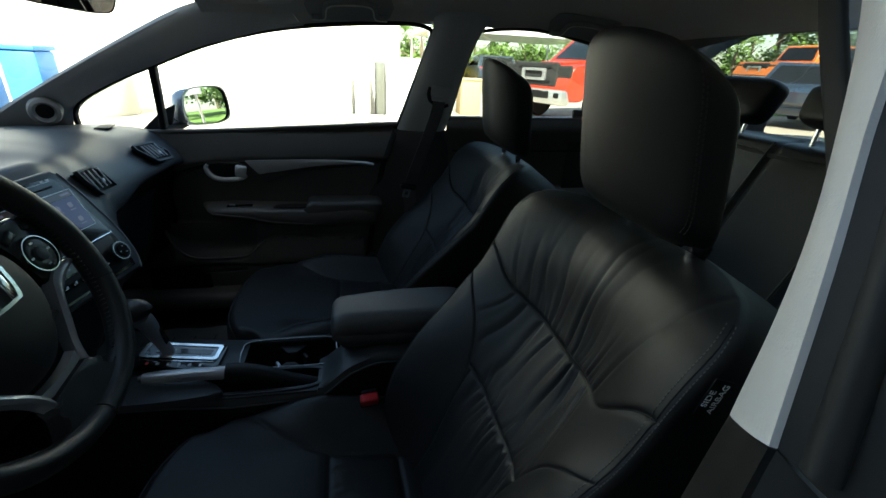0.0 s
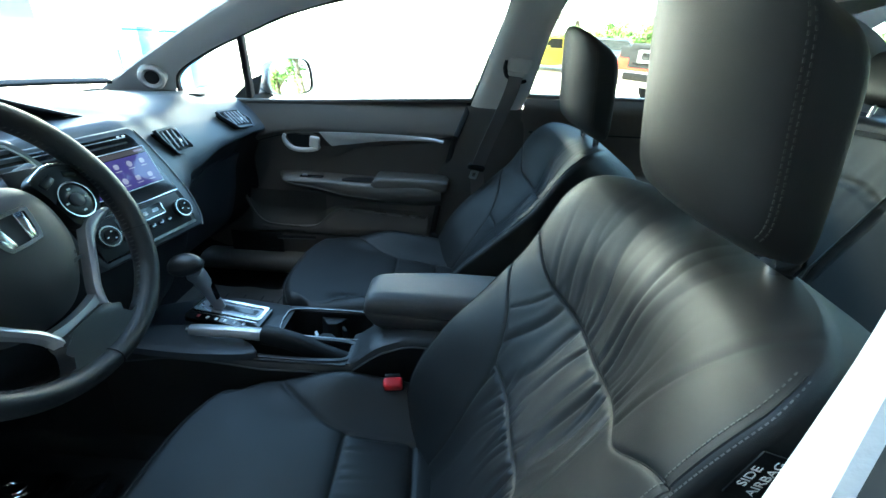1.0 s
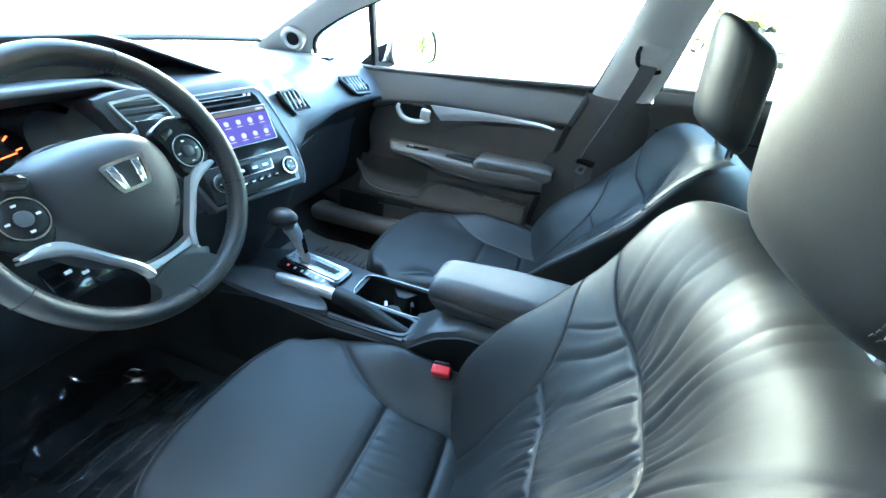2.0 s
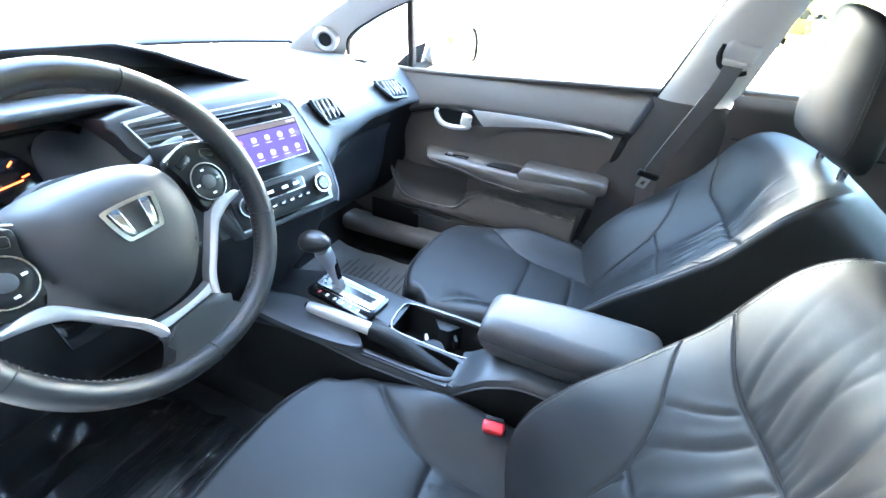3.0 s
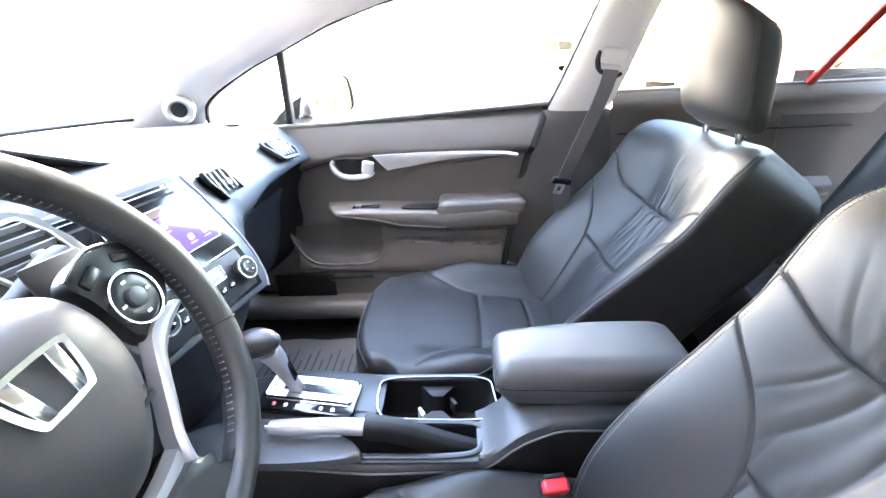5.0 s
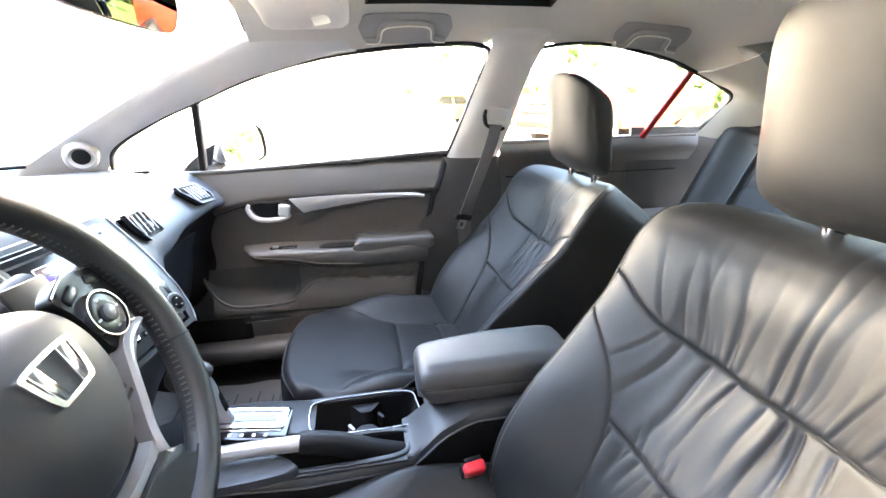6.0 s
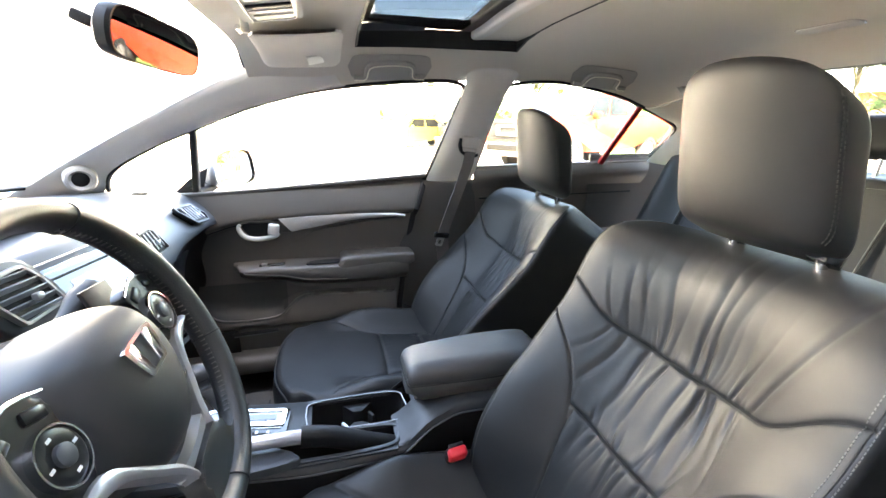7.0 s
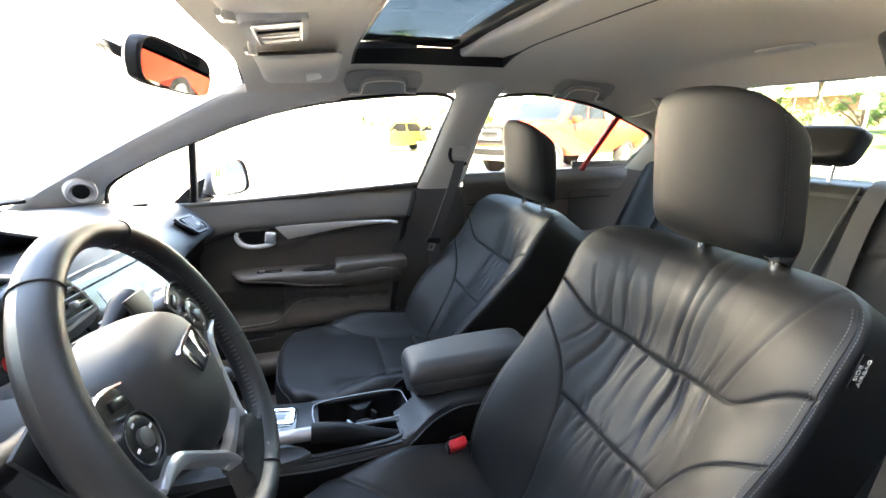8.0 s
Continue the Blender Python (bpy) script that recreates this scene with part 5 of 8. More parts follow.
# emblem: chrome frame with two bars
me_ = WM @ pose(0.002, 0.016, 0.0335) @ Matrix.Diagonal((1.05, 0.92, 1, 1))
tr = [(-0.0235, 0.020), (0.0235, 0.020), (0.0275, 0.010), (0.021, -0.018), (0.012, -0.022), (-0.012, -0.022), (-0.021, -0.018), (-0.0275, 0.010)]
ring = curve(tr, 5, closed=True)
em = part("emblem", put(frame_ring(ring, [(a * 0.82, b * 0.80) for a, b in ring], 0.004), me_), M_CHROME, wheel, "plain chrome badge")
for sg in (-1, 1):
    part("badge_bar", prism([(sg * 0.0165 - 0.0050, 0.017), (sg * 0.0165 + 0.0050, 0.017), (sg * 0.0120 + 0.0042, -0.019), (sg * 0.0120 - 0.0042, -0.019)], 0.004, me_, 0.0008), M_CHROME, em)

LOW = WM @ pose(0, 0, 0, 0, 0, 2)
on_low = lambda a, b, c: LOW @ Vector((a, b, c))
# silver trim: a thin U round the foot of the hub, with horns that run down beside the lower spoke
for sg in (-1, 1):
    o = [(0.144, -0.024), (0.120, -0.031), (0.100, -0.041), (0.088, -0.052), (0.070, -0.074), (0.054, -0.093), (0.044, -0.112), (0.040, -0.126)]
    i_ = [(0.142, -0.016), (0.115, -0.015), (0.098, -0.021), (0.084, -0.036), (0.060, -0.066), (0.042, -0.089), (0.034, -0.108), (0.034, -0.124)]
    o = [(a + (c - a) * 0.08 * min(1, k / 3), b + (d - b) * 0.08 * min(1, k / 3)) for k, ((a, b), (c, d)) in enumerate(zip(o, i_))]
    o, i_ = curve(o, 6), curve(i_, 6)
    rows = []
    for k, ((a, b), (c, d)) in enumerate(zip(o, i_)):
        hgt = 0.012
        rows.append([tuple(on_low(sg * (a + (c - a) * t), b + (d - b) * t, hgt + 0.004 * math.sin(math.pi * t) - (0.014 if t in (0, 1) else 0))) for t in (0, 0.06, 0.25, 0.5, 0.75, 0.94, 1)])
    part("spoke_trim", sheet(rows, 0.003), M_SILVER, wheel, "satin silver spoke trim")
part("lower_trim", sheet([[tuple(on_low(x, y + 0.004, 0.010 - dz)) for y, dz in ((-0.097 - 0.006 * (1 - (x / 0.045) ** 2), 0.012), (-0.100 - 0.006 * (1 - (x / 0.045) ** 2), 0.0), (-0.110 - 0.006 * (1 - (x / 0.045) ** 2), 0.0), (-0.114 - 0.006 * (1 - (x / 0.045) ** 2), 0.012))] for x in np.linspace(-0.045, 0.045, 15)], 0.003), M_SILVER, wheel, "narrow silver band under the hub")
# leather-covered lower spoke
sp = [(0.0, -0.110), (0.038, -0.112), (0.042, -0.128), (0.058, -0.148), (0.080, -0.156), (0.070, -0.168), (0.0, -0.178)]
sp = sp + [(-a, b) for a, b in sp[-2:0:-1]]
part("lower_spoke", prism(curve(sp, 4, closed=True), 0.026, LOW @ pose(0, 0, -0.008), 0.007, 3), M_LEATHER_W, wheel, "leather-covered lower spoke")
for sg in (-1, 1):
    # control pod
    pod = [(0.082, 0.052), (0.112, 0.062), (0.160, 0.050), (0.166, 0.024), (0.140, -0.010), (0.116, -0.026), (0.095, -0.018), (0.088, 0.030)]
    pp = part("control_pod", prism(curve([(sg * a, b) for a, b in pod], 5, closed=True), 0.016, WM @ pose(0, 0, -0.008), 0.005), M_POD, wheel, "gloss black thumb control pod")
    mp = WM @ pose(sg * 0.114, 0.013, 0.008)
    part("control_ring", put(frame_ring(circle(0.0248, 36), circle(0.0232, 36), 0.007), mp), M_CHROME, pp, "thin chrome ring")
    part("control_disc", put(lathe([(0.0230, 0), (0.0230, 0.004), (0.020, 0.006), (0.012, 0.005)], 36), mp), M_POD, pp, "round gloss black four-way button")
    part("control_centre", put(lathe([(0.009, 0), (0.009, 0.0085), (0.007, 0.0095)], 20), mp), M_DASH, pp)
    for k in range(4):
        a = radians(90 * k)
        part("control_mark", put(rbox(0.005, 0.0025, 0.0004, 0), mp @ pose(0.0155 * math.cos(a), 0.0155 * math.sin(a), 0.0060)), M_WHITE_INK, pp)
    part("control_key", put(rbox(0.022, 0.011, 0.006, 0.0025), WM @ pose(sg * 0.100, 0.046, 0.008, 0, 0, sg * 20)), M_POD, pp, "gloss black thumb key")
    part("control_key", put(rbox(0.020, 0.010, 0.008, 0.003), WM @ pose(sg * 0.137, 0.046, 0.006, 0, 0, sg * -18)), M_POD, pp)
    part("pod_trim", sweep([tuple(WM @ Vector((sg * a, b, 0.0088))) for a, b in curve([(0.080, 0.054), (0.100, 0.0615), (0.118, 0.064), (0.150, 0.056)], 6)], circle(0.0016, 6)), M_CHROME, pp, "fine chrome line along the pod")
    # shift paddle behind the rim
    part("shift_paddle", put(rbox(0.055, 0.085, 0.005, 0.002), WM @ pose(sg * 0.118, 0.030, -0.035, 0, 0, sg * -8)), M_BLACK, wheel, "black shift paddle")
part("wheel_back", put(lathe([(0.075, -0.115), (0.082, -0.09), (0.080, -0.060), (0.06, -0.050)], 32), WM), M_BLACK, wheel)

column = thing("steering_column", (-0.60, -0.388, 0.80), "black plastic steering column cover with two stalks", "steering column")
part("column_cover", put(rbox(0.13, 0.115, 0.26, 0.040, 4), WM @ pose(0, 0.005, -0.18) @ pose(0, 0, 0, 0, 0, 90)), M_BLACK, column)
for sg in (-1, 1):
    a, b = on_wheel(sg * 0.05, 0.045, -0.075), on_wheel(sg * 0.158, 0.066, -0.056)
    pts = [tuple(a.lerp(b, k / 8)) for k in range(9)]
    st = part("stalk", sweep(pts, circle(0.010, 12, 0.0085), scales=[1, 1, 1, 1, 1.05, 1.3, 1.6, 1.65, 1.4]), M_BLACK, column, "black control stalk")
    for k in (0.72, 0.84):
        part("stalk_mark", put(rbox(0.004, 0.010, 0.001, 0), axes(a.lerp(b, k) + WM.to_3x3() @ Vector((0, 0, 0.0125)), b - a, WM.to_3x3() @ Vector((0, 1, 0)))), M_WHITE_INK, st)


# ---- centre console ----
console = thing("centre_console", (-0.25, 0, 0.30), "black plastic centre console with cup holders and padded armrest", "console")


def console_body(side):
    # side wall heights along x, half widths, cut by the wells that are laid in as separate parts
    rows = []
    for x in np.linspace(-0.66, 0.24, 60):
        top = lerp([(-0.66, 0.50), (-0.50, 0.535), (-0.42, 0.535), (-0.30, 0.522), (-0.12, 0.522), (-0.06, 0.570), (0.0, 0.588), (0.24, 0.588)], x)[0]
        hw = lerp([(-0.66, 0.100), (-0.45, 0.108), (-0.30, 0.108), (-0.10, 0.102), (0.0, 0.085), (0.24, 0.085)], x)[0]
        sec = [(-hw - 0.01, 0.28), (-hw, 0.40), (-hw, top - 0.018), (-hw + 0.004, top - 0.006), (-hw + 0.014, top), (0, top), (hw - 0.014, top), (hw - 0.004, top - 0.006), (hw, top - 0.018), (hw, 0.40), (hw + 0.01, 0.28)]
        rows.append([(x, y - 0.020, z) for y, z in sec])
    bm = bmesh.new()
    g = [[bm.verts.new(p) for p in r] for r in rows]
    for i in range(len(g) - 1):
        for j in range(10):
            cx = (rows[i][j][0] + rows[i + 1][j + 1][0]) / 2
            if j == 5 and -0.300 < cx < -0.085:
                continue
            if j == 4 and -0.40 < cx < -0.13:
                continue
            if (j in (0, 1, 8, 9)) == side:
                bm.faces.new((g[i][j], g[i + 1][j], g[i + 1][j + 1], g[i][j + 1]))
    if not side:
        bm.faces.new(g[-1])
    bmesh.ops.delete(bm, geom=[v for v in bm.verts if not v.link_faces], context="VERTS")
    return bm


part("console_deck", console_body(False), M_CONSOLE, console, "satin dark grey deck of the console")
part("console_side", console_body(True), M_BLACK, console, "black rough side walls of the console")
rim = []
for x in np.linspace(-0.62, 0.20, 40):
    top = lerp([(-0.66, 0.50), (-0.50, 0.535), (-0.42, 0.535), (-0.30, 0.522), (-0.12, 0.522), (-0.06, 0.570), (0.0, 0.588), (0.24, 0.588)], x)[0]
    hw = lerp([(-0.66, 0.100), (-0.45, 0.108), (-0.30, 0.108), (-0.10, 0.102), (0.0, 0.085), (0.24, 0.085)], x)[0]
    rim.append((x, -hw - 0.0205, top - 0.021))
part("deck_edge", sweep(rim, circle(0.0022, 6)), M_DASH, console, "fine grey edge along the deck")
# top plate round the wells
ZT = 0.523


def well(name, ring, z0, z1, shrink, material, label):
    """A sunk tray with a floor."""
    cx, cy = np.mean([p[0] for p in ring]), np.mean([p[1] for p in ring])
    f = lambda s_, z: [(cx + (a - cx) * s_, cy + (b - cy) * s_, z) for a, b in ring]
    rows = [f(1.0, z1), f(1.0, z1 - 0.003), f((1 + shrink) / 2, (z0 + z1) / 2), f(shrink, z0 + 0.006), f(shrink * 0.92, z0), f(0.02, z0)]
    return part(name, sheet([r + [r[0]] for r in rows]), material, console, label)


cup_ring = curve([(-0.305, 0.006), (-0.306, 0.030), (-0.294, 0.060), (-0.20, 0.066), (-0.105, 0.060), (-0.090, 0.025), (-0.090, -0.030), (-0.12, -0.042), (-0.20, -0.042), (-0.28, -0.036), (-0.300, -0.018)], 5, closed=True)
cups = well("cup_holder", cup_ring, 0.44, ZT + 0.002, 0.93, M_BLACK, "black twin cup holder well")
part("cup_holder_trim", sweep([(a, b, ZT + 0.003) for a, b in cup_ring], rrect(0.0028, 0.003, 0.001, 2), closed=True), M_SILVER, console, "satin silver cup holder trim")
for sx, yy in ((-0.195, 0.060), (-0.195, -0.034)):
    sg = 1 if yy > 0.0 else -1
    pts = [(sx - 0.034, yy), (sx - 0.018, yy - sg * 0.020), (sx - 0.010, yy - sg * 0.030), (sx + 0.010, yy - sg * 0.030), (sx + 0.018, yy - sg * 0.020), (sx + 0.034, yy)]
    part("cup_divider", prism(pts if sg < 0 else pts[::-1], 0.066, pose(0, 0, 0.444), 0.004), M_BLACK, cups)
for xx, yy in ((-0.225, 0.005), (-0.165, 0.030)):
    part("cup_grip", put(rbox(0.008, 0.022, 0.030, 0.003), pose(xx, yy, 0.485, 0, 0, 30)), M_SILVER if xx < -0.2 else M_BLACK, cups)
# handbrake well and lever
hb_ring = curve([(-0.40, -0.050), (-0.40, -0.106), (-0.28, -0.114), (-0.15, -0.112), (-0.118, -0.090), (-0.13, -0.050), (-0.28, -0.046)], 5, closed=True)
well("handbrake_well", hb_ring, 0.455, ZT + 0.001, 0.95, M_BLACK, "")
part("well_rim", sweep([(a, b, ZT + 0.001) for a, b in hb_ring], rrect(0.010, 0.004, 0.0015, 2), closed=True), M_CONSOLE, console)
for rect in ((-0.40, -0.302, -0.046, 0.076), (-0.302, -0.09, -0.050, -0.040), (-0.31, -0.085, 0.062, 0.078), (-0.125, -0.085, -0.118, -0.02), (-0.41, -0.125, -0.124, -0.110)):
    x0, x1, y0, y1 = rect
    part("top_plate", put(rbox(x1 - x0, y1 - y0, 0.006, 0.001, 1), pose((x0 + x1) / 2, (y0 + y1) / 2, ZT - 0.0035 + 0.0003 * (x1 - x0))), M_CONSOLE, console)
lever = thing("handbrake_lever", (-0.16, -0.066, 0.50), "black handbrake lever with silver grip, lying down on the console", "handbrake")
pts = curve([(-0.130, -0.082, 0.500), (-0.19, -0.083, 0.520), (-0.25, -0.084, 0.545), (-0.30, -0.085, 0.556), (-0.36, -0.086, 0.560), (-0.462, -0.088, 0.560)], 6)
part("lever_arm", sweep(pts[:20], rrect(0.032, 0.040, 0.012, 3), scales=[0.85 + 0.15 * min(1, k / 8) for k in range(20)]), M_BLACK, lever)
part("grip", sweep(pts[19:], rrect(0.026, 0.026, 0.011, 3), scales=[1, 1.02, 1.02, 1.02, 1.0, 1.0, 1, 1, .98, .96, .92, .80][:len(pts[19:])]), M_SILVER, lever, "satin silver grip")
part("release_button", put(lathe([(0.007, 0), (0.007, 0.010), (0.005, 0.012)], 16), axes((-0.459, -0.088, 0.560), (0, 1, 0), (0, 0, 1)) @ pose(0, 0, 0, 180)), M_CHROME, lever, "chrome release button")
# storage tray ahead of the lever
tray = curve([(-0.59, -0.128), (-0.625, -0.09), (-0.54, -0.054), (-0.43, -0.056), (-0.335, -0.095), (-0.318, -0.126), (-0.44, -0.139)], 5, closed=True)
part("console_tray", prism(tray, 0.016, pose(0, 0, ZT + 0.001), 0.005, 3), M_DASH, console, "smooth dark side panel of the console")
# gear gate
GM = axes((-0.425, 0.003, 0.540), (1, -0.06, -0.10), (0.06, 1, 0))
gate = part("gear_gate", prism(rrect(0.172, 0.088, 0.010, 3), 0.012, GM @ pose(0, 0, -0.006), 0.003), M_PIANO, console, "gloss black gear selector panel")
part("gate_trim", put(frame_ring(rrect(0.158, 0.054, 0.008, 4), rrect(0.142, 0.038, 0.006, 4), 0.004), GM @ pose(0.0, 0.010, 0.006)), M_CHROME, gate, "chrome selector frame")
part("gate_plate", put(rbox(0.140, 0.040, 0.002, 0), GM @ pose(0.0, 0.012, 0.0068)), M_PLATE, gate, "silver selector plate")
part("gate_slot", put(rbox(0.112, 0.018, 0.003, 0), GM @ pose(0.004, 0.011, 0.0072)), M_PIANO, gate)
for k in range(6):
    part("gate_letter", put(rbox(0.006, 0.008, 0.0006, 0), GM @ pose(-0.055 + 0.021 * k, -0.033, 0.0064)), M_RED if k == 0 else M_WHITE_INK, gate)
part("gate_edge", put(rbox(0.150, 0.003, 0.003, 0.001), GM @ pose(0, -0.022, 0.0065)), M_CHROME, gate)
lev = thing("gear_lever", (-0.455, 0.035, 0.55), "black leather gear knob on a silver stem", "gear lever")
pts = [(-0.452, 0.013, 0.548), (-0.462, 0.006, 0.59), (-0.472, -0.004, 0.635), (-0.478, -0.012, 0.655)]
part("stem", sweep(curve(pts, 4), rrect(0.034, 0.028, 0.011, 3), up=(0, 1, 0), scales=[0.70, 0.70, 0.72, .76, .80, .85, .9, .96, 1.02, 1.08, 1.12, 1.14, 1.05]), M_SILVER, lev, "silver stem with black front")
part("stem_front", put(rbox(0.004, 0.014, 0.05, 0.002), pose(-0.451, 0.003, 0.605, 0, -14, 0)), M_PIANO, lev)
kb = bmesh.new()
bmesh.ops.create_uvsphere(kb, u_segments=28, v_segments=18, radius=1)
for v in kb.verts:
    x, y, z = v.co
    v.co = (0.039 * x * (1 + 0.12 * x), 0.026 * y, 0.0245 * z - 0.004 * x * x)
part("knob", put(kb, pose(-0.489, -0.024, 0.680, 0, -14, 0)), M_LEATHER_W, lev, "black leather knob")
part("knob_seam", sweep([tuple(pose(-0.489, -0.024, 0.680, 0, -14, 0) @ Vector((0.0396 * math.cos(a) * (1 + .12 * math.cos(a)), 0.0265 * math.sin(a), -0.004 * math.cos(a) ** 2))) for a in np.linspace(0, 2 * math.pi, 28)[:-1]], circle(0.0009, 5), closed=True), M_SEAM, lev)

# armrest lid: a padded box, wider behind, on the console bin
arm = thing("console_armrest", (0.05, 0, 0.60), "padded black leather armrest lid on the console bin", "armrest")


ARM_TOP, ARM_SEAM, ARM_BOT = 0.664, 0.622, 0.574


def arm_ring(t):
    """Section of the lid at a way t from front to back: flat top, soft shoulders, a lower half that draws in."""
    x = -0.094 + 0.312 * t
    cap = max(0.0, 1 - abs(2 * t - 1) ** 14) ** 0.5
    hw = (0.060 + 0.010 * float(smooth01(0, 0.6, t))) * (0.80 + 0.20 * cap)
    top = ARM_TOP + 0.004 * math.sin(math.pi * t) - 0.022 * (1 - cap)
    yc = -0.018 + 0.012 * t
    half = [(0.0, top), (hw * 0.55, top - 0.0005), (hw - 0.020, top - 0.002), (hw - 0.008, top - 0.008), (hw - 0.002, top - 0.018), (hw, ARM_SEAM + 0.004), (hw - 0.002, ARM_SEAM), (hw - 0.0005, ARM_SEAM - 0.004), (hw - 0.003, ARM_SEAM - 0.018), (hw - 0.010, ARM_BOT + 0.012), (hw - 0.020, ARM_BOT + 0.002), (0.0, ARM_BOT)]
    lean = lambda z: 0.030 * (1 - t) ** 10 * max(0.0, (ARM_SEAM - z) / (ARM_SEAM - ARM_BOT)) ** 1.5
    return [(x + lean(z), yc + a, z) for a, z in half] + [(x + lean(z), yc - a, z) for a, z in half[-2:0:-1]]


rows = [arm_ring(t) for t in [0, 0.004, 0.012, 0.03, 0.06] + [0.1 + 0.8 * k / 16 for k in range(17)] + [0.94, 0.97, 0.988, 1]]
bm = bmesh.new()
g = [[bm.verts.new(p) for p in q] for q in rows]
for i in range(len(g) - 1):
    for j in range(len(g[0])):
        k = (j + 1) % len(g[0])
        bm.faces.new((g[i][j], g[i + 1][j], g[i + 1][k], g[i][k]))
bm.faces.new(g[0])
bm.faces.new(g[-1][::-1])
bmesh.ops.bevel(bm, geom=[e for e in bm.edges if e.verts[0].co.x < -0.0935 and e.verts[1].co.x < -0.0935 and len(e.link_faces) == 2 and any(len(f.verts) > 4 for f in e.link_faces)], offset=0.008, segments=3, profile=0.5, affect="EDGES")
part("armrest_pad", bm, M_VINYL, arm)
seam = [q[6] for q in rows[3:-3]][::-1] + [(-0.0945, y, ARM_SEAM) for y in (0.030, 0.010, -0.018, -0.046, -0.066)] + [q[len(q) - 6] for q in rows[3:-3]]
part("pad_seam", sweep(seam, circle(0.0014, 6)), M_SEAM, arm)
part("lid_latch", put(rbox(0.010, 0.030, 0.020, 0.003), pose(-0.074, -0.02, 0.574, 0, -20, 0)), M_SILVER, arm, "small silver latch")

# belt buckle of the driver seat
bk = thing("belt_buckle", (-0.02, -0.150, 0.40), "red-buttoned seat belt buckle on a black stalk", "belt buckle")
BM_ = axes((-0.018, -0.158, 0.515), (0.98, 0.1, 0.05), (0.05, -0.45, 0.9))
part("buckle_case", put(rbox(0.042, 0.072, 0.020, 0.005, 3), BM_ @ pose(0, -0.022, 0)), M_BLACK, bk)
part("release_button", put(rbox(0.038, 0.030, 0.020, 0.006, 3), BM_ @ pose(0, 0.012, 0.0045)), M_RED, bk, "bright red release button")
part("buckle_mouth", put(rbox(0.030, 0.006, 0.006, 0.001), BM_ @ pose(0, 0.024, -0.008)), M_BLACK, bk)
part("buckle_stalk", sweep([tuple(BM_ @ Vector((0, -0.05, 0))), tuple(BM_ @ Vector((0, -0.10, 0.0))), tuple(BM_ @ Vector((0, -0.16, 0)))], rrect(0.030, 0.006, 0.002, 2)), M_BLACK, bk)
bk2 = copy_thing(bk, pose(0.06, 0.150, 0.36))
bk2["label"] = "red-buttoned seat belt buckle beside the passenger seat"


# ---- passenger door ----
door = thing("front_passenger_door", (-0.3, 0.72, 0.33), "dark moulded front passenger door with silver accent and pocket", "car door")


def crease_z(x):
    """Height of the line that parts the upper roll from the insert."""
    return float(lerp([(-0.92, 0.770), (-0.62, 0.800), (-0.55, 0.822), (-0.48, 0.833), (-0.39, 0.838), (0.12, 0.846)], x)[0])


def door_y(x, z):
    """How far out the inner door skin stands: a roll under the glass, a recessed insert, a shelf, a lower shell."""
    zc = crease_z(x)
    up = 0.670 + 0.046 * max(0.0, (z - zc) / (0.95 - zc)) ** 1.5
    ins = 0.697 + 0.010 * float(smooth01(0.80, 0.70, z))
    y = ins + (up - ins) * float(smooth01(zc - 0.022, zc + 0.003, z))
    y -= 0.018 * float(smooth01(0.62, 0.56, z))
    y -= 0.030 * float(smooth01(0.47, 0.43, z)) * float(smooth01(-0.66, -0.58, x))
    return y


def door_edge(z):
    return lerp([(0.30, -0.005), (0.45, 0.0), (0.66, 0.03), (0.83, 0.065), (0.95, 0.112), (1.0, 0.13)], z)[0]


def door_top(x):
    return lerp([(-0.95, 0.900), (-0.70, 0.915), (-0.50, 0.922), (0.12, 0.962)], x)[0]


rows, lab = [], []
nz, nxx = 90, 110
for i in range(nz + 1):
    row = []
    for j in range(nxx + 1):
        t = i / nz
        u = j / nxx
        z0 = 0.33 + (0.945 - 0.33) * t
        x = -0.92 + (door_edge(z0) + 0.92) * u
        z = 0.33 + (door_top(x) - 0.33) * t
        row.append((x, door_y(x, z), z))
    rows.append(row)
D = np.array(rows)
zc = (D[:-1, :-1, 2] + D[1:, 1:, 2]) / 2
xc = (D[:-1, :-1, 0] + D[1:, 1:, 0]) / 2
cr = np.vectorize(crease_z)(xc)
lab = np.where(zc > cr - 0.008, 0, np.where(zc > 0.60, 1, 3))
split_grid(D, lab, M_DOOR, door, [(0, "upper_panel"), (1, "door_insert"), (3, "lower_panel")])
part("sill_cap", sweep([(x, 0.712, door_top(x)) for x in np.linspace(-0.92, 0.12, 20)], rrect(0.030, 0.014, 0.006, 4)), M_DOOR, door, "rounded window sill")
# upper line that parts panel and insert
part("panel_crease", sweep([(x, door_y(x, crease_z(x) - 0.012) - 0.001, crease_z(x) - 0.012) for x in np.linspace(-0.62, 0.060, 30)], circle(0.0018, 6)), M_SEAM, door)
# fine moulded line on the upper panel behind the quarter glass
part("panel_line", sweep(curve([(-0.72, 0.7115, 0.902), (-0.62, 0.7045, 0.903), (-0.55, 0.702, 0.899), (-0.51, 0.698, 0.886)], 6), circle(0.0012, 5)), M_DASH, door)
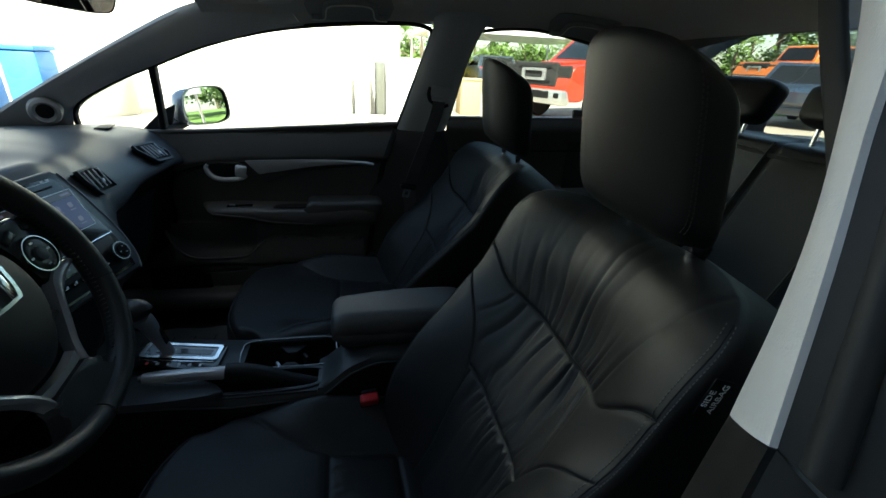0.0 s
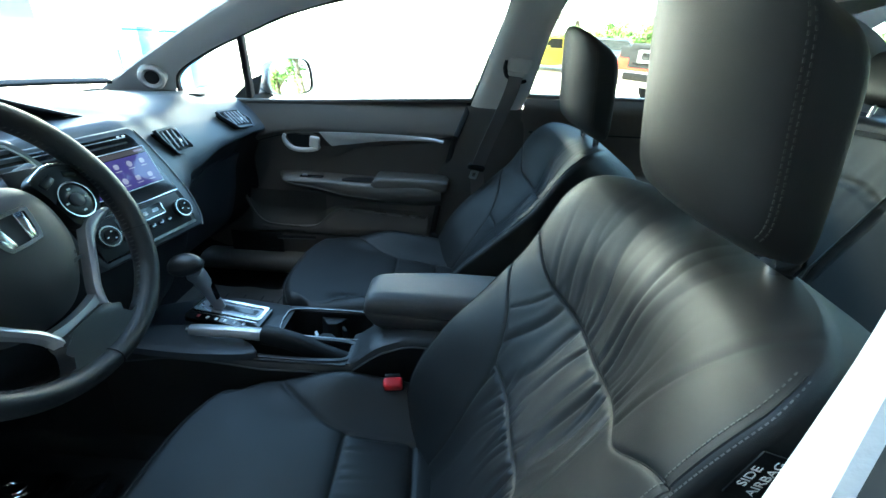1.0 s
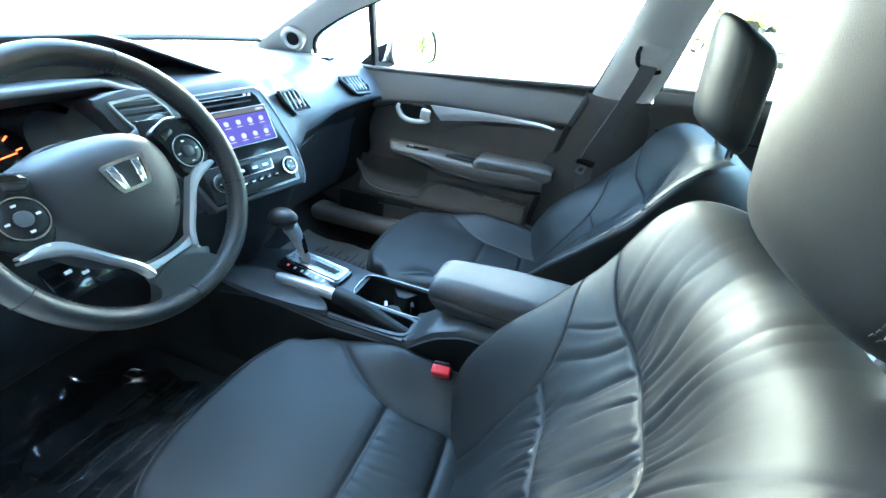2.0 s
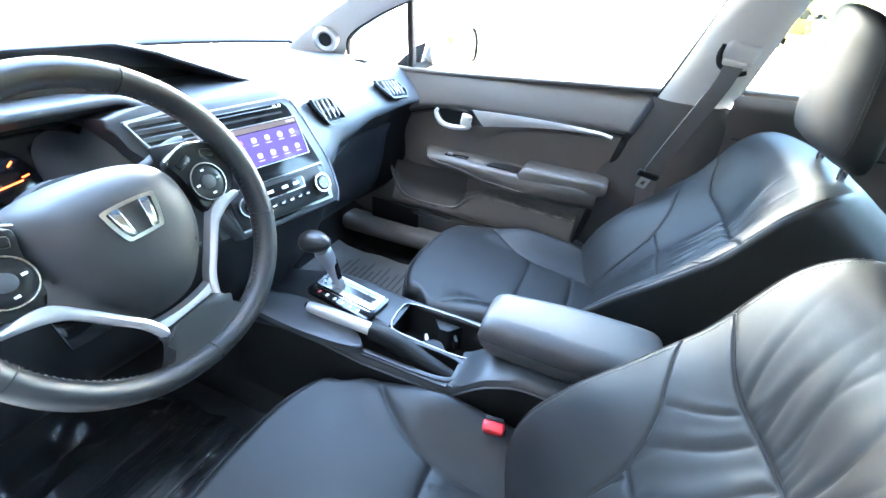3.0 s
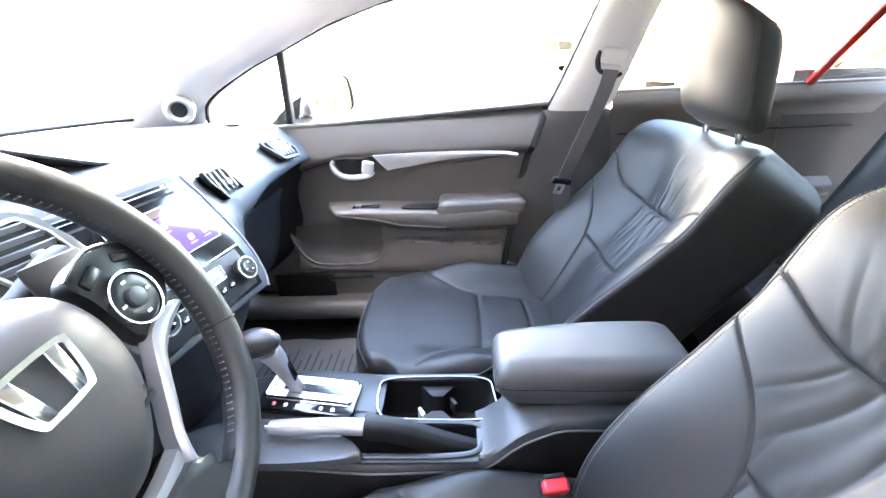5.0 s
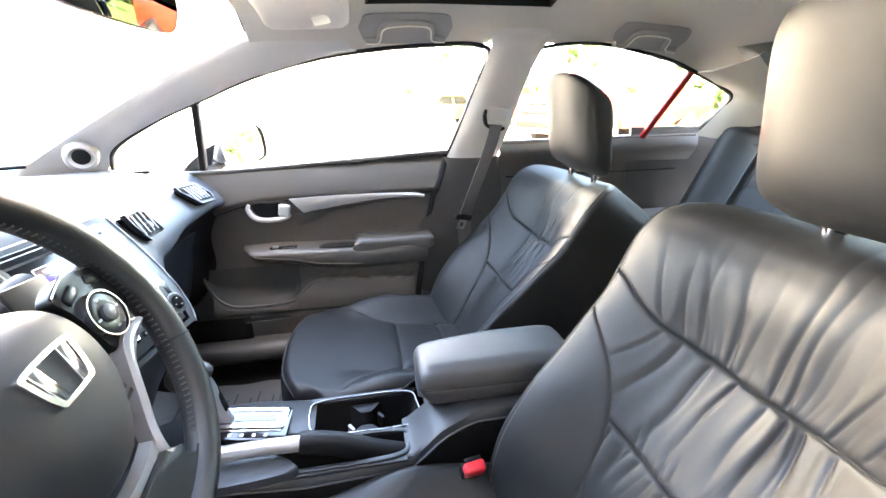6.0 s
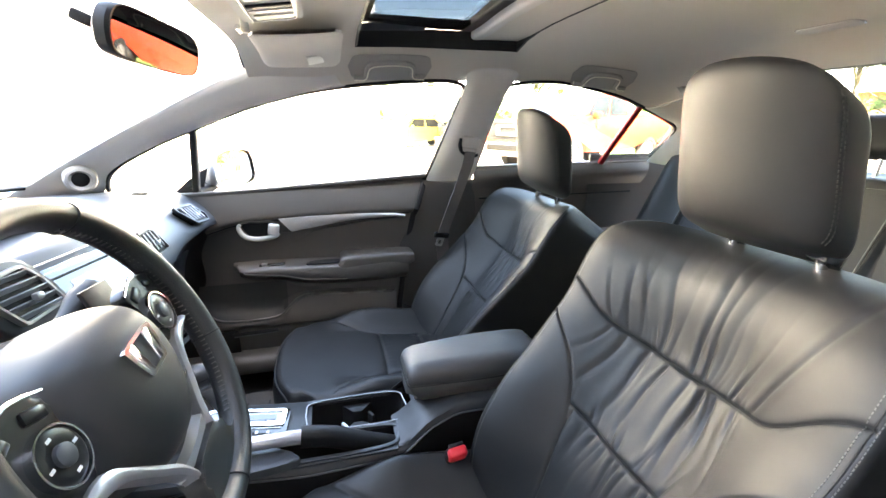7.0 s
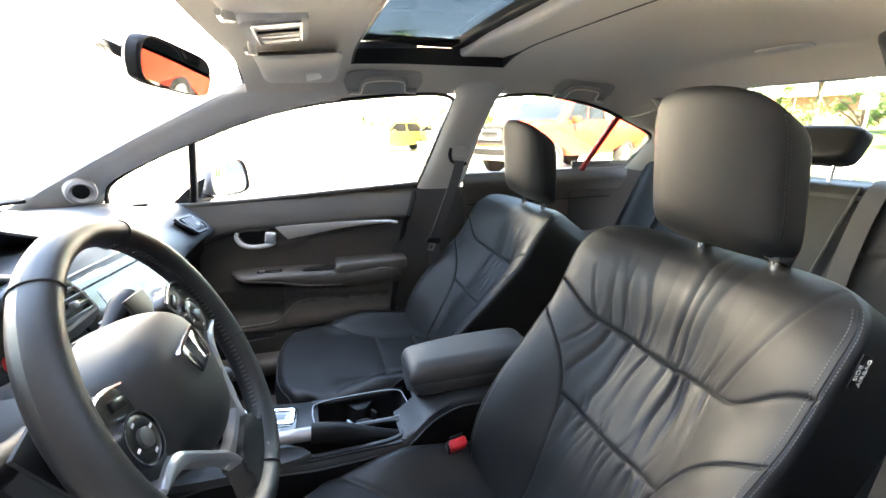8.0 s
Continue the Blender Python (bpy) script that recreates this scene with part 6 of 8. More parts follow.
# silver accent, thick at the handle and drawn out to a point
top = curve([(-0.395, 0.834), (-0.30, 0.838), (-0.15, 0.840), (-0.02, 0.834), (0.032, 0.826)], 8)
bot = curve([(-0.352, 0.780), (-0.285, 0.799), (-0.15, 0.820), (-0.02, 0.827), (0.032, 0.823)], 8)
rows = [[(a + (c - a) * t, 0.668 + 0.016 * t * (b - d) / 0.05 - 0.004 * math.sin(math.pi * t), b + (d - b) * t) for t in (0, 0.15, 0.4, 0.7, 0.9, 1)] for (a, b), (c, d) in zip(top, bot)]
part("silver_accent", sheet(rows, 0.004), M_SATIN, door, "satin silver accent strip")
rows = [[(a + (c - a) * t, 0.680 + 0.012 * t - 0.003 * math.sin(math.pi * t), b - 0.003 + (d - b) * t) for t in (0, 0.3, 0.6, 1)] for (a, b), (c, d) in zip(curve([(-0.405, 0.790), (-0.36, 0.788), (-0.25, 0.808), (0.0, 0.824)], 8), curve([(-0.375, 0.745), (-0.335, 0.758), (-0.25, 0.792), (0.0, 0.820)], 8))]
part("accent_underside", sheet(rows, 0.003), M_DOOR, door)
# inner handle: a chrome hook round a hollow, with the lever at its end
HM = axes((-0.460, 0.678, 0.793), (1, 0.0, 0.02), (0, -0.12, 1))
hollow = curve([(-0.050, 0.026), (0.0, 0.027), (0.042, 0.024), (0.046, -0.004), (0.030, -0.016), (-0.012, -0.021), (-0.036, -0.010)], 6, closed=True)
hd = part("inner_handle", sweep([tuple(HM @ Vector((a, b, 0.004))) for a, b in curve([(-0.056, 0.028), (-0.062, 0.016), (-0.054, -0.006), (-0.037, -0.020), (-0.010, -0.026), (0.022, -0.025), (0.048, -0.020), (0.060, -0.010)], 6)], rrect(0.014, 0.014, 0.006, 3), up=tuple(HM.to_3x3() @ Vector((0, 0, 1))), scales=[0.75 + 0.40 * float(smooth01(0, 12, k)) - 0.15 * float(smooth01(30, 42, k)) for k in range(43)]), M_SATIN, door, "bright satin chrome inner door handle hook")
part("handle_hollow", prism(hollow, 0.002, HM @ pose(0, 0, -0.002)), M_BLACK, hd)
part("handle_lever", put(rbox(0.036, 0.040, 0.016, 0.007, 4), HM @ pose(0.046, 0.005, 0.008, 0, 0, -12)), M_SATIN, hd, "bright satin chrome lever")
part("handle_rim", sweep([tuple(HM @ Vector((a * 1.10, b * 1.16 + 0.001, 0.0))) for a, b in hollow], circle(0.0022, 6), closed=True), M_DOOR, hd)
# shelf of the armrest: one long body that swells towards the pad
rows = []
for t in np.linspace(0, 1, 44):
    x = -0.555 + 0.590 * t
    zt = lerp([(-0.56, 0.676), (-0.45, 0.680), (-0.33, 0.676), (-0.20, 0.672), (0.04, 0.676)], x)[0]
    zb = lerp([(-0.56, 0.668), (-0.50, 0.657), (-0.40, 0.645), (-0.32, 0.625), (-0.18, 0.614), (0.04, 0.620)], x)[0]
    yi = 0.616 + 0.070 * float(1 - smooth01(-0.558, -0.50, x)) ** 2 + 0.010 * float(smooth01(-0.05, 0.04, x))
    rows.append([(x, y, z) for y, z in ((0.712, zt + 0.004), (0.680, zt + 0.002), (yi + 0.016, zt), (yi + 0.005, zt - 0.003), (yi, zt - 0.009), (yi, (zt + zb) / 2), (yi + 0.001, zb + 0.008), (yi + 0.007, zb), (yi + 0.030, zb - 0.016), (0.712, zb - 0.045))])
part("armrest_shelf", sheet(rows), M_DOOR, door, "moulded shelf of the door armrest")
part("shelf_edge", sweep([(q[6][0], q[6][1] - 0.001, q[6][2] - 0.002) for q in rows[3:28]], circle(0.0018, 6)), M_LIP, door, "fine bright edge of the shelf")
pad = []
for t in np.linspace(0, 1, 25):
    x = -0.210 + 0.268 * t
    cap = max(0.0, 1 - abs(2 * t - 1) ** 16) ** 0.5
    pad.append([(x + 0.30 * b * (1 - t) ** 6, 0.668 + a * (0.85 + 0.15 * cap) + 0.010 * t, 0.676 + b * (0.6 + 0.4 * cap)) for a, b in rrect(0.108, 0.046, 0.014, 5)])
part("armrest_pad", sheet([q + [q[0]] for q in pad]), M_DOOR, door, "padded door armrest")
cup = curve([(-0.318, 0.640), (-0.300, 0.668), (-0.240, 0.674), (-0.206, 0.668), (-0.206, 0.636), (-0.250, 0.630), (-0.300, 0.632)], 5, closed=True)
part("pull_cup", prism(cup, 0.003, pose(0, 0, 0.6765), 0.001, 1), M_BLACK, door, "dark hollow of the door pull")
part("window_switch", put(rbox(0.082, 0.022, 0.004, 0.0015), pose(-0.428, 0.650, 0.681, 0, -1, 0)), M_PIANO, door, "gloss black window switch panel")
part("switch_key", put(rbox(0.018, 0.012, 0.008, 0.003), pose(-0.452, 0.650, 0.684)), M_SILVER, door)
part("switch_edge", put(rbox(0.044, 0.003, 0.002, 0.0008), pose(-0.412, 0.642, 0.6835)), M_CHROME, door)
# pocket: one lip line that steps up at mid length
LIP = [(-0.690, 0.600), (-0.672, 0.548), (-0.648, 0.512), (-0.605, 0.490), (-0.535, 0.484), (-0.450, 0.487), (-0.412, 0.498), (-0.382, 0.527), (-0.350, 0.552), (-0.300, 0.560), (-0.160, 0.553), (-0.010, 0.545)]
lip = [(x, 0.668 - 0.020 * float(smooth01(-0.69, -0.60, x)) + 0.008 * float(smooth01(-0.40, -0.34, x)), z) for x, z in curve(LIP, 6)]
part("pocket_lip", sweep(lip, rrect(0.008, 0.009, 0.003, 3)), M_LIP, door, "rolled lip of the door pocket")
hollow_rows = [[(x, y_ + (0.680 - y_) * min(1, 3 * t), z + (0.612 - 0.030 * float(smooth01(-0.42, -0.33, x)) - z) * t) for t in np.linspace(0, 1, 7)] for x, y_, z in lip]
cut_ = sum(1 for q in lip if q[0] < -0.395)
# front of the hollow: shade put into the colour, darker than the door plastic
part("pocket_hollow", sheet(hollow_rows[:cut_ + 1]), M_PILLAR_POCKET, door, "front hollow of the door pocket, coloured darker for its shade")
part("pocket_back", sheet(hollow_rows[cut_:]), M_DOOR, door)
part("pocket_face", sheet([[(x, y_, z), (x, y_ - 0.002, z - 0.004), (x, y_ - 0.004 - 0.14 * max(0.0, z - 0.505), min(z - 0.010, 0.503)), (x, 0.643, 0.480 if z > 0.49 else z - 0.012), (x, 0.646, 0.462), (x, 0.668, 0.448)] for x, y_, z in lip[8:]]), M_DOOR, door, "outer face of the door pocket")
part("speaker_grille", put(rbox(0.20, 0.008, 0.10, 0.03, 4), pose(-0.66, 0.652, 0.400)), M_BLACK, door, "black door speaker grille")
part("lower_slot", put(rbox(0.150, 0.006, 0.012, 0.003), pose(-0.505, 0.645, 0.440, 0, -2, 0)), M_SEAM, door, "dark moulded slot")
part("slot_lip", sweep([(-0.575, 0.644, 0.431), (-0.50, 0.642, 0.433), (-0.435, 0.643, 0.437)], circle(0.002, 6)), M_SLAT, door)
part("door_edge_seal", sweep([(door_edge(z) + 0.004, door_y(0.0, z) + 0.004, z) for z in np.linspace(0.34, 0.955, 24)], rrect(0.02, 0.016, 0.005, 3), up=(0, 1, 0)), M_RUBBER, door, "black rubber door seal")
# frame of the side windows
fr = [(x, belt_y(z) + 0.004, z) for x, z in [(-0.895, 0.895), (-0.86, 0.99), (-0.72, 1.07), (-0.58, 1.127), (-0.43, 1.184), (-0.26, 1.228), (-0.09, 1.252), (0.09, 1.266), (0.175, 1.264), (0.206, 1.245), (0.19, 1.19), (0.155, 1.07), (0.12, 0.955)]]
part("window_frame", sweep(curve(fr, 5), rrect(0.011, 0.020, 0.004, 3), up=(0, 1, 0)), M_RUBBER, door, "black window seal frame")
fr2 = [(x + 0.022, belt_y(z) + 0.010, z) for x, z in [(0.185, 1.25), (0.165, 1.16), (0.135, 1.04), (0.108, 0.95)]]
part("bright_edge", sweep(curve(fr2, 5), rrect(0.014, 0.014, 0.003, 2), up=(0, 1, 0)), M_TRIM, door, "pale bright door frame edge")
part("quarter_bar", sweep([(-0.598, belt_y(1.12) + 0.006, 1.125), (-0.645, belt_y(0.92) + 0.006, 0.915)], rrect(0.020, 0.026, 0.005, 3), up=(0, 1, 0)), M_RUBBER, door, "black upright bar behind the quarter glass")

# ---- door mirror ----
mir = thing("door_mirror", (-0.62, 0.85, 0.94), "grey painted door mirror outside the passenger window", "wing mirror")
MM = axes((-0.545, 0.868, 0.985), (0.41, 0.906, 0.0), (-0.10, 0.0, 1.0))
mo = curve([(-0.115, -0.045), (-0.118, 0.030), (-0.080, 0.062), (0.02, 0.068), (0.085, 0.055), (0.10, 0.0), (0.085, -0.050), (0.0, -0.062)], 5, closed=True)
rows = []
for k, (zz, f) in enumerate([(0.012, 0.93), (0.012, 1.0), (-0.01, 1.02), (-0.05, 0.93), (-0.085, 0.70), (-0.10, 0.35), (-0.102, 0.02)]):
    rows.append([tuple(MM @ Vector((a * f, b * f, zz))) for a, b in mo])
part("mirror_housing", sheet([r + [r[0]] for r in rows]), M_PAINT, mir, "rounded grey housing")
part("mirror_glass", prism([(a * 0.92, b * 0.92) for a, b in mo], 0.003, MM @ pose(0, 0, 0.002)), M_MIRROR, mir, "mirror glass")
part("mirror_foot", sweep([(-0.66, 0.735, 0.922), (-0.63, 0.790, 0.930), (-0.61, 0.84, 0.945)], rrect(0.07, 0.026, 0.010, 3)), M_BLACK, mir, "black mirror foot")
part("mirror_sail", prism([(-0.73, 0.905), (-0.63, 0.915), (-0.605, 1.0), (-0.64, 0.985)], 0.012, Matrix(((1, 0, 0, 0), (0, 0, 1, 0.738), (0, 1, 0, 0), (0, 0, 0, 1)))), M_BLACK, mir)

# ---- rear doors ----
M_DARKRED = mat("dark_red_trim", (0.35, 0.012, 0.016), 0.35, vary=0.2, scale=20)


def rear_door(s, name, label):
    rdoor = thing(name, (0.7, s * 0.72, 0.35), label, "car door")
    rows = []
    for z in np.linspace(0.35, 0.99, 40):
        row = []
        for u in np.linspace(0, 1, 50):
            x1 = lerp([(0.35, 0.80), (0.60, 0.92), (0.99, 1.06)], z)[0]
            x = 0.29 + (x1 - 0.29) * u
            zz = 0.35 + (z - 0.35) * (0.63 + 0.02 * u) / 0.64
            y = 0.695 - 0.022 * math.exp(-((zz - 0.955) / 0.035) ** 2) - 0.05 * smooth01(0.66, 0.69, zz) * (1 - smooth01(0.71, 0.73, zz)) * smooth01(0.4, 0.5, x)
            row.append((x, s * y, zz))
        rows.append(row)
    D = np.array(rows)
    lab = np.where((D[:-1, :-1, 2]) > 0.86, 0, 1)
    split_grid(D, lab, M_DOOR, rdoor, [(0, "upper_panel"), (1, "lower_panel")])
    part("panel_groove", sweep([(x, s * 0.688, 0.872 + 0.01 * (x - 0.3)) for x in np.linspace(0.32, 0.98, 12)], circle(0.003, 6)), M_SEAM, rdoor)
    part("sill_cap", sweep([(x, s * 0.705, 0.985 + 0.02 * (x - 0.3)) for x in np.linspace(0.30, 1.05, 12)], rrect(0.034, 0.016, 0.007, 4)), M_DOOR, rdoor, "rounded window sill")
    fr = [(x, s * (belt_y(z) + 0.006), z) for x, z in [(0.30, 0.985), (0.315, 1.10), (0.333, 1.235), (0.36, 1.262), (0.53, 1.274), (0.76, 1.240), (0.88, 1.207), (1.03, 1.158), (1.085, 1.13), (1.08, 1.09), (1.04, 1.02)]]
    part("window_frame", sweep(curve(fr, 5), rrect(0.010, 0.018, 0.004, 3), up=(0, 1, 0)), M_RUBBER, rdoor, "black window seal frame")
    part("quarter_bar", sweep([(0.885, s * (belt_y(1.21) + 0.008), 1.208), (0.855, s * (belt_y(1.10) + 0.008), 1.10), (0.825, s * (belt_y(1.0) + 0.008), 0.995)], rrect(0.022, 0.016, 0.005, 3), up=(0, 1, 0)), M_DARKRED, rdoor, "dark red divider bar")


rear_door(1, "rear_passenger_door", "dark moulded rear passenger door with window")
rear_door(-1, "rear_driver_door", "dark moulded rear door behind the driver seat, closed")

# ---- driver door aperture and sill ----
solid("door_sill_driver", put(rbox(1.05, 0.10, 0.12, 0.03, 3), pose(-0.35, -0.70, 0.30)), M_BLACK, "black plastic driver door sill", "door sill", kind="structure")
solid("door_sill_passenger", put(rbox(1.05, 0.10, 0.07, 0.03, 4), pose(-0.35, 0.640, 0.335)), M_DOOR, "dark plastic passenger door sill", "door sill", kind="structure")

# ---- seat belts ----
belt = thing("passenger_seat_belt", (0.2, 0.6, 0.5), "dark grey seat belt hanging on the door pillar with chrome tongue", "seat belt")


def webbing(pts, width, side, thick=0.0016):
    """A flat band along points; side is the way across it."""
    c = curve(pts, 8)
    s = Vector(side).normalized() * width / 2
    return sheet([[tuple(Vector(p) - s), tuple(Vector(p)), tuple(Vector(p) + s)] for p in c], thick)


part("webbing", webbing([(0.242, 0.572, 1.052), (0.226, 0.570, 0.990), (0.170, 0.580, 0.830), (0.152, 0.596, 0.762)], 0.047, (0.88, 0.40, -0.1)), M_BELT, belt, "dark grey webbing")
part("webbing", webbing([(0.152, 0.600, 0.752), (0.165, 0.62, 0.60), (0.16, 0.63, 0.42), (0.15, 0.655, 0.36)], 0.047, (0.9, 0.1, -0.1)), M_BELT, belt)
gm = axes((0.250, 0.592, 1.082), (0.96, 0.10, -0.12), (0.10, -0.30, 0.92))
part("belt_guide", put(rbox(0.074, 0.046, 0.030, 0.012, 4), gm), M_TRIM, belt, "pale grey upper belt guide")
part("guide_step", put(rbox(0.058, 0.020, 0.030, 0.008, 3), gm @ pose(-0.006, -0.024, 0.003)), M_TRIM, belt)
loop = curve([(-0.044, 0.012), (-0.042, -0.010), (-0.030, -0.030), (-0.006, -0.040), (0.018, -0.042), (0.032, -0.036)], 6)
part("guide_loop", sweep([tuple(gm @ Vector((a, b, 0.012))) for a, b in loop], rrect(0.012, 0.010, 0.004, 3), up=tuple(gm.to_3x3() @ Vector((0, 0, 1))), scales=[0.75 + 0.45 * math.sin(math.pi * k / (len(loop) - 1)) for k in range(len(loop))]), M_BLACK, belt, "black curved belt loop")
tm = axes((0.148, 0.592, 0.764), (0.9, 0.2, -0.2), (0.15, -0.3, 0.95))
part("tongue_head", put(rbox(0.060, 0.020, 0.014, 0.006, 3), tm), M_BLACK, belt, "black tongue head")
part("tongue_blade", put(frame_ring(rrect(0.026, 0.034, 0.004, 3), rrect(0.012, 0.016, 0.003, 3), 0.004), tm @ pose(0, -0.024, 0.004)), M_SILVER, belt, "chrome tongue")
for yy, lbl in ((0.52, "black rear seat belt lying on the seat back, passenger side"), (-0.20, "dark grey rear seat belt across the bench back")):
    rb = thing("rear_seat_belt", (1.1, yy, 0.6), lbl, "seat belt", "rear seat belts")
    if yy > 0:
        part("webbing", webbing([(1.19, yy - 0.06, 1.0), (1.10, yy + 0.02, 0.86), (0.99, yy + 0.06, 0.66), (0.92, yy + 0.08, 0.52)], 0.047, (0.3, 1, 0.1)), M_BELT_D, rb)
    else:
        part("webbing", webbing([(1.165, yy + 0.034, 1.030), (1.118, yy + 0.034, 1.012), (1.075, yy + 0.030, 0.945), (1.004, yy + 0.012, 0.81), (0.93, yy - 0.02, 0.66), (0.87, yy - 0.03, 0.53)], 0.047, (0.0, 1, 0.0)), M_BELT_D, rb)

# ---- roof fittings ----
sr = thing("sunroof", (0.09, 0, 1.38), "open-shade sunroof with tinted glass and black frame", "sunroof")
SX0, SX1 = SUN_X
for nm, pts in (("frame_side", [(SX0, SUN_Y, 0), (SX1, SUN_Y, 0)]), ("frame_side", [(SX0, -SUN_Y, 0), (SX1, -SUN_Y, 0)]), ("frame_front", [(SX0, -SUN_Y, 0), (SX0, SUN_Y, 0)]), ("frame_rear", [(SX1, -SUN_Y, 0), (SX1, SUN_Y, 0)])):
    a, b = pts
    c = [(a[0] + (b[0] - a[0]) * k / 12, a[1] + (b[1] - a[1]) * k / 12) for k in range(13)]
    part(nm, sheet([[(x, y, roof_z(x, y) - 0.001), (x, y, roof_z(x, y) + 0.045)] for x, y in c], 0.006), M_BLACK, sr, "black sunroof well")
rows = [[(x, y, roof_z(x, min(abs(y), 0.3)) + 0.042) for y in np.linspace(-0.42, 0.42, 15)] for x in np.linspace(SX0 - 0.01, SX1 + 0.06, 10)]
gl = part("sunroof_glass", sheet(rows, 0.004), M_TINT, sr, "dark tinted glass")
ring_o = [(SX0 - 0.01, -0.43), (SX1 + 0.06, -0.43), (SX1 + 0.06, 0.43), (SX0 - 0.01, 0.43)]
ring_i = [(SX0 + 0.03, -0.33), (SX1 + 0.02, -0.33), (SX1 + 0.02, 0.33), (SX0 + 0.03, 0.33)]
part("glass_border", put(frame_ring(ring_o, ring_i, 0.010), pose(0, 0, 1.386)), M_PIANO, sr, "black printed border")
rows = [[(x, y, roof_z(x, min(abs(y), 0.30)) + 0.012) for y in np.linspace(-0.405, 0.405, 21)] for x in np.linspace(0.205, 0.42, 8)]
part("sunshade", sheet(rows, 0.012), M_LINER, sr, "pale sliding sunshade")
part("shade_bar", sweep([(0.172, y, roof_z(0.17, min(abs(y), 0.30)) + 0.030) for y in np.linspace(-0.405, 0.405, 21)], rrect(0.034, 0.022, 0.005, 3)), M_BLACK, sr, "black rail ahead of the shade")
part("shade_lip", sweep([(0.198, y, roof_z(0.2, min(abs(y), 0.30)) + 0.012) for y in np.linspace(-0.405, 0.405, 21)], rrect(0.034, 0.026, 0.010, 4)), M_TRIM, sr, "rounded shade grip edge")

oc = thing("overhead_lamp", (-0.31, 0.02, 1.31), "pale overhead console with map lamps and switches", "map lamp")
om = axes((-0.305, 0.040, roof_z(-0.305, 0.04) - 0.004), (1, 0, 0.14), (0, -1, 0))
part("lamp_body", prism(rrect(0.112, 0.225, 0.024, 5), 0.012, om @ pose(0, 0, -0.004), 0.005, 3), M_TRIM, oc)
part("lamp_frame", put(frame_ring(rrect(0.084, 0.172, 0.010, 4), rrect(0.078, 0.166, 0.008, 4), 0.004), om @ pose(0.002, 0, 0.0075)), M_SILVER, oc, "fine chrome frame")
for k in (-1, 1):
    part("lamp_lens", put(rbox(0.070, 0.034, 0.004, 0.002), om @ pose(0.004, k * 0.066, 0.0085)), M_LAMP, oc, "frosted lamp lens")
part("switch_bar", put(rbox(0.074, 0.020, 0.006, 0.002), om @ pose(0.002, 0.014, 0.009)), M_BLACK, oc)
part("switch_bar", put(rbox(0.074, 0.016, 0.006, 0.002), om @ pose(0.002, -0.012, 0.009)), M_SILVER, oc)


def visor(sg, label):
    v = thing("sun_visor", (-0.28, sg * 0.35, 1.30), label, "sun visor", "sun visors")
    rows = []
    for i in range(15):
        t = i / 14
        y = sg * (0.185 + 0.265 * t)
        cap = (1 - abs(2 * t - 1) ** 7) ** 0.5
        x0, x1 = -0.365 + 0.012 * (1 - cap), -0.172 - 0.016 * (1 - cap)
        zf, zr = roof_z(-0.385, y) - 0.020, roof_z(-0.20, y) - 0.026
        ring = []
        for a, b in rrect(1.0, 1.0, 0.30, 4):
            ring.append((x0 + (x1 - x0) * (a + 0.5), y, zf + (zr - zf) * (a + 0.5) + b * 0.018 * (0.5 + 0.5 * cap)))
        rows.append(ring)
    part("visor_panel", sheet([r + [r[0]] for r in rows]), M_LINER, v)
    lx, ly = -0.228, sg * 0.400
    part("vanity_lamp", put(rbox(0.056, 0.046, 0.006, 0.002), axes((lx, ly, roof_z(lx, ly) - 0.034), (1, 0, 0.22), (0, 1, -0.28 * sg))), M_LAMP, v, "small frosted vanity lamp")
    part("visor_clip", sweep([(-0.36, sg * 0.15, roof_z(-0.36, 0.15) - 0.004), (-0.36, sg * 0.15, roof_z(-0.36, 0.15) - 0.030)], circle(0.008, 12)), M_LAMP, v, "pale visor clip")
    part("visor_pin", sweep([(-0.37, sg * 0.13, roof_z(-0.37, 0.13) - 0.022), (-0.37, sg * 0.17, roof_z(-0.37, 0.17) - 0.022)], circle(0.005, 10)), M_CHROME, v)
    return v


visor(1, "pale cloth passenger sun visor folded up with vanity lamp")
visor(-1, "pale cloth driver sun visor folded up")


def grab(x0, x1, label):
    """A curved roof handle in its recess."""
    h = thing("grab_handle", ((x0 + x1) / 2, 0.48, 1.29), label, "grab handle", "roof handles")
    y = 0.488
    f = lambda x, dz, dy: (x, y + dy, roof_z(x, y + dy) + dz)
    rows = []
    for q in np.linspace(-1, 1, 25):
        x = (x0 + x1) / 2 + q * ((x1 - x0) / 2 + 0.016)
        hw = 0.040 * max(0.0, 1 - abs(q) ** 7) ** 0.4
        rows.append([f(x, -0.0035 - 0.003 * math.sin(math.pi * k / 7), -0.006 + hw * (-1 + 2 * k / 7)) for k in range(8)])
    part("recess", sheet(rows, 0.003), M_HANDLE, h, "mid grey handle recess")
    prof = [(x0, 0.020), (x0 + 0.034, 0.018), (x0 + 0.052, -0.020), (x1 - 0.052, -0.022), (x1 - 0.034, 0.014), (x1, 0.018)]
    c = [f(x, -0.014, dy) for x, dy in curve(prof, 5)]
    part("handle_bar", sweep(c, rrect(0.020, 0.012, 0.005, 3), up=(0, 0.4, 0.9)), M_HANDLE, h)
    part("bar_edge", sweep([(x, y_ - 0.003, z - 0.0065) for x, y_, z in c], circle(0.0021, 6)), M_LAMP, h, "pale bright edge of the bar")


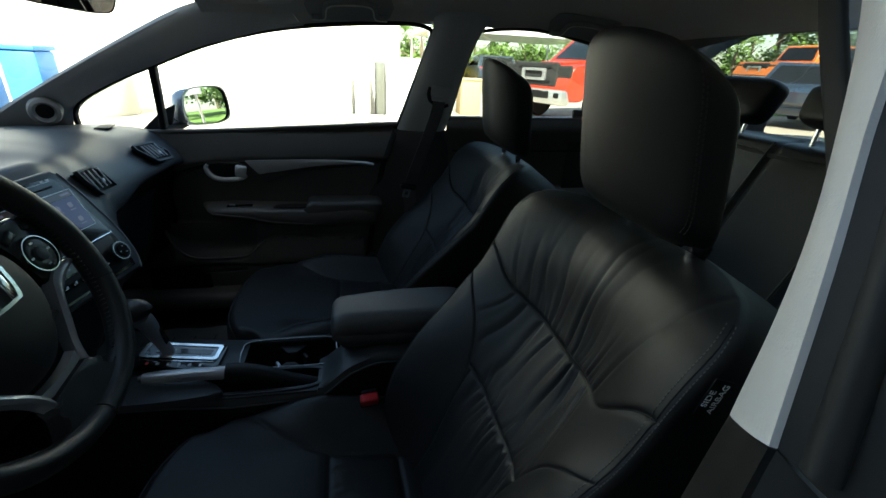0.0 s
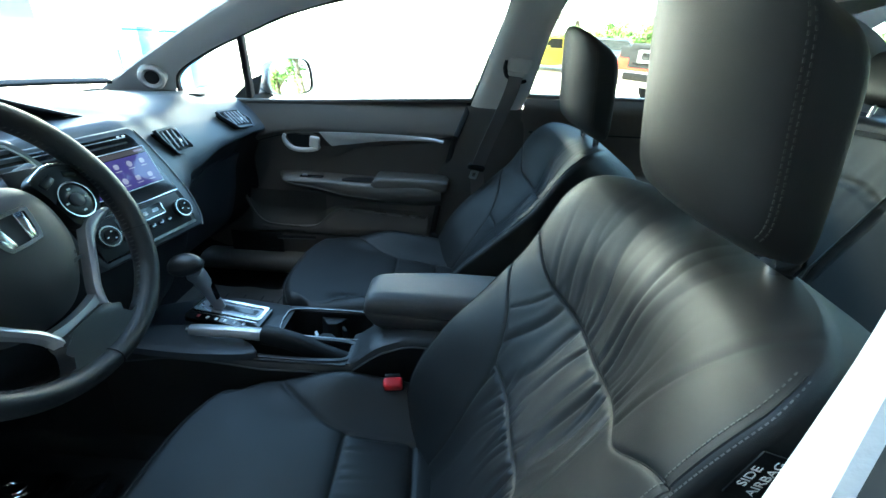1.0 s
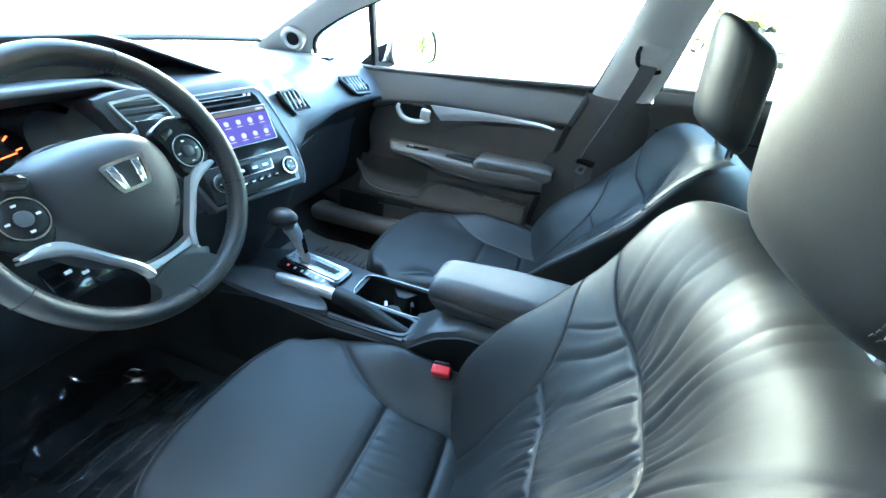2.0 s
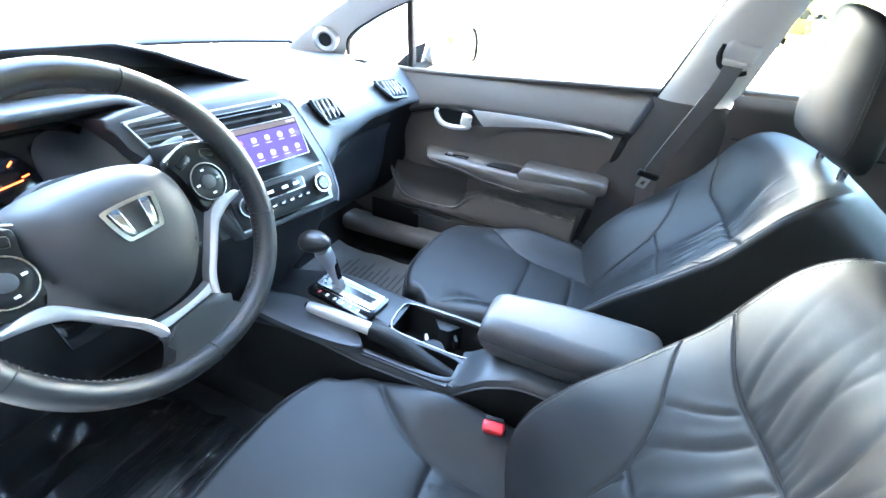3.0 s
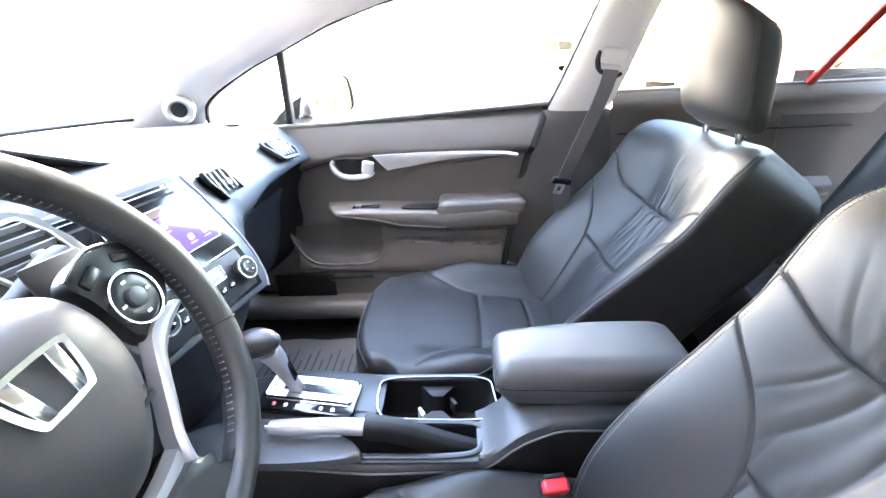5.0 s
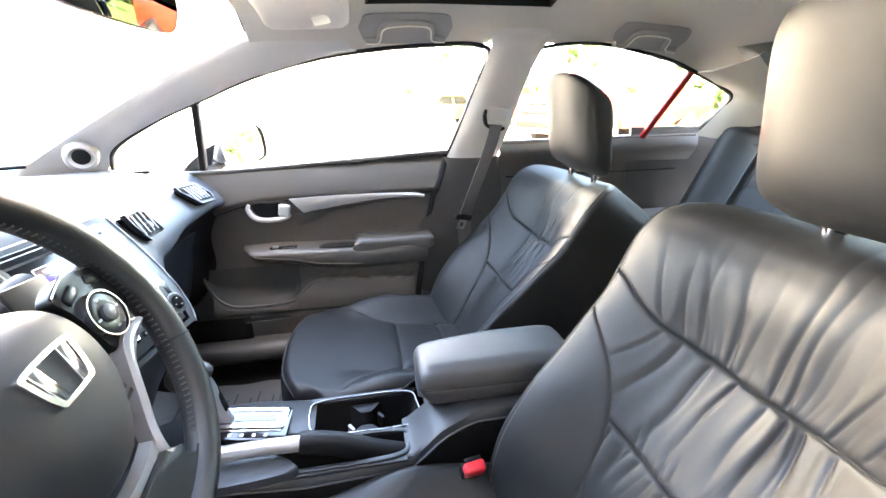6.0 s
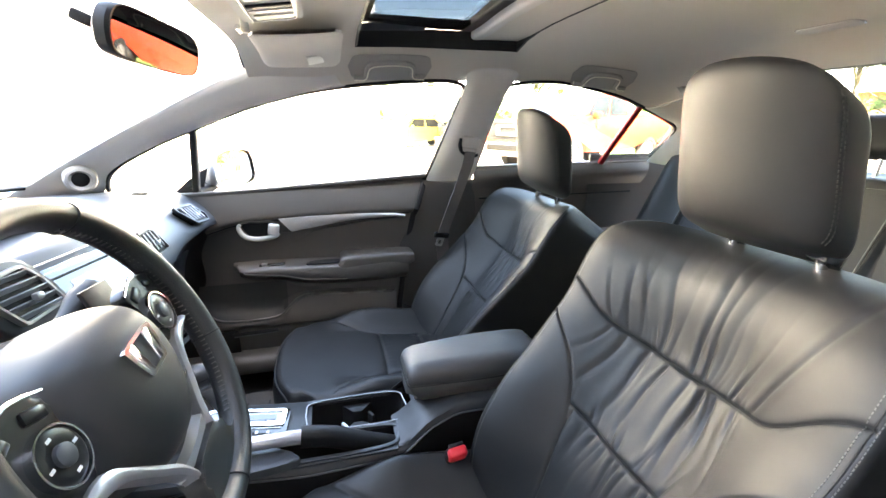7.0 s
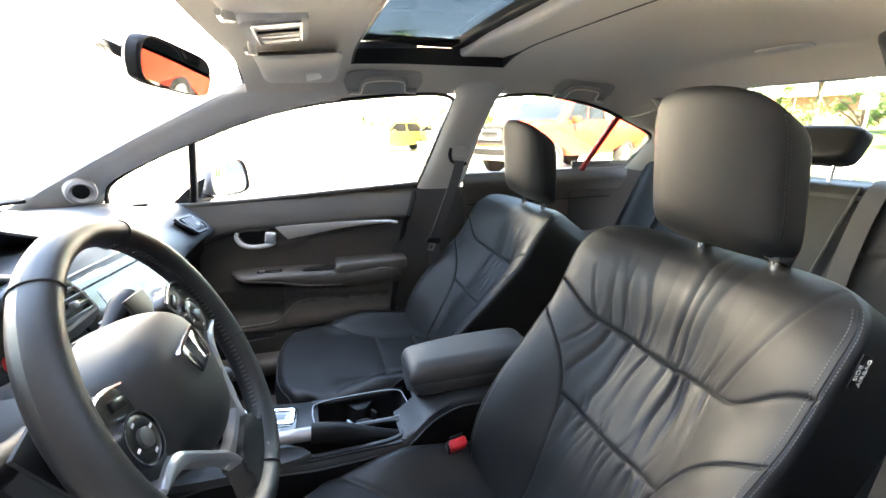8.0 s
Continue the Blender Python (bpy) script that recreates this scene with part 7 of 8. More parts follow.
grab(-0.135, 0.070, "pale grey roof grab handle above the front passenger window")
grab(0.565, 0.760, "pale grey roof grab handle above the rear passenger window")
lm = axes((0.885, -0.02, roof_z(0.885, 0.0) - 0.002), (0, 1, 0), (1, 0, (roof_z(0.91, 0) - roof_z(0.86, 0)) / 0.05))
rl = thing("rear_dome_lamp", (0.86, -0.02, 1.32), "slim pale rear dome lamp with chrome edge", "dome lamp")
part("lamp_rim", put(frame_ring(rrect(0.138, 0.046, 0.021, 6), rrect(0.134, 0.043, 0.019, 6), 0.003), lm @ pose(0, 0, -0.0035)), M_CHROME, rl, "chrome rim")
part("lamp_lens", prism(rrect(0.134, 0.042, 0.018, 6), 0.006, lm @ pose(0, 0, -0.0045), 0.002), M_TRIM, rl, "frosted lens")

# ---- rear-view mirror ----
rv = thing("rear_view_mirror", (-0.50, 0, 1.25), "black rear-view mirror on a windscreen stalk", "rear-view mirror")
RN = Vector((0.966, -0.190, -0.165)).normalized()
RX = Vector((0.393, 0.917, -0.06))
RX = (RX - RN * RX.dot(RN)).normalized()
RM = axes((-0.464, -0.010, 1.254), RX, RN.cross(RX))
ro = curve([(-0.118, -0.020), (-0.122, 0.015), (-0.095, 0.036), (0.0, 0.038), (0.095, 0.034), (0.122, 0.012), (0.115, -0.024), (0.08, -0.034), (0.0, -0.035), (-0.09, -0.032)], 5, closed=True)
rows = []
for zz, f in [(0.003, 0.93), (0.004, 0.97), (0.0, 1.0), (-0.015, 0.99), (-0.032, 0.80), (-0.040, 0.40), (-0.041, 0.02)]:
    rows.append([tuple(RM @ Vector((a * f, b * f, zz))) for a, b in ro])
part("mirror_case", sheet([r + [r[0]] for r in rows]), M_BLACK, rv, "black plastic case")
part("mirror_glass", prism([(a * 0.935, b * 0.935) for a, b in ro], 0.002, RM @ pose(0, 0, 0.0015)), M_MIRROR_DIM, rv, "mirror glass")
part("mirror_stalk", sweep(curve([(-0.495, 0.004, 1.262), (-0.515, -0.005, 1.278), (-0.540, -0.015, 1.284)], 5), circle(0.008, 10)), M_BLACK, rv)
part("mirror_base", put(rbox(0.045, 0.03, 0.018, 0.005), pose(-0.546, -0.02, 1.282, 0, 25, 0)), M_BLACK, rv, "black windscreen mount")

# ---- floor things ----
mat_p = thing("paper_floor_mat", (-0.52, 0.36, 0.25), "grey printed paper mat on the passenger floor", "floor mat")
rows = [[(x, y, 0.253 + 0.42 * (1 - smooth01(-1.15, -0.80, x)) ** 1.2 + 0.003 * math.sin(x * 40) * math.sin(y * 31)) for y in np.linspace(0.20, 0.56, 24)] for x in np.linspace(-0.86, -0.40, 30)]
part("paper_sheet", sheet(rows, 0.002), M_PAPER, mat_p)
for k in range(14):
    part("printed_line", put(rbox(0.005, 0.26 - 0.05 * (k % 3), 0.001, 0), pose(-0.46 - 0.022 * k, 0.37, 0.2605)), M_INK, mat_p)
mat_d = thing("driver_floor_mat", (-0.55, -0.38, 0.25), "black ribbed driver floor mat under clear plastic wrap", "floor mat")
part("mat_sheet", put(rbox(0.50, 0.42, 0.012, 0.004), pose(-0.60, -0.39, 0.252)), M_CARPET, mat_d)
for k in range(8):
    part("mat_rib", put(rbox(0.010, 0.30, 0.006, 0.002), pose(-0.48 - 0.035 * k, -0.39, 0.260)), M_RUBBER, mat_d)
M_WRAP = glass("clear_wrap", (0.9, 0.9, 0.92), 0.92, 1.45, 0.45)
rows = []
rng = np.random.RandomState(3)
c8 = rng.rand(9, 9)
hgt = np.array([[np.interp(j / 29 * 8, range(9), [np.interp(i / 29 * 8, range(9), c8[:, q]) for q in range(9)]) for j in range(30)] for i in range(30)])
for i in range(30):
    rows.append([(-0.86 + 0.30 * i / 29, -0.60 + 0.36 * j / 29, 0.264 + 0.05 * hgt[i, j] + 0.42 * float((1 - smooth01(-1.15, -0.80, -0.86 + 0.30 * i / 29)) ** 1.2)) for j in range(30)])
part("plastic_wrap", sheet(rows), M_WRAP, mat_d, "crumpled shiny plastic wrap")
for k, (yy, w_, h_) in enumerate(((-0.42, 0.10, 0.06), (-0.29, 0.06, 0.12))):
    pd = thing("pedal", (-0.80, yy, 0.30), "black rubber " + ("brake pedal" if k == 0 else "accelerator pedal"), "pedal", "pedals")
    part("pedal_pad", put(rbox(0.016, w_, h_, 0.005), pose(-0.88, yy, 0.44, 0, -35, 0)), M_RUBBER, pd)
    part("pedal_arm", sweep([(-0.89, yy, 0.45), (-0.95, yy, 0.56), (-0.97, yy, 0.64)], rrect(0.014, 0.012, 0.003, 2)), M_BLACK, pd)

# ---- front bulkhead closing the footwells ----
solid("bulkhead", put(rbox(0.03, 1.44, 0.62, 0.01), pose(-1.16, 0, 0.62)), M_CARPET, "black padded front bulkhead", "bulkhead", kind="structure")


# ---- outside ----
M_CONCRETE = mat("sunlit_concrete", (0.42, 0.36, 0.29), 0.85, vary=0.15, scale=0.6, grain=0.5, grain_scale=60, bump=0.5)
M_GRASS = mat("grass", (0.11, 0.19, 0.03), 0.9, vary=0.45, scale=2.0, grain=0.8, grain_scale=30, bump=2)
M_WHITE = mat("white_wall", (0.80, 0.79, 0.77), 0.7, vary=0.05, scale=0.7, grain=0.3, grain_scale=30, bump=0.3)
M_DARKWALL = mat("dark_wall", (0.055, 0.055, 0.06), 0.6, vary=0.15, scale=0.7)
M_TENT = mat("white_canvas", (0.82, 0.82, 0.80), 0.8, vary=0.05, scale=2)
M_CABINET = mat("grey_cabinet", (0.42, 0.42, 0.38), 0.6, vary=0.1, scale=3)
M_DARKPANEL = mat("dark_panel", (0.10, 0.10, 0.085), 0.6, vary=0.2, scale=5)
M_BEIGE = mat("beige_box", (0.50, 0.38, 0.22), 0.8, vary=0.1, scale=4)
M_BLUE = mat("blue_paint", (0.05, 0.22, 0.55), 0.5, vary=0.1, scale=5)
M_RED_PAINT = mat("red_car_paint", (0.50, 0.040, 0.016), 0.38, vary=0.06, scale=2, coat=0.25)
M_YELLOW = mat("yellow_car_paint", (0.74, 0.58, 0.07), 0.3, vary=0.06, scale=2, coat=0.7)
M_ORANGE = mat("orange_car_paint", (0.62, 0.16, 0.02), 0.32, vary=0.06, scale=2, coat=0.7)
M_NAVY = mat("dark_blue_paint", (0.03, 0.045, 0.07), 0.28, vary=0.08, scale=2, coat=0.7)
M_CARGLASS = mat("dark_car_glass", (0.03, 0.035, 0.04), 0.08, vary=0.1, scale=3)
M_TYRE = mat("tyre_rubber", (0.02, 0.02, 0.02), 0.8, vary=0.2, scale=20)
M_RIM = mat("alloy_rim", (0.55, 0.55, 0.55), 0.35, metal=0.8, vary=0.1, scale=20)
M_TAIL = mat("red_lens", (0.5, 0.02, 0.02), 0.2, vary=0.1, scale=20)
M_BARK = mat("tree_bark", (0.12, 0.09, 0.06), 0.9, vary=0.3, scale=8, grain=0.8, grain_scale=30, bump=3)
M_LEAF = mat("leaf_green", (0.10, 0.17, 0.025), 0.6, vary=0.5, scale=1.5)
M_BRICK = mat("brick_wall", (0.33, 0.15, 0.10), 0.85, vary=0.2, scale=4)

bm = bmesh.new()
bmesh.ops.create_grid(bm, x_segments=24, y_segments=24, size=400)
solid("ground", bm, M_CONCRETE, "wide pale sunlit concrete car park", "ground", kind="structure")
P = [[(x, y, 0.02 + 1.3 * float(smooth01(24, 44, x)) + 0.08 * math.sin(x * 0.7 + y * 0.4)) for y in np.linspace(6, 70, 30)] for x in np.linspace(24, 90, 30)]
Q = [[(x, y, 0.02 + 0.50 * float(smooth01(11.0, 13.6, x) * smooth01(12.2, 13.0, y))) for y in np.linspace(12, 40, 50)] for x in np.linspace(11, 25, 30)]
solid("grass_verge", sheet(Q), M_GRASS, "raised green grass verge under the orange off-roader", "grass", kind="structure")
solid("grass_bank", sheet(P), M_GRASS, "sunlit green grass bank beside the car park", "grass", kind="structure")
# unseen block, dark and close, added to keep light off the driver side
solid("wall_added_shade", put(rbox(44, 6, 7.4, 0.05), pose(2, -5.2, 3.7)), M_DARKWALL, "plain dark unseen wall added to shade the driver side", "building", kind="structure")

# white building across the lane, with one dark shop window
wb = thing("white_building", (-14, 11.5, 0), "plain white building with a dark shop window", "building")
part("wall", join(put(rbox(17.8, 5, 5.2, 0.02), pose(-21.6, 11.7, 2.6)), put(rbox(3.6, 5, 0.72, 0.0), pose(-10.9, 11.7, 0.36)), put(rbox(3.6, 5, 2.8, 0.0), pose(-10.9, 11.7, 3.8))), M_WHITE, wb, "white rendered wall")
part("wall", put(rbox(7.65, 5, 5.2, 0.02), pose(-5.27, 11.7, 2.6)), M_WHITE, wb, "white rendered wall")
part("wall", put(rbox(2.4, 5, 5.2, 0.02), pose(-0.23, 11.75, 2.6)), M_WHITE, wb, "white rendered wall")
part("shop_window", put(rbox(3.6, 0.05, 1.7, 0.01), pose(-10.9, 9.35, 1.57)), M_CARGLASS, wb, "dark reflecting shop window")
# service cabinets along the wall
for k, (x, w_, h_, m_) in enumerate(((-0.22, 0.30, 1.10, M_CABINET), (0.14, 0.30, 1.16, M_CABINET), (0.50, 0.18, 1.10, M_DARKPANEL), (1.0, 0.78, 1.20, M_WHITE))):
    cb = thing("service_cabinet", (x, 8.6, 0), ("dark slatted" if m_ is M_DARKPANEL else "pale grey" if m_ is M_CABINET else "white") + " metal service cabinet by the white wall", "cabinet", "service cabinets")
    part("cabinet_body", put(rbox(w_, 0.6, h_, 0.015), pose(x, 8.6, h_ / 2)), m_, cb)
    part("cabinet_door", put(rbox(w_ * 0.86, 0.02, h_ * 0.88, 0.006), pose(x, 8.295, h_ / 2)), m_, cb)
solid("kerb", put(rbox(3.2, 0.16, 0.12, 0.03), pose(0.4, 8.1, 0.06)), M_WHITE, "white painted kerb in front of the cabinets", "kerb", kind="structure")
pipe = solid("white_pipe", sweep(curve([(-0.75, 8.9, 1.12), (-0.45, 8.9, 1.10), (-0.2, 8.8, 1.14), (0.0, 8.7, 1.13)], 6), circle(0.03, 8)), M_WHITE, "bent white pipe above the cabinets", "pipe")
bx = thing("storage_box", (2.75, 10.0, 0), "plain beige storage box on the concrete", "box")
part("box_body", put(rbox(0.50, 0.5, 0.78, 0.02), pose(2.75, 10.0, 0.39)), M_BEIGE, bx)
part("box_lid", put(rbox(0.54, 0.54, 0.05, 0.01), pose(2.75, 10.0, 0.805)), M_BEIGE, bx)
base = solid("planter_drum", put(lathe([(0.42, 0), (0.46, 0.05), (0.46, 0.62), (0.42, 0.66)], 20), pose(-4.35, 8.2, 0)), M_CABINET, "pale round concrete planter near the wall", "planter")
for k in range(3):
    rl_ = thing("white_post", (-6.0 - 0.55 * k, 7.4, 0), "slim white post by the blue bins", "post", "white posts")
    part("post_shaft", put(rbox(0.07, 0.07, 1.15, 0.01), pose(-6.0 - 0.55 * k, 7.4, 0.575)), M_WHITE, rl_)
    part("post_cap", put(rbox(0.10, 0.10, 0.03, 0.01), pose(-6.0 - 0.55 * k, 7.4, 1.165)), M_WHITE, rl_)
for k in range(2):
    bn = thing("blue_bin", (-5.4 - 0.9 * k, 8.2, 0), "blue plastic bin against the white wall", "bin", "blue bins")
    part("bin_body", put(rbox(0.55, 0.55, 1.0, 0.05), pose(-5.4 - 0.9 * k, 8.2, 0.5)), M_BLUE, bn)
    part("bin_lid", put(rbox(0.60, 0.60, 0.08, 0.03), pose(-5.4 - 0.9 * k, 8.2, 1.04)), M_BLUE, bn)

# canopy
tent = thing("white_canopy", (6.5, 22, 0), "white canvas canopy on slim posts", "canopy")
P = []
for x in np.linspace(0, 1, 12):
    P.append([(3.0 + 8.0 * x, 18.5 + 6 * y, 2.35 + 1.1 * (1 - max(abs(2 * x - 1), abs(2 * y - 1))) ) for y in np.linspace(0, 1, 12)])
part("canvas", sheet(P, 0.03), M_TENT, tent)
for x in (3.1, 10.9):
    for y in (18.6, 24.4):
        part("post", put(rbox(0.08, 0.08, 2.4, 0.01), pose(x, y, 1.2)), M_WHITE, tent)


def vehicle(name, label, at, heading, profile, roof, width, paint, wheels, tall=False, ground=0.0):
    """A parked vehicle. profile: lower body side outline (x from the front, z); roof: greenhouse outline; wheels: x of the axles and radius."""
    root = thing(name, (*at, ground), label, "car", "parked vehicles")
    m = pose(at[0], at[1], ground, 0, 0, heading)
    tilt = Matrix(((1, 0, 0, 0), (0, 0, -1, 0), (0, 1, 0, 0), (0, 0, 0, 1)))  # outline (x, z) to the x-z plane, thickness along -y
    x0w, x1w, rw = wheels
    low = curve(profile, 3, closed=True)
    # lower body with cut wheel arches: outline walked along the bottom
    out = []
    for x, z in low:
        for cx in (x0w, x1w):
            d_ = abs(x - cx)
            if d_ < rw * 1.15 and z < rw * 1.6:
                z = max(z, math.sqrt(max(0, (rw * 1.15) ** 2 - d_ ** 2)) + rw * 0.95)
        out.append((x, z))
    body = part("body", prism(out, width, m @ Matrix.Translation((0, width / 2, 0)) @ tilt, 0.06, 3), paint, root)
    # greenhouse: tapered upward
    n = len(roof)
    bm = bmesh.new()
    zs = [z for _, z in roof]
    zlo, zhi = min(zs), max(zs)
    ring = []
    for sg in (-1, 1):
        ring.append([bm.verts.new(m @ Vector((x, sg * width / 2 * (0.97 - 0.16 * (z - zlo) / (zhi - zlo)), z))) for x, z in roof])
    bm.faces.new(ring[0])
    bm.faces.new(ring[1][::-1])
    for k in range(n):
        bm.faces.new((ring[0][k], ring[1][k], ring[1][(k + 1) % n], ring[0][(k + 1) % n]))
    bmesh.ops.bevel(bm, geom=bm.edges[:], offset=0.04, segments=2, profile=0.5, affect="EDGES")
    part("cabin", bm, paint, root)
    # side windows and screens, proud of the cabin
    for sg in (-1, 1):
        for f0, f1 in ((0.10, 0.48), (0.52, 0.90)):
            pts = []
            for fx, fz in ((f0, 0.14), (f1, 0.14), (f1, 0.86), (f0, 0.86)):
                z = zlo + (zhi - zlo) * fz
                # cabin extent at this height
                cr = [a + (c - a) * (z - b) / (d - b) for (a, b), (c, d) in zip(roof, roof[1:] + roof[:1]) if (b - z) * (d - z) < 0]
                xa, xb = min(cr), max(cr)
                x = xa + (xb - xa) * fx
                pts.append(m @ Vector((x, sg * (width / 2 * (0.97 - 0.16 * fz) + 0.006), z)))
            part("side_window", pane(pts, 0.008), M_CARGLASS, root, "dark side window")
    for front in (True, False):
        def ends(fz):
            z = zlo + (zhi - zlo) * fz
            cr = [a + (c - a) * (z - b) / (d - b) for (a, b), (c, d) in zip(roof, roof[1:] + roof[:1]) if (b - z) * (d - z) < 0]
            return (min(cr) - 0.008 if front else max(cr) + 0.008), z
        (xa, za), (xb, zb) = ends(0.14), ends(0.86)
        pts = [m @ Vector(v) for v in ((xa, -width * 0.41, za), (xa, width * 0.41, za), (xb, width * 0.35, zb), (xb, -width * 0.35, zb))]
        part("windscreen" if front else "rear_window", pane(pts, 0.008), M_CARGLASS, root, "dark glass")
    for cx in (x0w, x1w):
        for sg in (-1, 1):
            wm = m @ pose(cx, sg * (width / 2 - 0.10), rw, 90 * sg, 0, 0) @ pose(0, 0, 0, 180, 0, 0)
            wh = part("wheel", put(lathe([(rw * 0.62, -0.11), (rw * 0.94, -0.11), (rw, -0.07), (rw, 0.07), (rw * 0.94, 0.11), (rw * 0.64, 0.11), (rw * 0.62, 0.08)], 24), wm), M_TYRE, root, "black tyre")
            part("rim", put(lathe([(rw * 0.62, -0.09), (rw * 0.62, 0.085), (rw * 0.5, 0.10), (rw * 0.15, 0.085), (rw * 0.1, 0.095)], 20), wm), M_RIM, wh, "alloy rim")
    L = max(x for x, _ in profile)
    top = max(z for _, z in profile)
    for sg in (-1, 1):
        part("headlight", put(rbox(0.12, 0.36, 0.24 if tall else 0.17, 0.05, 3), m @ pose(0.035, sg * width * 0.385, top * (0.76 if tall else 0.80))), M_LAMP, root, "clear headlight")
        part("tail_light", put(rbox(0.10, 0.20, 0.30, 0.03), m @ pose(L - 0.04, sg * width * 0.42, top * 0.84)), M_TAIL, root, "red tail light")
        part("door_mirror", put(rbox(0.14, 0.22, 0.17, 0.04), m @ pose(min(x for x, _ in roof) + 0.55, sg * (width / 2 + 0.08), zlo + 0.10)), paint, root)
    grille = part("grille", put(rbox(0.10, width * (0.66 if tall else 0.48), top * (0.36 if tall else 0.22), 0.05, 3), m @ pose(-0.02, 0, top * (0.74 if tall else 0.74))), M_TYRE, root, "black front grille")
    if tall:
        part("lamp_mask", put(rbox(0.08, width * 0.985, top * 0.25, 0.05, 3), m @ pose(0.012, 0, top * 0.755)), M_TYRE, root, "black surround of the headlights")
        part("grille_frame", put(frame_ring(rrect(width * 0.36, top * 0.18, 0.04, 3), rrect(width * 0.27, top * 0.10, 0.03, 3), 0.03), m @ axes((-0.075, 0, top * 0.74), (0, -1, 0), (0, 0, 1))), M_RIM, grille, "pale inner frame of the grille")
        part("bonnet_scoop", put(rbox(0.70, width * 0.34, 0.06, 0.025, 3), m @ pose(0.80, 0, top * 0.925, 0, -3, 0)), paint, root, "raised bonnet scoop")
    for k in ((-0.34, 0.34) if tall else (0.0,)):
        part("grille_bar", put(rbox(0.03, width * 0.48, 0.030, 0.01), m @ pose(-0.075, 0, top * (0.74 + 0.30 * k))), M_BLACK, grille)
    part("front_bumper", put(rbox(0.26, width * 0.98, 0.30 if tall else 0.26, 0.05), m @ pose(-0.05, 0, 0.58 if tall else 0.42)), M_RIM if tall else paint, root, "front bumper")
    if tall:
        part("bumper_insert", put(rbox(0.06, width * 0.60, 0.16, 0.03), m @ pose(-0.165, 0, 0.62)), M_BLACK, root, "black bumper insert")
        for sg in (-1, 1):
            part("fog_lamp", put(rbox(0.05, 0.16, 0.12, 0.03), m @ pose(-0.165, sg * width * 0.40, 0.62)), M_BLACK, root, "dark fog lamp recess")
    part("rear_bumper", put(rbox(0.16, width * 0.96, 0.24, 0.05), m @ pose(L, 0, 0.54 if tall else 0.45)), M_RIM if tall else paint, root, "rear bumper")
    return root


# red pickup: high bonnet, crew cab, open bed
vehicle("red_pickup_truck", "red pickup truck with black grille and silver bumper", (4.0, 8.9), 24,
        [(0.0, 0.55), (0.02, 1.12), (0.30, 1.22), (1.35, 1.30), (2.0, 1.36), (5.75, 1.38), (5.80, 0.60), (4.5, 0.52), (2.5, 0.50), (0.8, 0.50)],
        [(1.35, 1.28), (2.10, 1.90), (3.55, 1.93), (3.80, 1.30)], 2.0, M_RED_PAINT, (1.15, 4.85, 0.43), tall=True)
vehicle("yellow_hatchback", "small yellow hatchback parked across the car park", (2.75, 23.0), 4,
        [(0.0, 0.30), (0.02, 0.72), (0.35, 0.86), (1.0, 0.95), (3.3, 0.98), (3.62, 0.85), (3.65, 0.32), (2.0, 0.22)],
        [(0.85, 0.93), (1.45, 1.46), (2.75, 1.50), (3.45, 0.97)], 1.66, M_YELLOW, (0.72, 2.95, 0.30))
vehicle("orange_off_roader", "orange boxy off-roader parked by the grass bank", (14.8, 14.0), -4,
        [(0.0, 0.60), (0.02, 1.15), (0.20, 1.22), (1.5, 1.26), (3.9, 1.28), (3.95, 0.60), (2.0, 0.52)],
        [(1.45, 1.24), (1.72, 1.86), (3.80, 1.88), (3.92, 1.24)], 1.85, M_ORANGE, (0.75, 3.15, 0.42), tall=True, ground=0.52)
vehicle("dark_blue_suv", "dark blue estate car with red tail lights and pale rear window", (15.1, 10.8), 206,
        [(0.0, 0.35), (0.02, 0.82), (0.4, 0.98), (1.3, 1.05), (4.5, 1.08), (4.6, 0.45), (2.5, 0.32)],
        [(1.2, 1.03), (1.95, 1.58), (4.0, 1.60), (4.5, 1.06)], 1.84, M_NAVY, (0.9, 3.65, 0.34))
vehicle("dark_estate_car", "dark estate car with red tail lights beneath the canopy", (6.6, 22.8), 264,
        [(0.0, 0.35), (0.02, 0.80), (0.4, 0.95), (1.3, 1.02), (4.5, 1.05), (4.6, 0.45), (2.5, 0.30)],
        [(1.2, 1.0), (2.0, 1.50), (3.9, 1.52), (4.5, 1.03)], 1.80, M_NAVY, (0.9, 3.6, 0.33))
vehicle("white_hatchback", "white hatchback beyond the back window", (15.5, 5.2), -20,
        [(0.0, 0.35), (0.02, 0.76), (0.4, 0.90), (1.2, 0.98), (4.0, 1.0), (4.1, 0.42), (2.2, 0.28)],
        [(1.1, 0.96), (1.75, 1.42), (3.4, 1.44), (4.0, 0.98)], 1.75, M_TENT, (0.85, 3.3, 0.31))


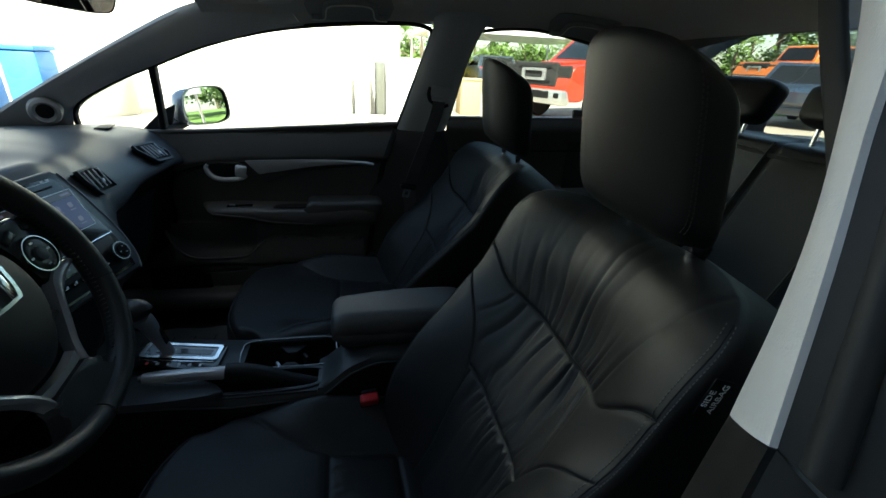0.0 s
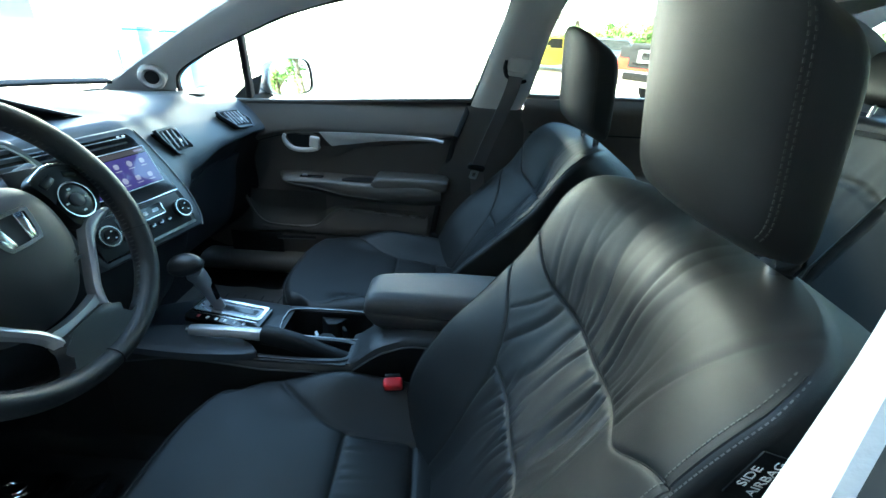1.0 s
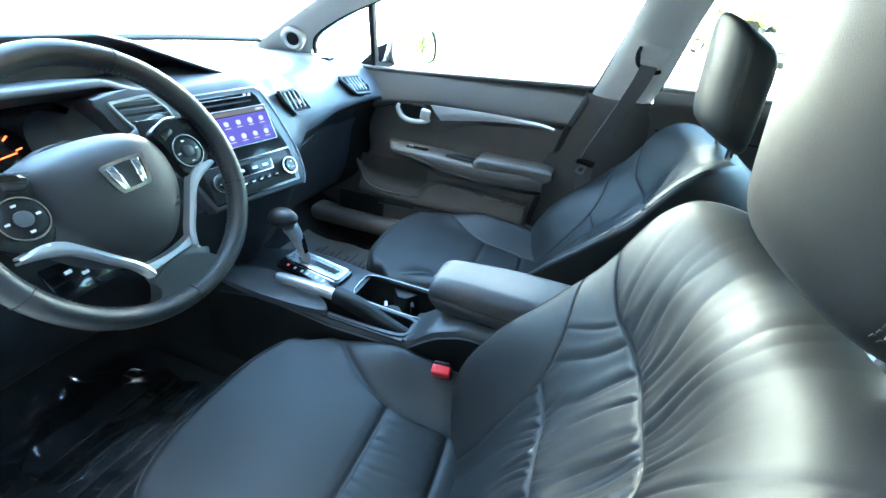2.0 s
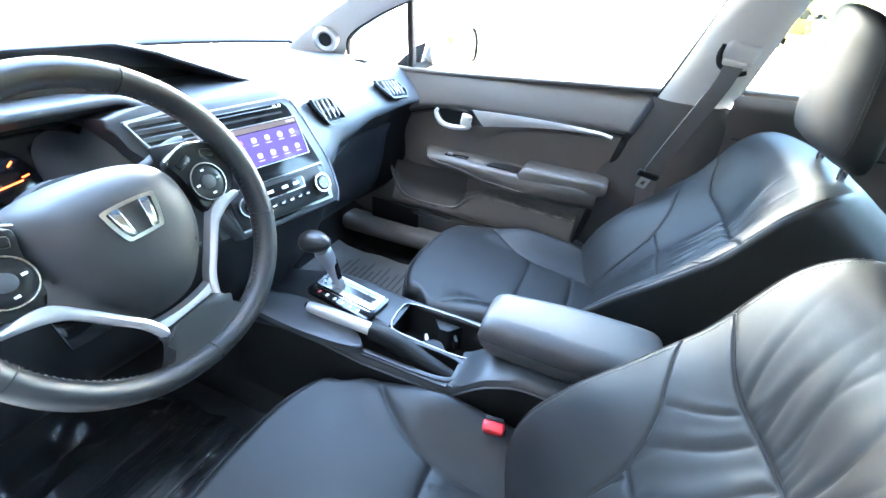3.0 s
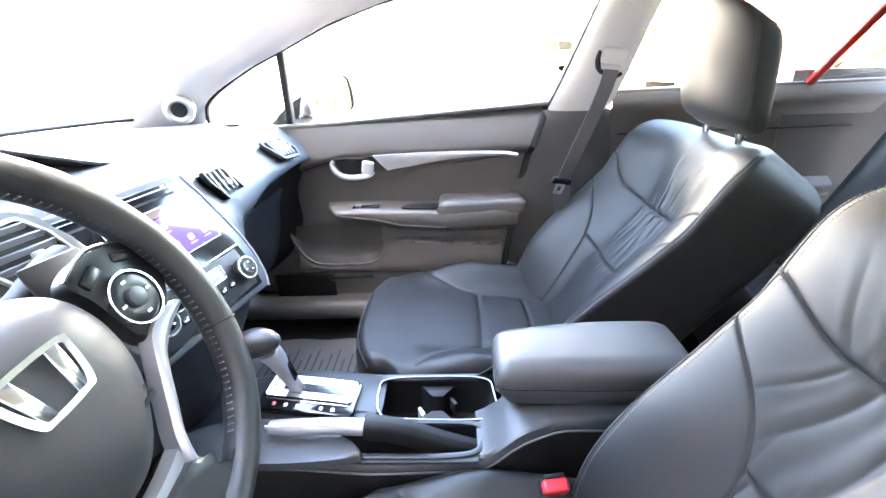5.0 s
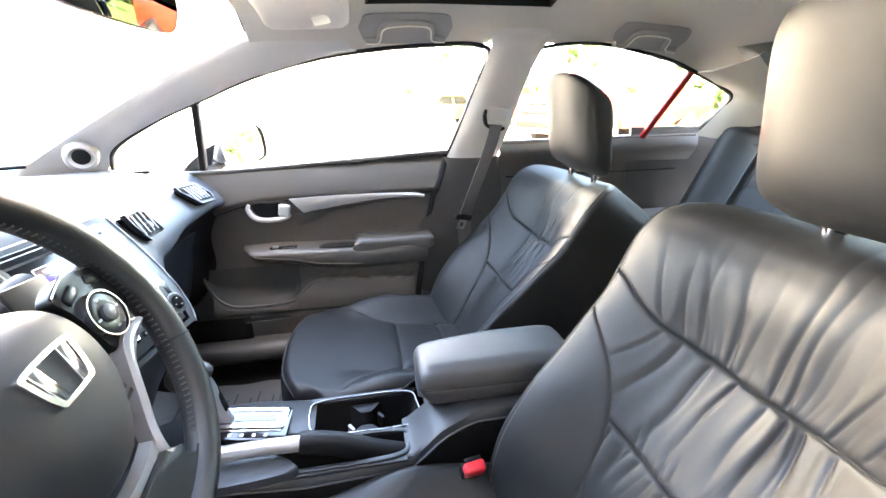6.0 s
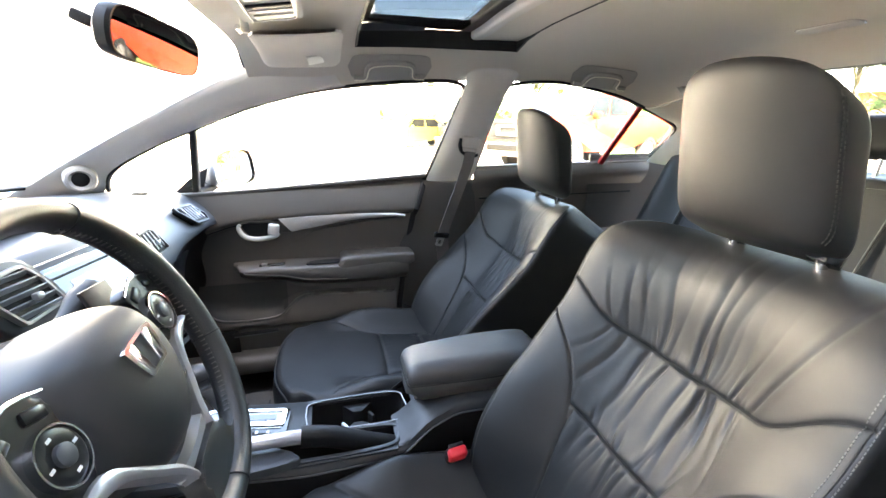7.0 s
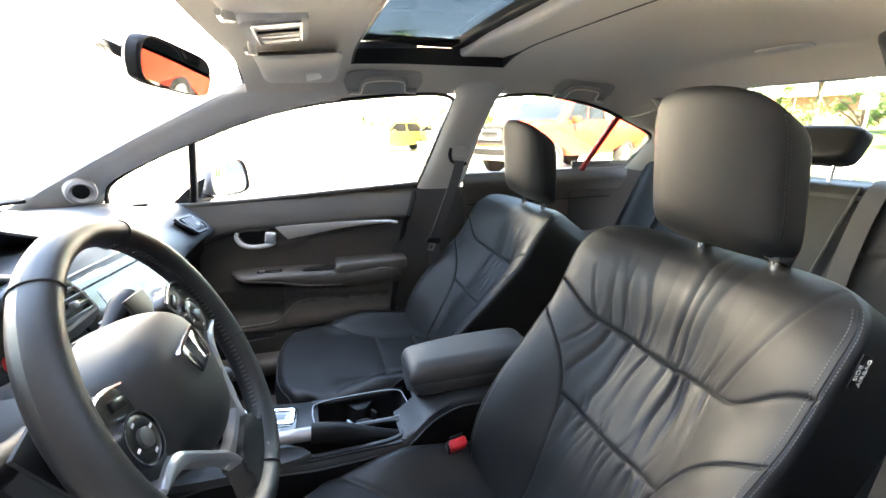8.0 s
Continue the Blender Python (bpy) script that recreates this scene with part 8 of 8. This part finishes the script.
def tree(at, height, spread, seed, label, low=False):
    """Tapered trunk, limbs and a crown of single leaves in uneven clumps."""
    rng = random.Random(seed)
    root = thing("shrub" if low else "tree", at, label, "shrub" if low else "tree", "shrubs" if low else "trees")
    x, y, z = at
    trunk = [(x, y, z - 0.1), (x + 0.1, y, z + height * 0.25), (x + 0.05, y + 0.1, z + height * 0.55), (x, y, z + height * 0.8)]
    part("trunk", sweep(curve(trunk, 4), circle(0.22, 9), scales=[1.2 - 1.0 * k / 12 for k in range(13)]), M_BARK, root)
    tips = []
    for k in range(7):
        a = rng.uniform(0, 6.28)
        h0 = height * (rng.uniform(0.05, 0.3) if low else rng.uniform(0.3, 0.6))
        b = (x + spread * 0.75 * math.cos(a), y + spread * 0.75 * math.sin(a), z + height * (rng.uniform(0.2, 0.9) if low else rng.uniform(0.5, 0.95)))
        mid = (x + spread * 0.35 * math.cos(a), y + spread * 0.35 * math.sin(a), z + (h0 + b[2] - z) / 2 + 0.2)
        part("limb", sweep(curve([(x, y, z + h0), mid, b], 4), circle(0.09, 7), scales=[1 - 0.1 * i for i in range(9)]), M_BARK, root)
        tips += [b, mid]
    V, F = [], []
    for k in range(26):
        c = Vector(rng.choice(tips)) + Vector((rng.gauss(0, spread * 0.3), rng.gauss(0, spread * 0.3), rng.gauss(0, height * 0.1)))
        r = rng.uniform(0.35, 0.8) * spread * 0.35
        for j in range(90):
            p = c + Vector((rng.gauss(0, r * 0.5), rng.gauss(0, r * 0.5), rng.gauss(0, r * 0.4)))
            s = rng.uniform(0.06, 0.13) * (1 + height / 12)
            u = Vector((rng.gauss(0, 1), rng.gauss(0, 1), rng.gauss(0, 1))).normalized()
            v = u.orthogonal().normalized()
            b0 = len(V)
            V += [p - u * s, p + v * s * 0.6, p + u * s, p - v * s * 0.6]
            F.append((b0, b0 + 1, b0 + 2, b0 + 3))
    tagged(part("crown", (V, F), M_LEAF, root, "loose crown of green leaves", smooth=False), kind="stuff")


for k, (x, y, h, s_) in enumerate(((27, 22, 8.5, 3.2), (31, 29, 9.5, 3.6), (24, 30, 8, 3.0), (38, 24, 10, 4.0), (35, 15, 9, 3.4), (44, 18, 10, 4.0), (17, 34, 8, 3.0), (9, 38, 9, 3.4), (3, 40, 8, 3.2), (52, 26, 11, 4.2), (30, 9, 7, 2.6), (46, 10, 9, 3.6), (40, 3, 8, 3.2))):
    z = 1.3 * float(smooth01(24, 44, x)) if y > 6 else 0
    tree((x, y, z), h, s_, 30 + k, "leafy green broadleaf tree on the grass bank" if y > 6 else "leafy green broadleaf tree beside the car park")
for k, (x, y, h, s_) in enumerate(((24, 25, 3.6, 2.6), (27, 27, 4.4, 3.0), (29.5, 24, 3.2, 2.6), (32, 21.5, 4.0, 3.0), (21, 29, 4.2, 3.0), (17, 31, 3.6, 2.8), (13, 32.5, 4.2, 3.0), (9, 33.5, 3.6, 2.8), (35, 19, 3.4, 2.8), (5, 34, 4.0, 2.8), (38, 14, 3.6, 2.8), (1.5, 35, 3.4, 2.6))):
    tree((x, y, 1.3 * float(smooth01(24, 44, x))), h, s_, 70 + k, "dense leafy green shrub at the edge of the car park", True)
# low house behind the bank, seen through the back window
hs = thing("low_house", (52, 33, 1.3), "low brick house with a pale roof and white-railed porch", "house")
part("wall", put(rbox(14, 8, 3.0, 0.02), pose(56, 34, 2.8, 0, 0, 25)), M_BRICK, hs)
part("roof", put(prism([(-7.8, 0), (7.8, 0), (6.2, 1.9), (-6.2, 1.9)], 9.2), pose(56, 34, 4.3, 0, 0, 25) @ pose(0, 4.6, 0, 90, 0, 0)), M_CABINET, hs, "pale grey roof")
for k in range(4):
    part("window", put(rbox(1.2, 0.1, 1.3, 0.02), pose(56, 34, 2.9, 0, 0, 25) @ pose(-5 + 3.2 * k, -4.03, 0)), M_CARGLASS, hs, "dark window")
for k in range(12):
    part("railing_post", put(rbox(0.14, 0.14, 1.3, 0.02), pose(56, 34, 2.0, 0, 0, 25) @ pose(-5.8 + 1.05 * k, -5.4, 0)), M_WHITE, hs)
sp_ = thing("sign_pole", (14.5, 7.4, 0), "slim pale sign pole with a small board", "sign")
part("pole", sweep([(14.5, 7.4, 0), (14.5, 7.4, 2.6)], circle(0.04, 8)), M_RIM, sp_)
part("board", put(rbox(0.05, 0.4, 0.35, 0.01), pose(14.45, 7.4, 1.85)), M_WHITE, sp_)
lp = thing("lamp_post", (22, 17.5, 0), "tall pale lamp post beside the grass", "lamp post")
part("pole", sweep([(22, 17.5, 0), (22, 17.5, 7.5)], circle(0.11, 10), scales=[1, 0.7]), M_RIM, lp)
part("lamp_head", put(rbox(0.9, 0.3, 0.14, 0.04), pose(21.6, 17.5, 7.5)), M_RIM, lp)
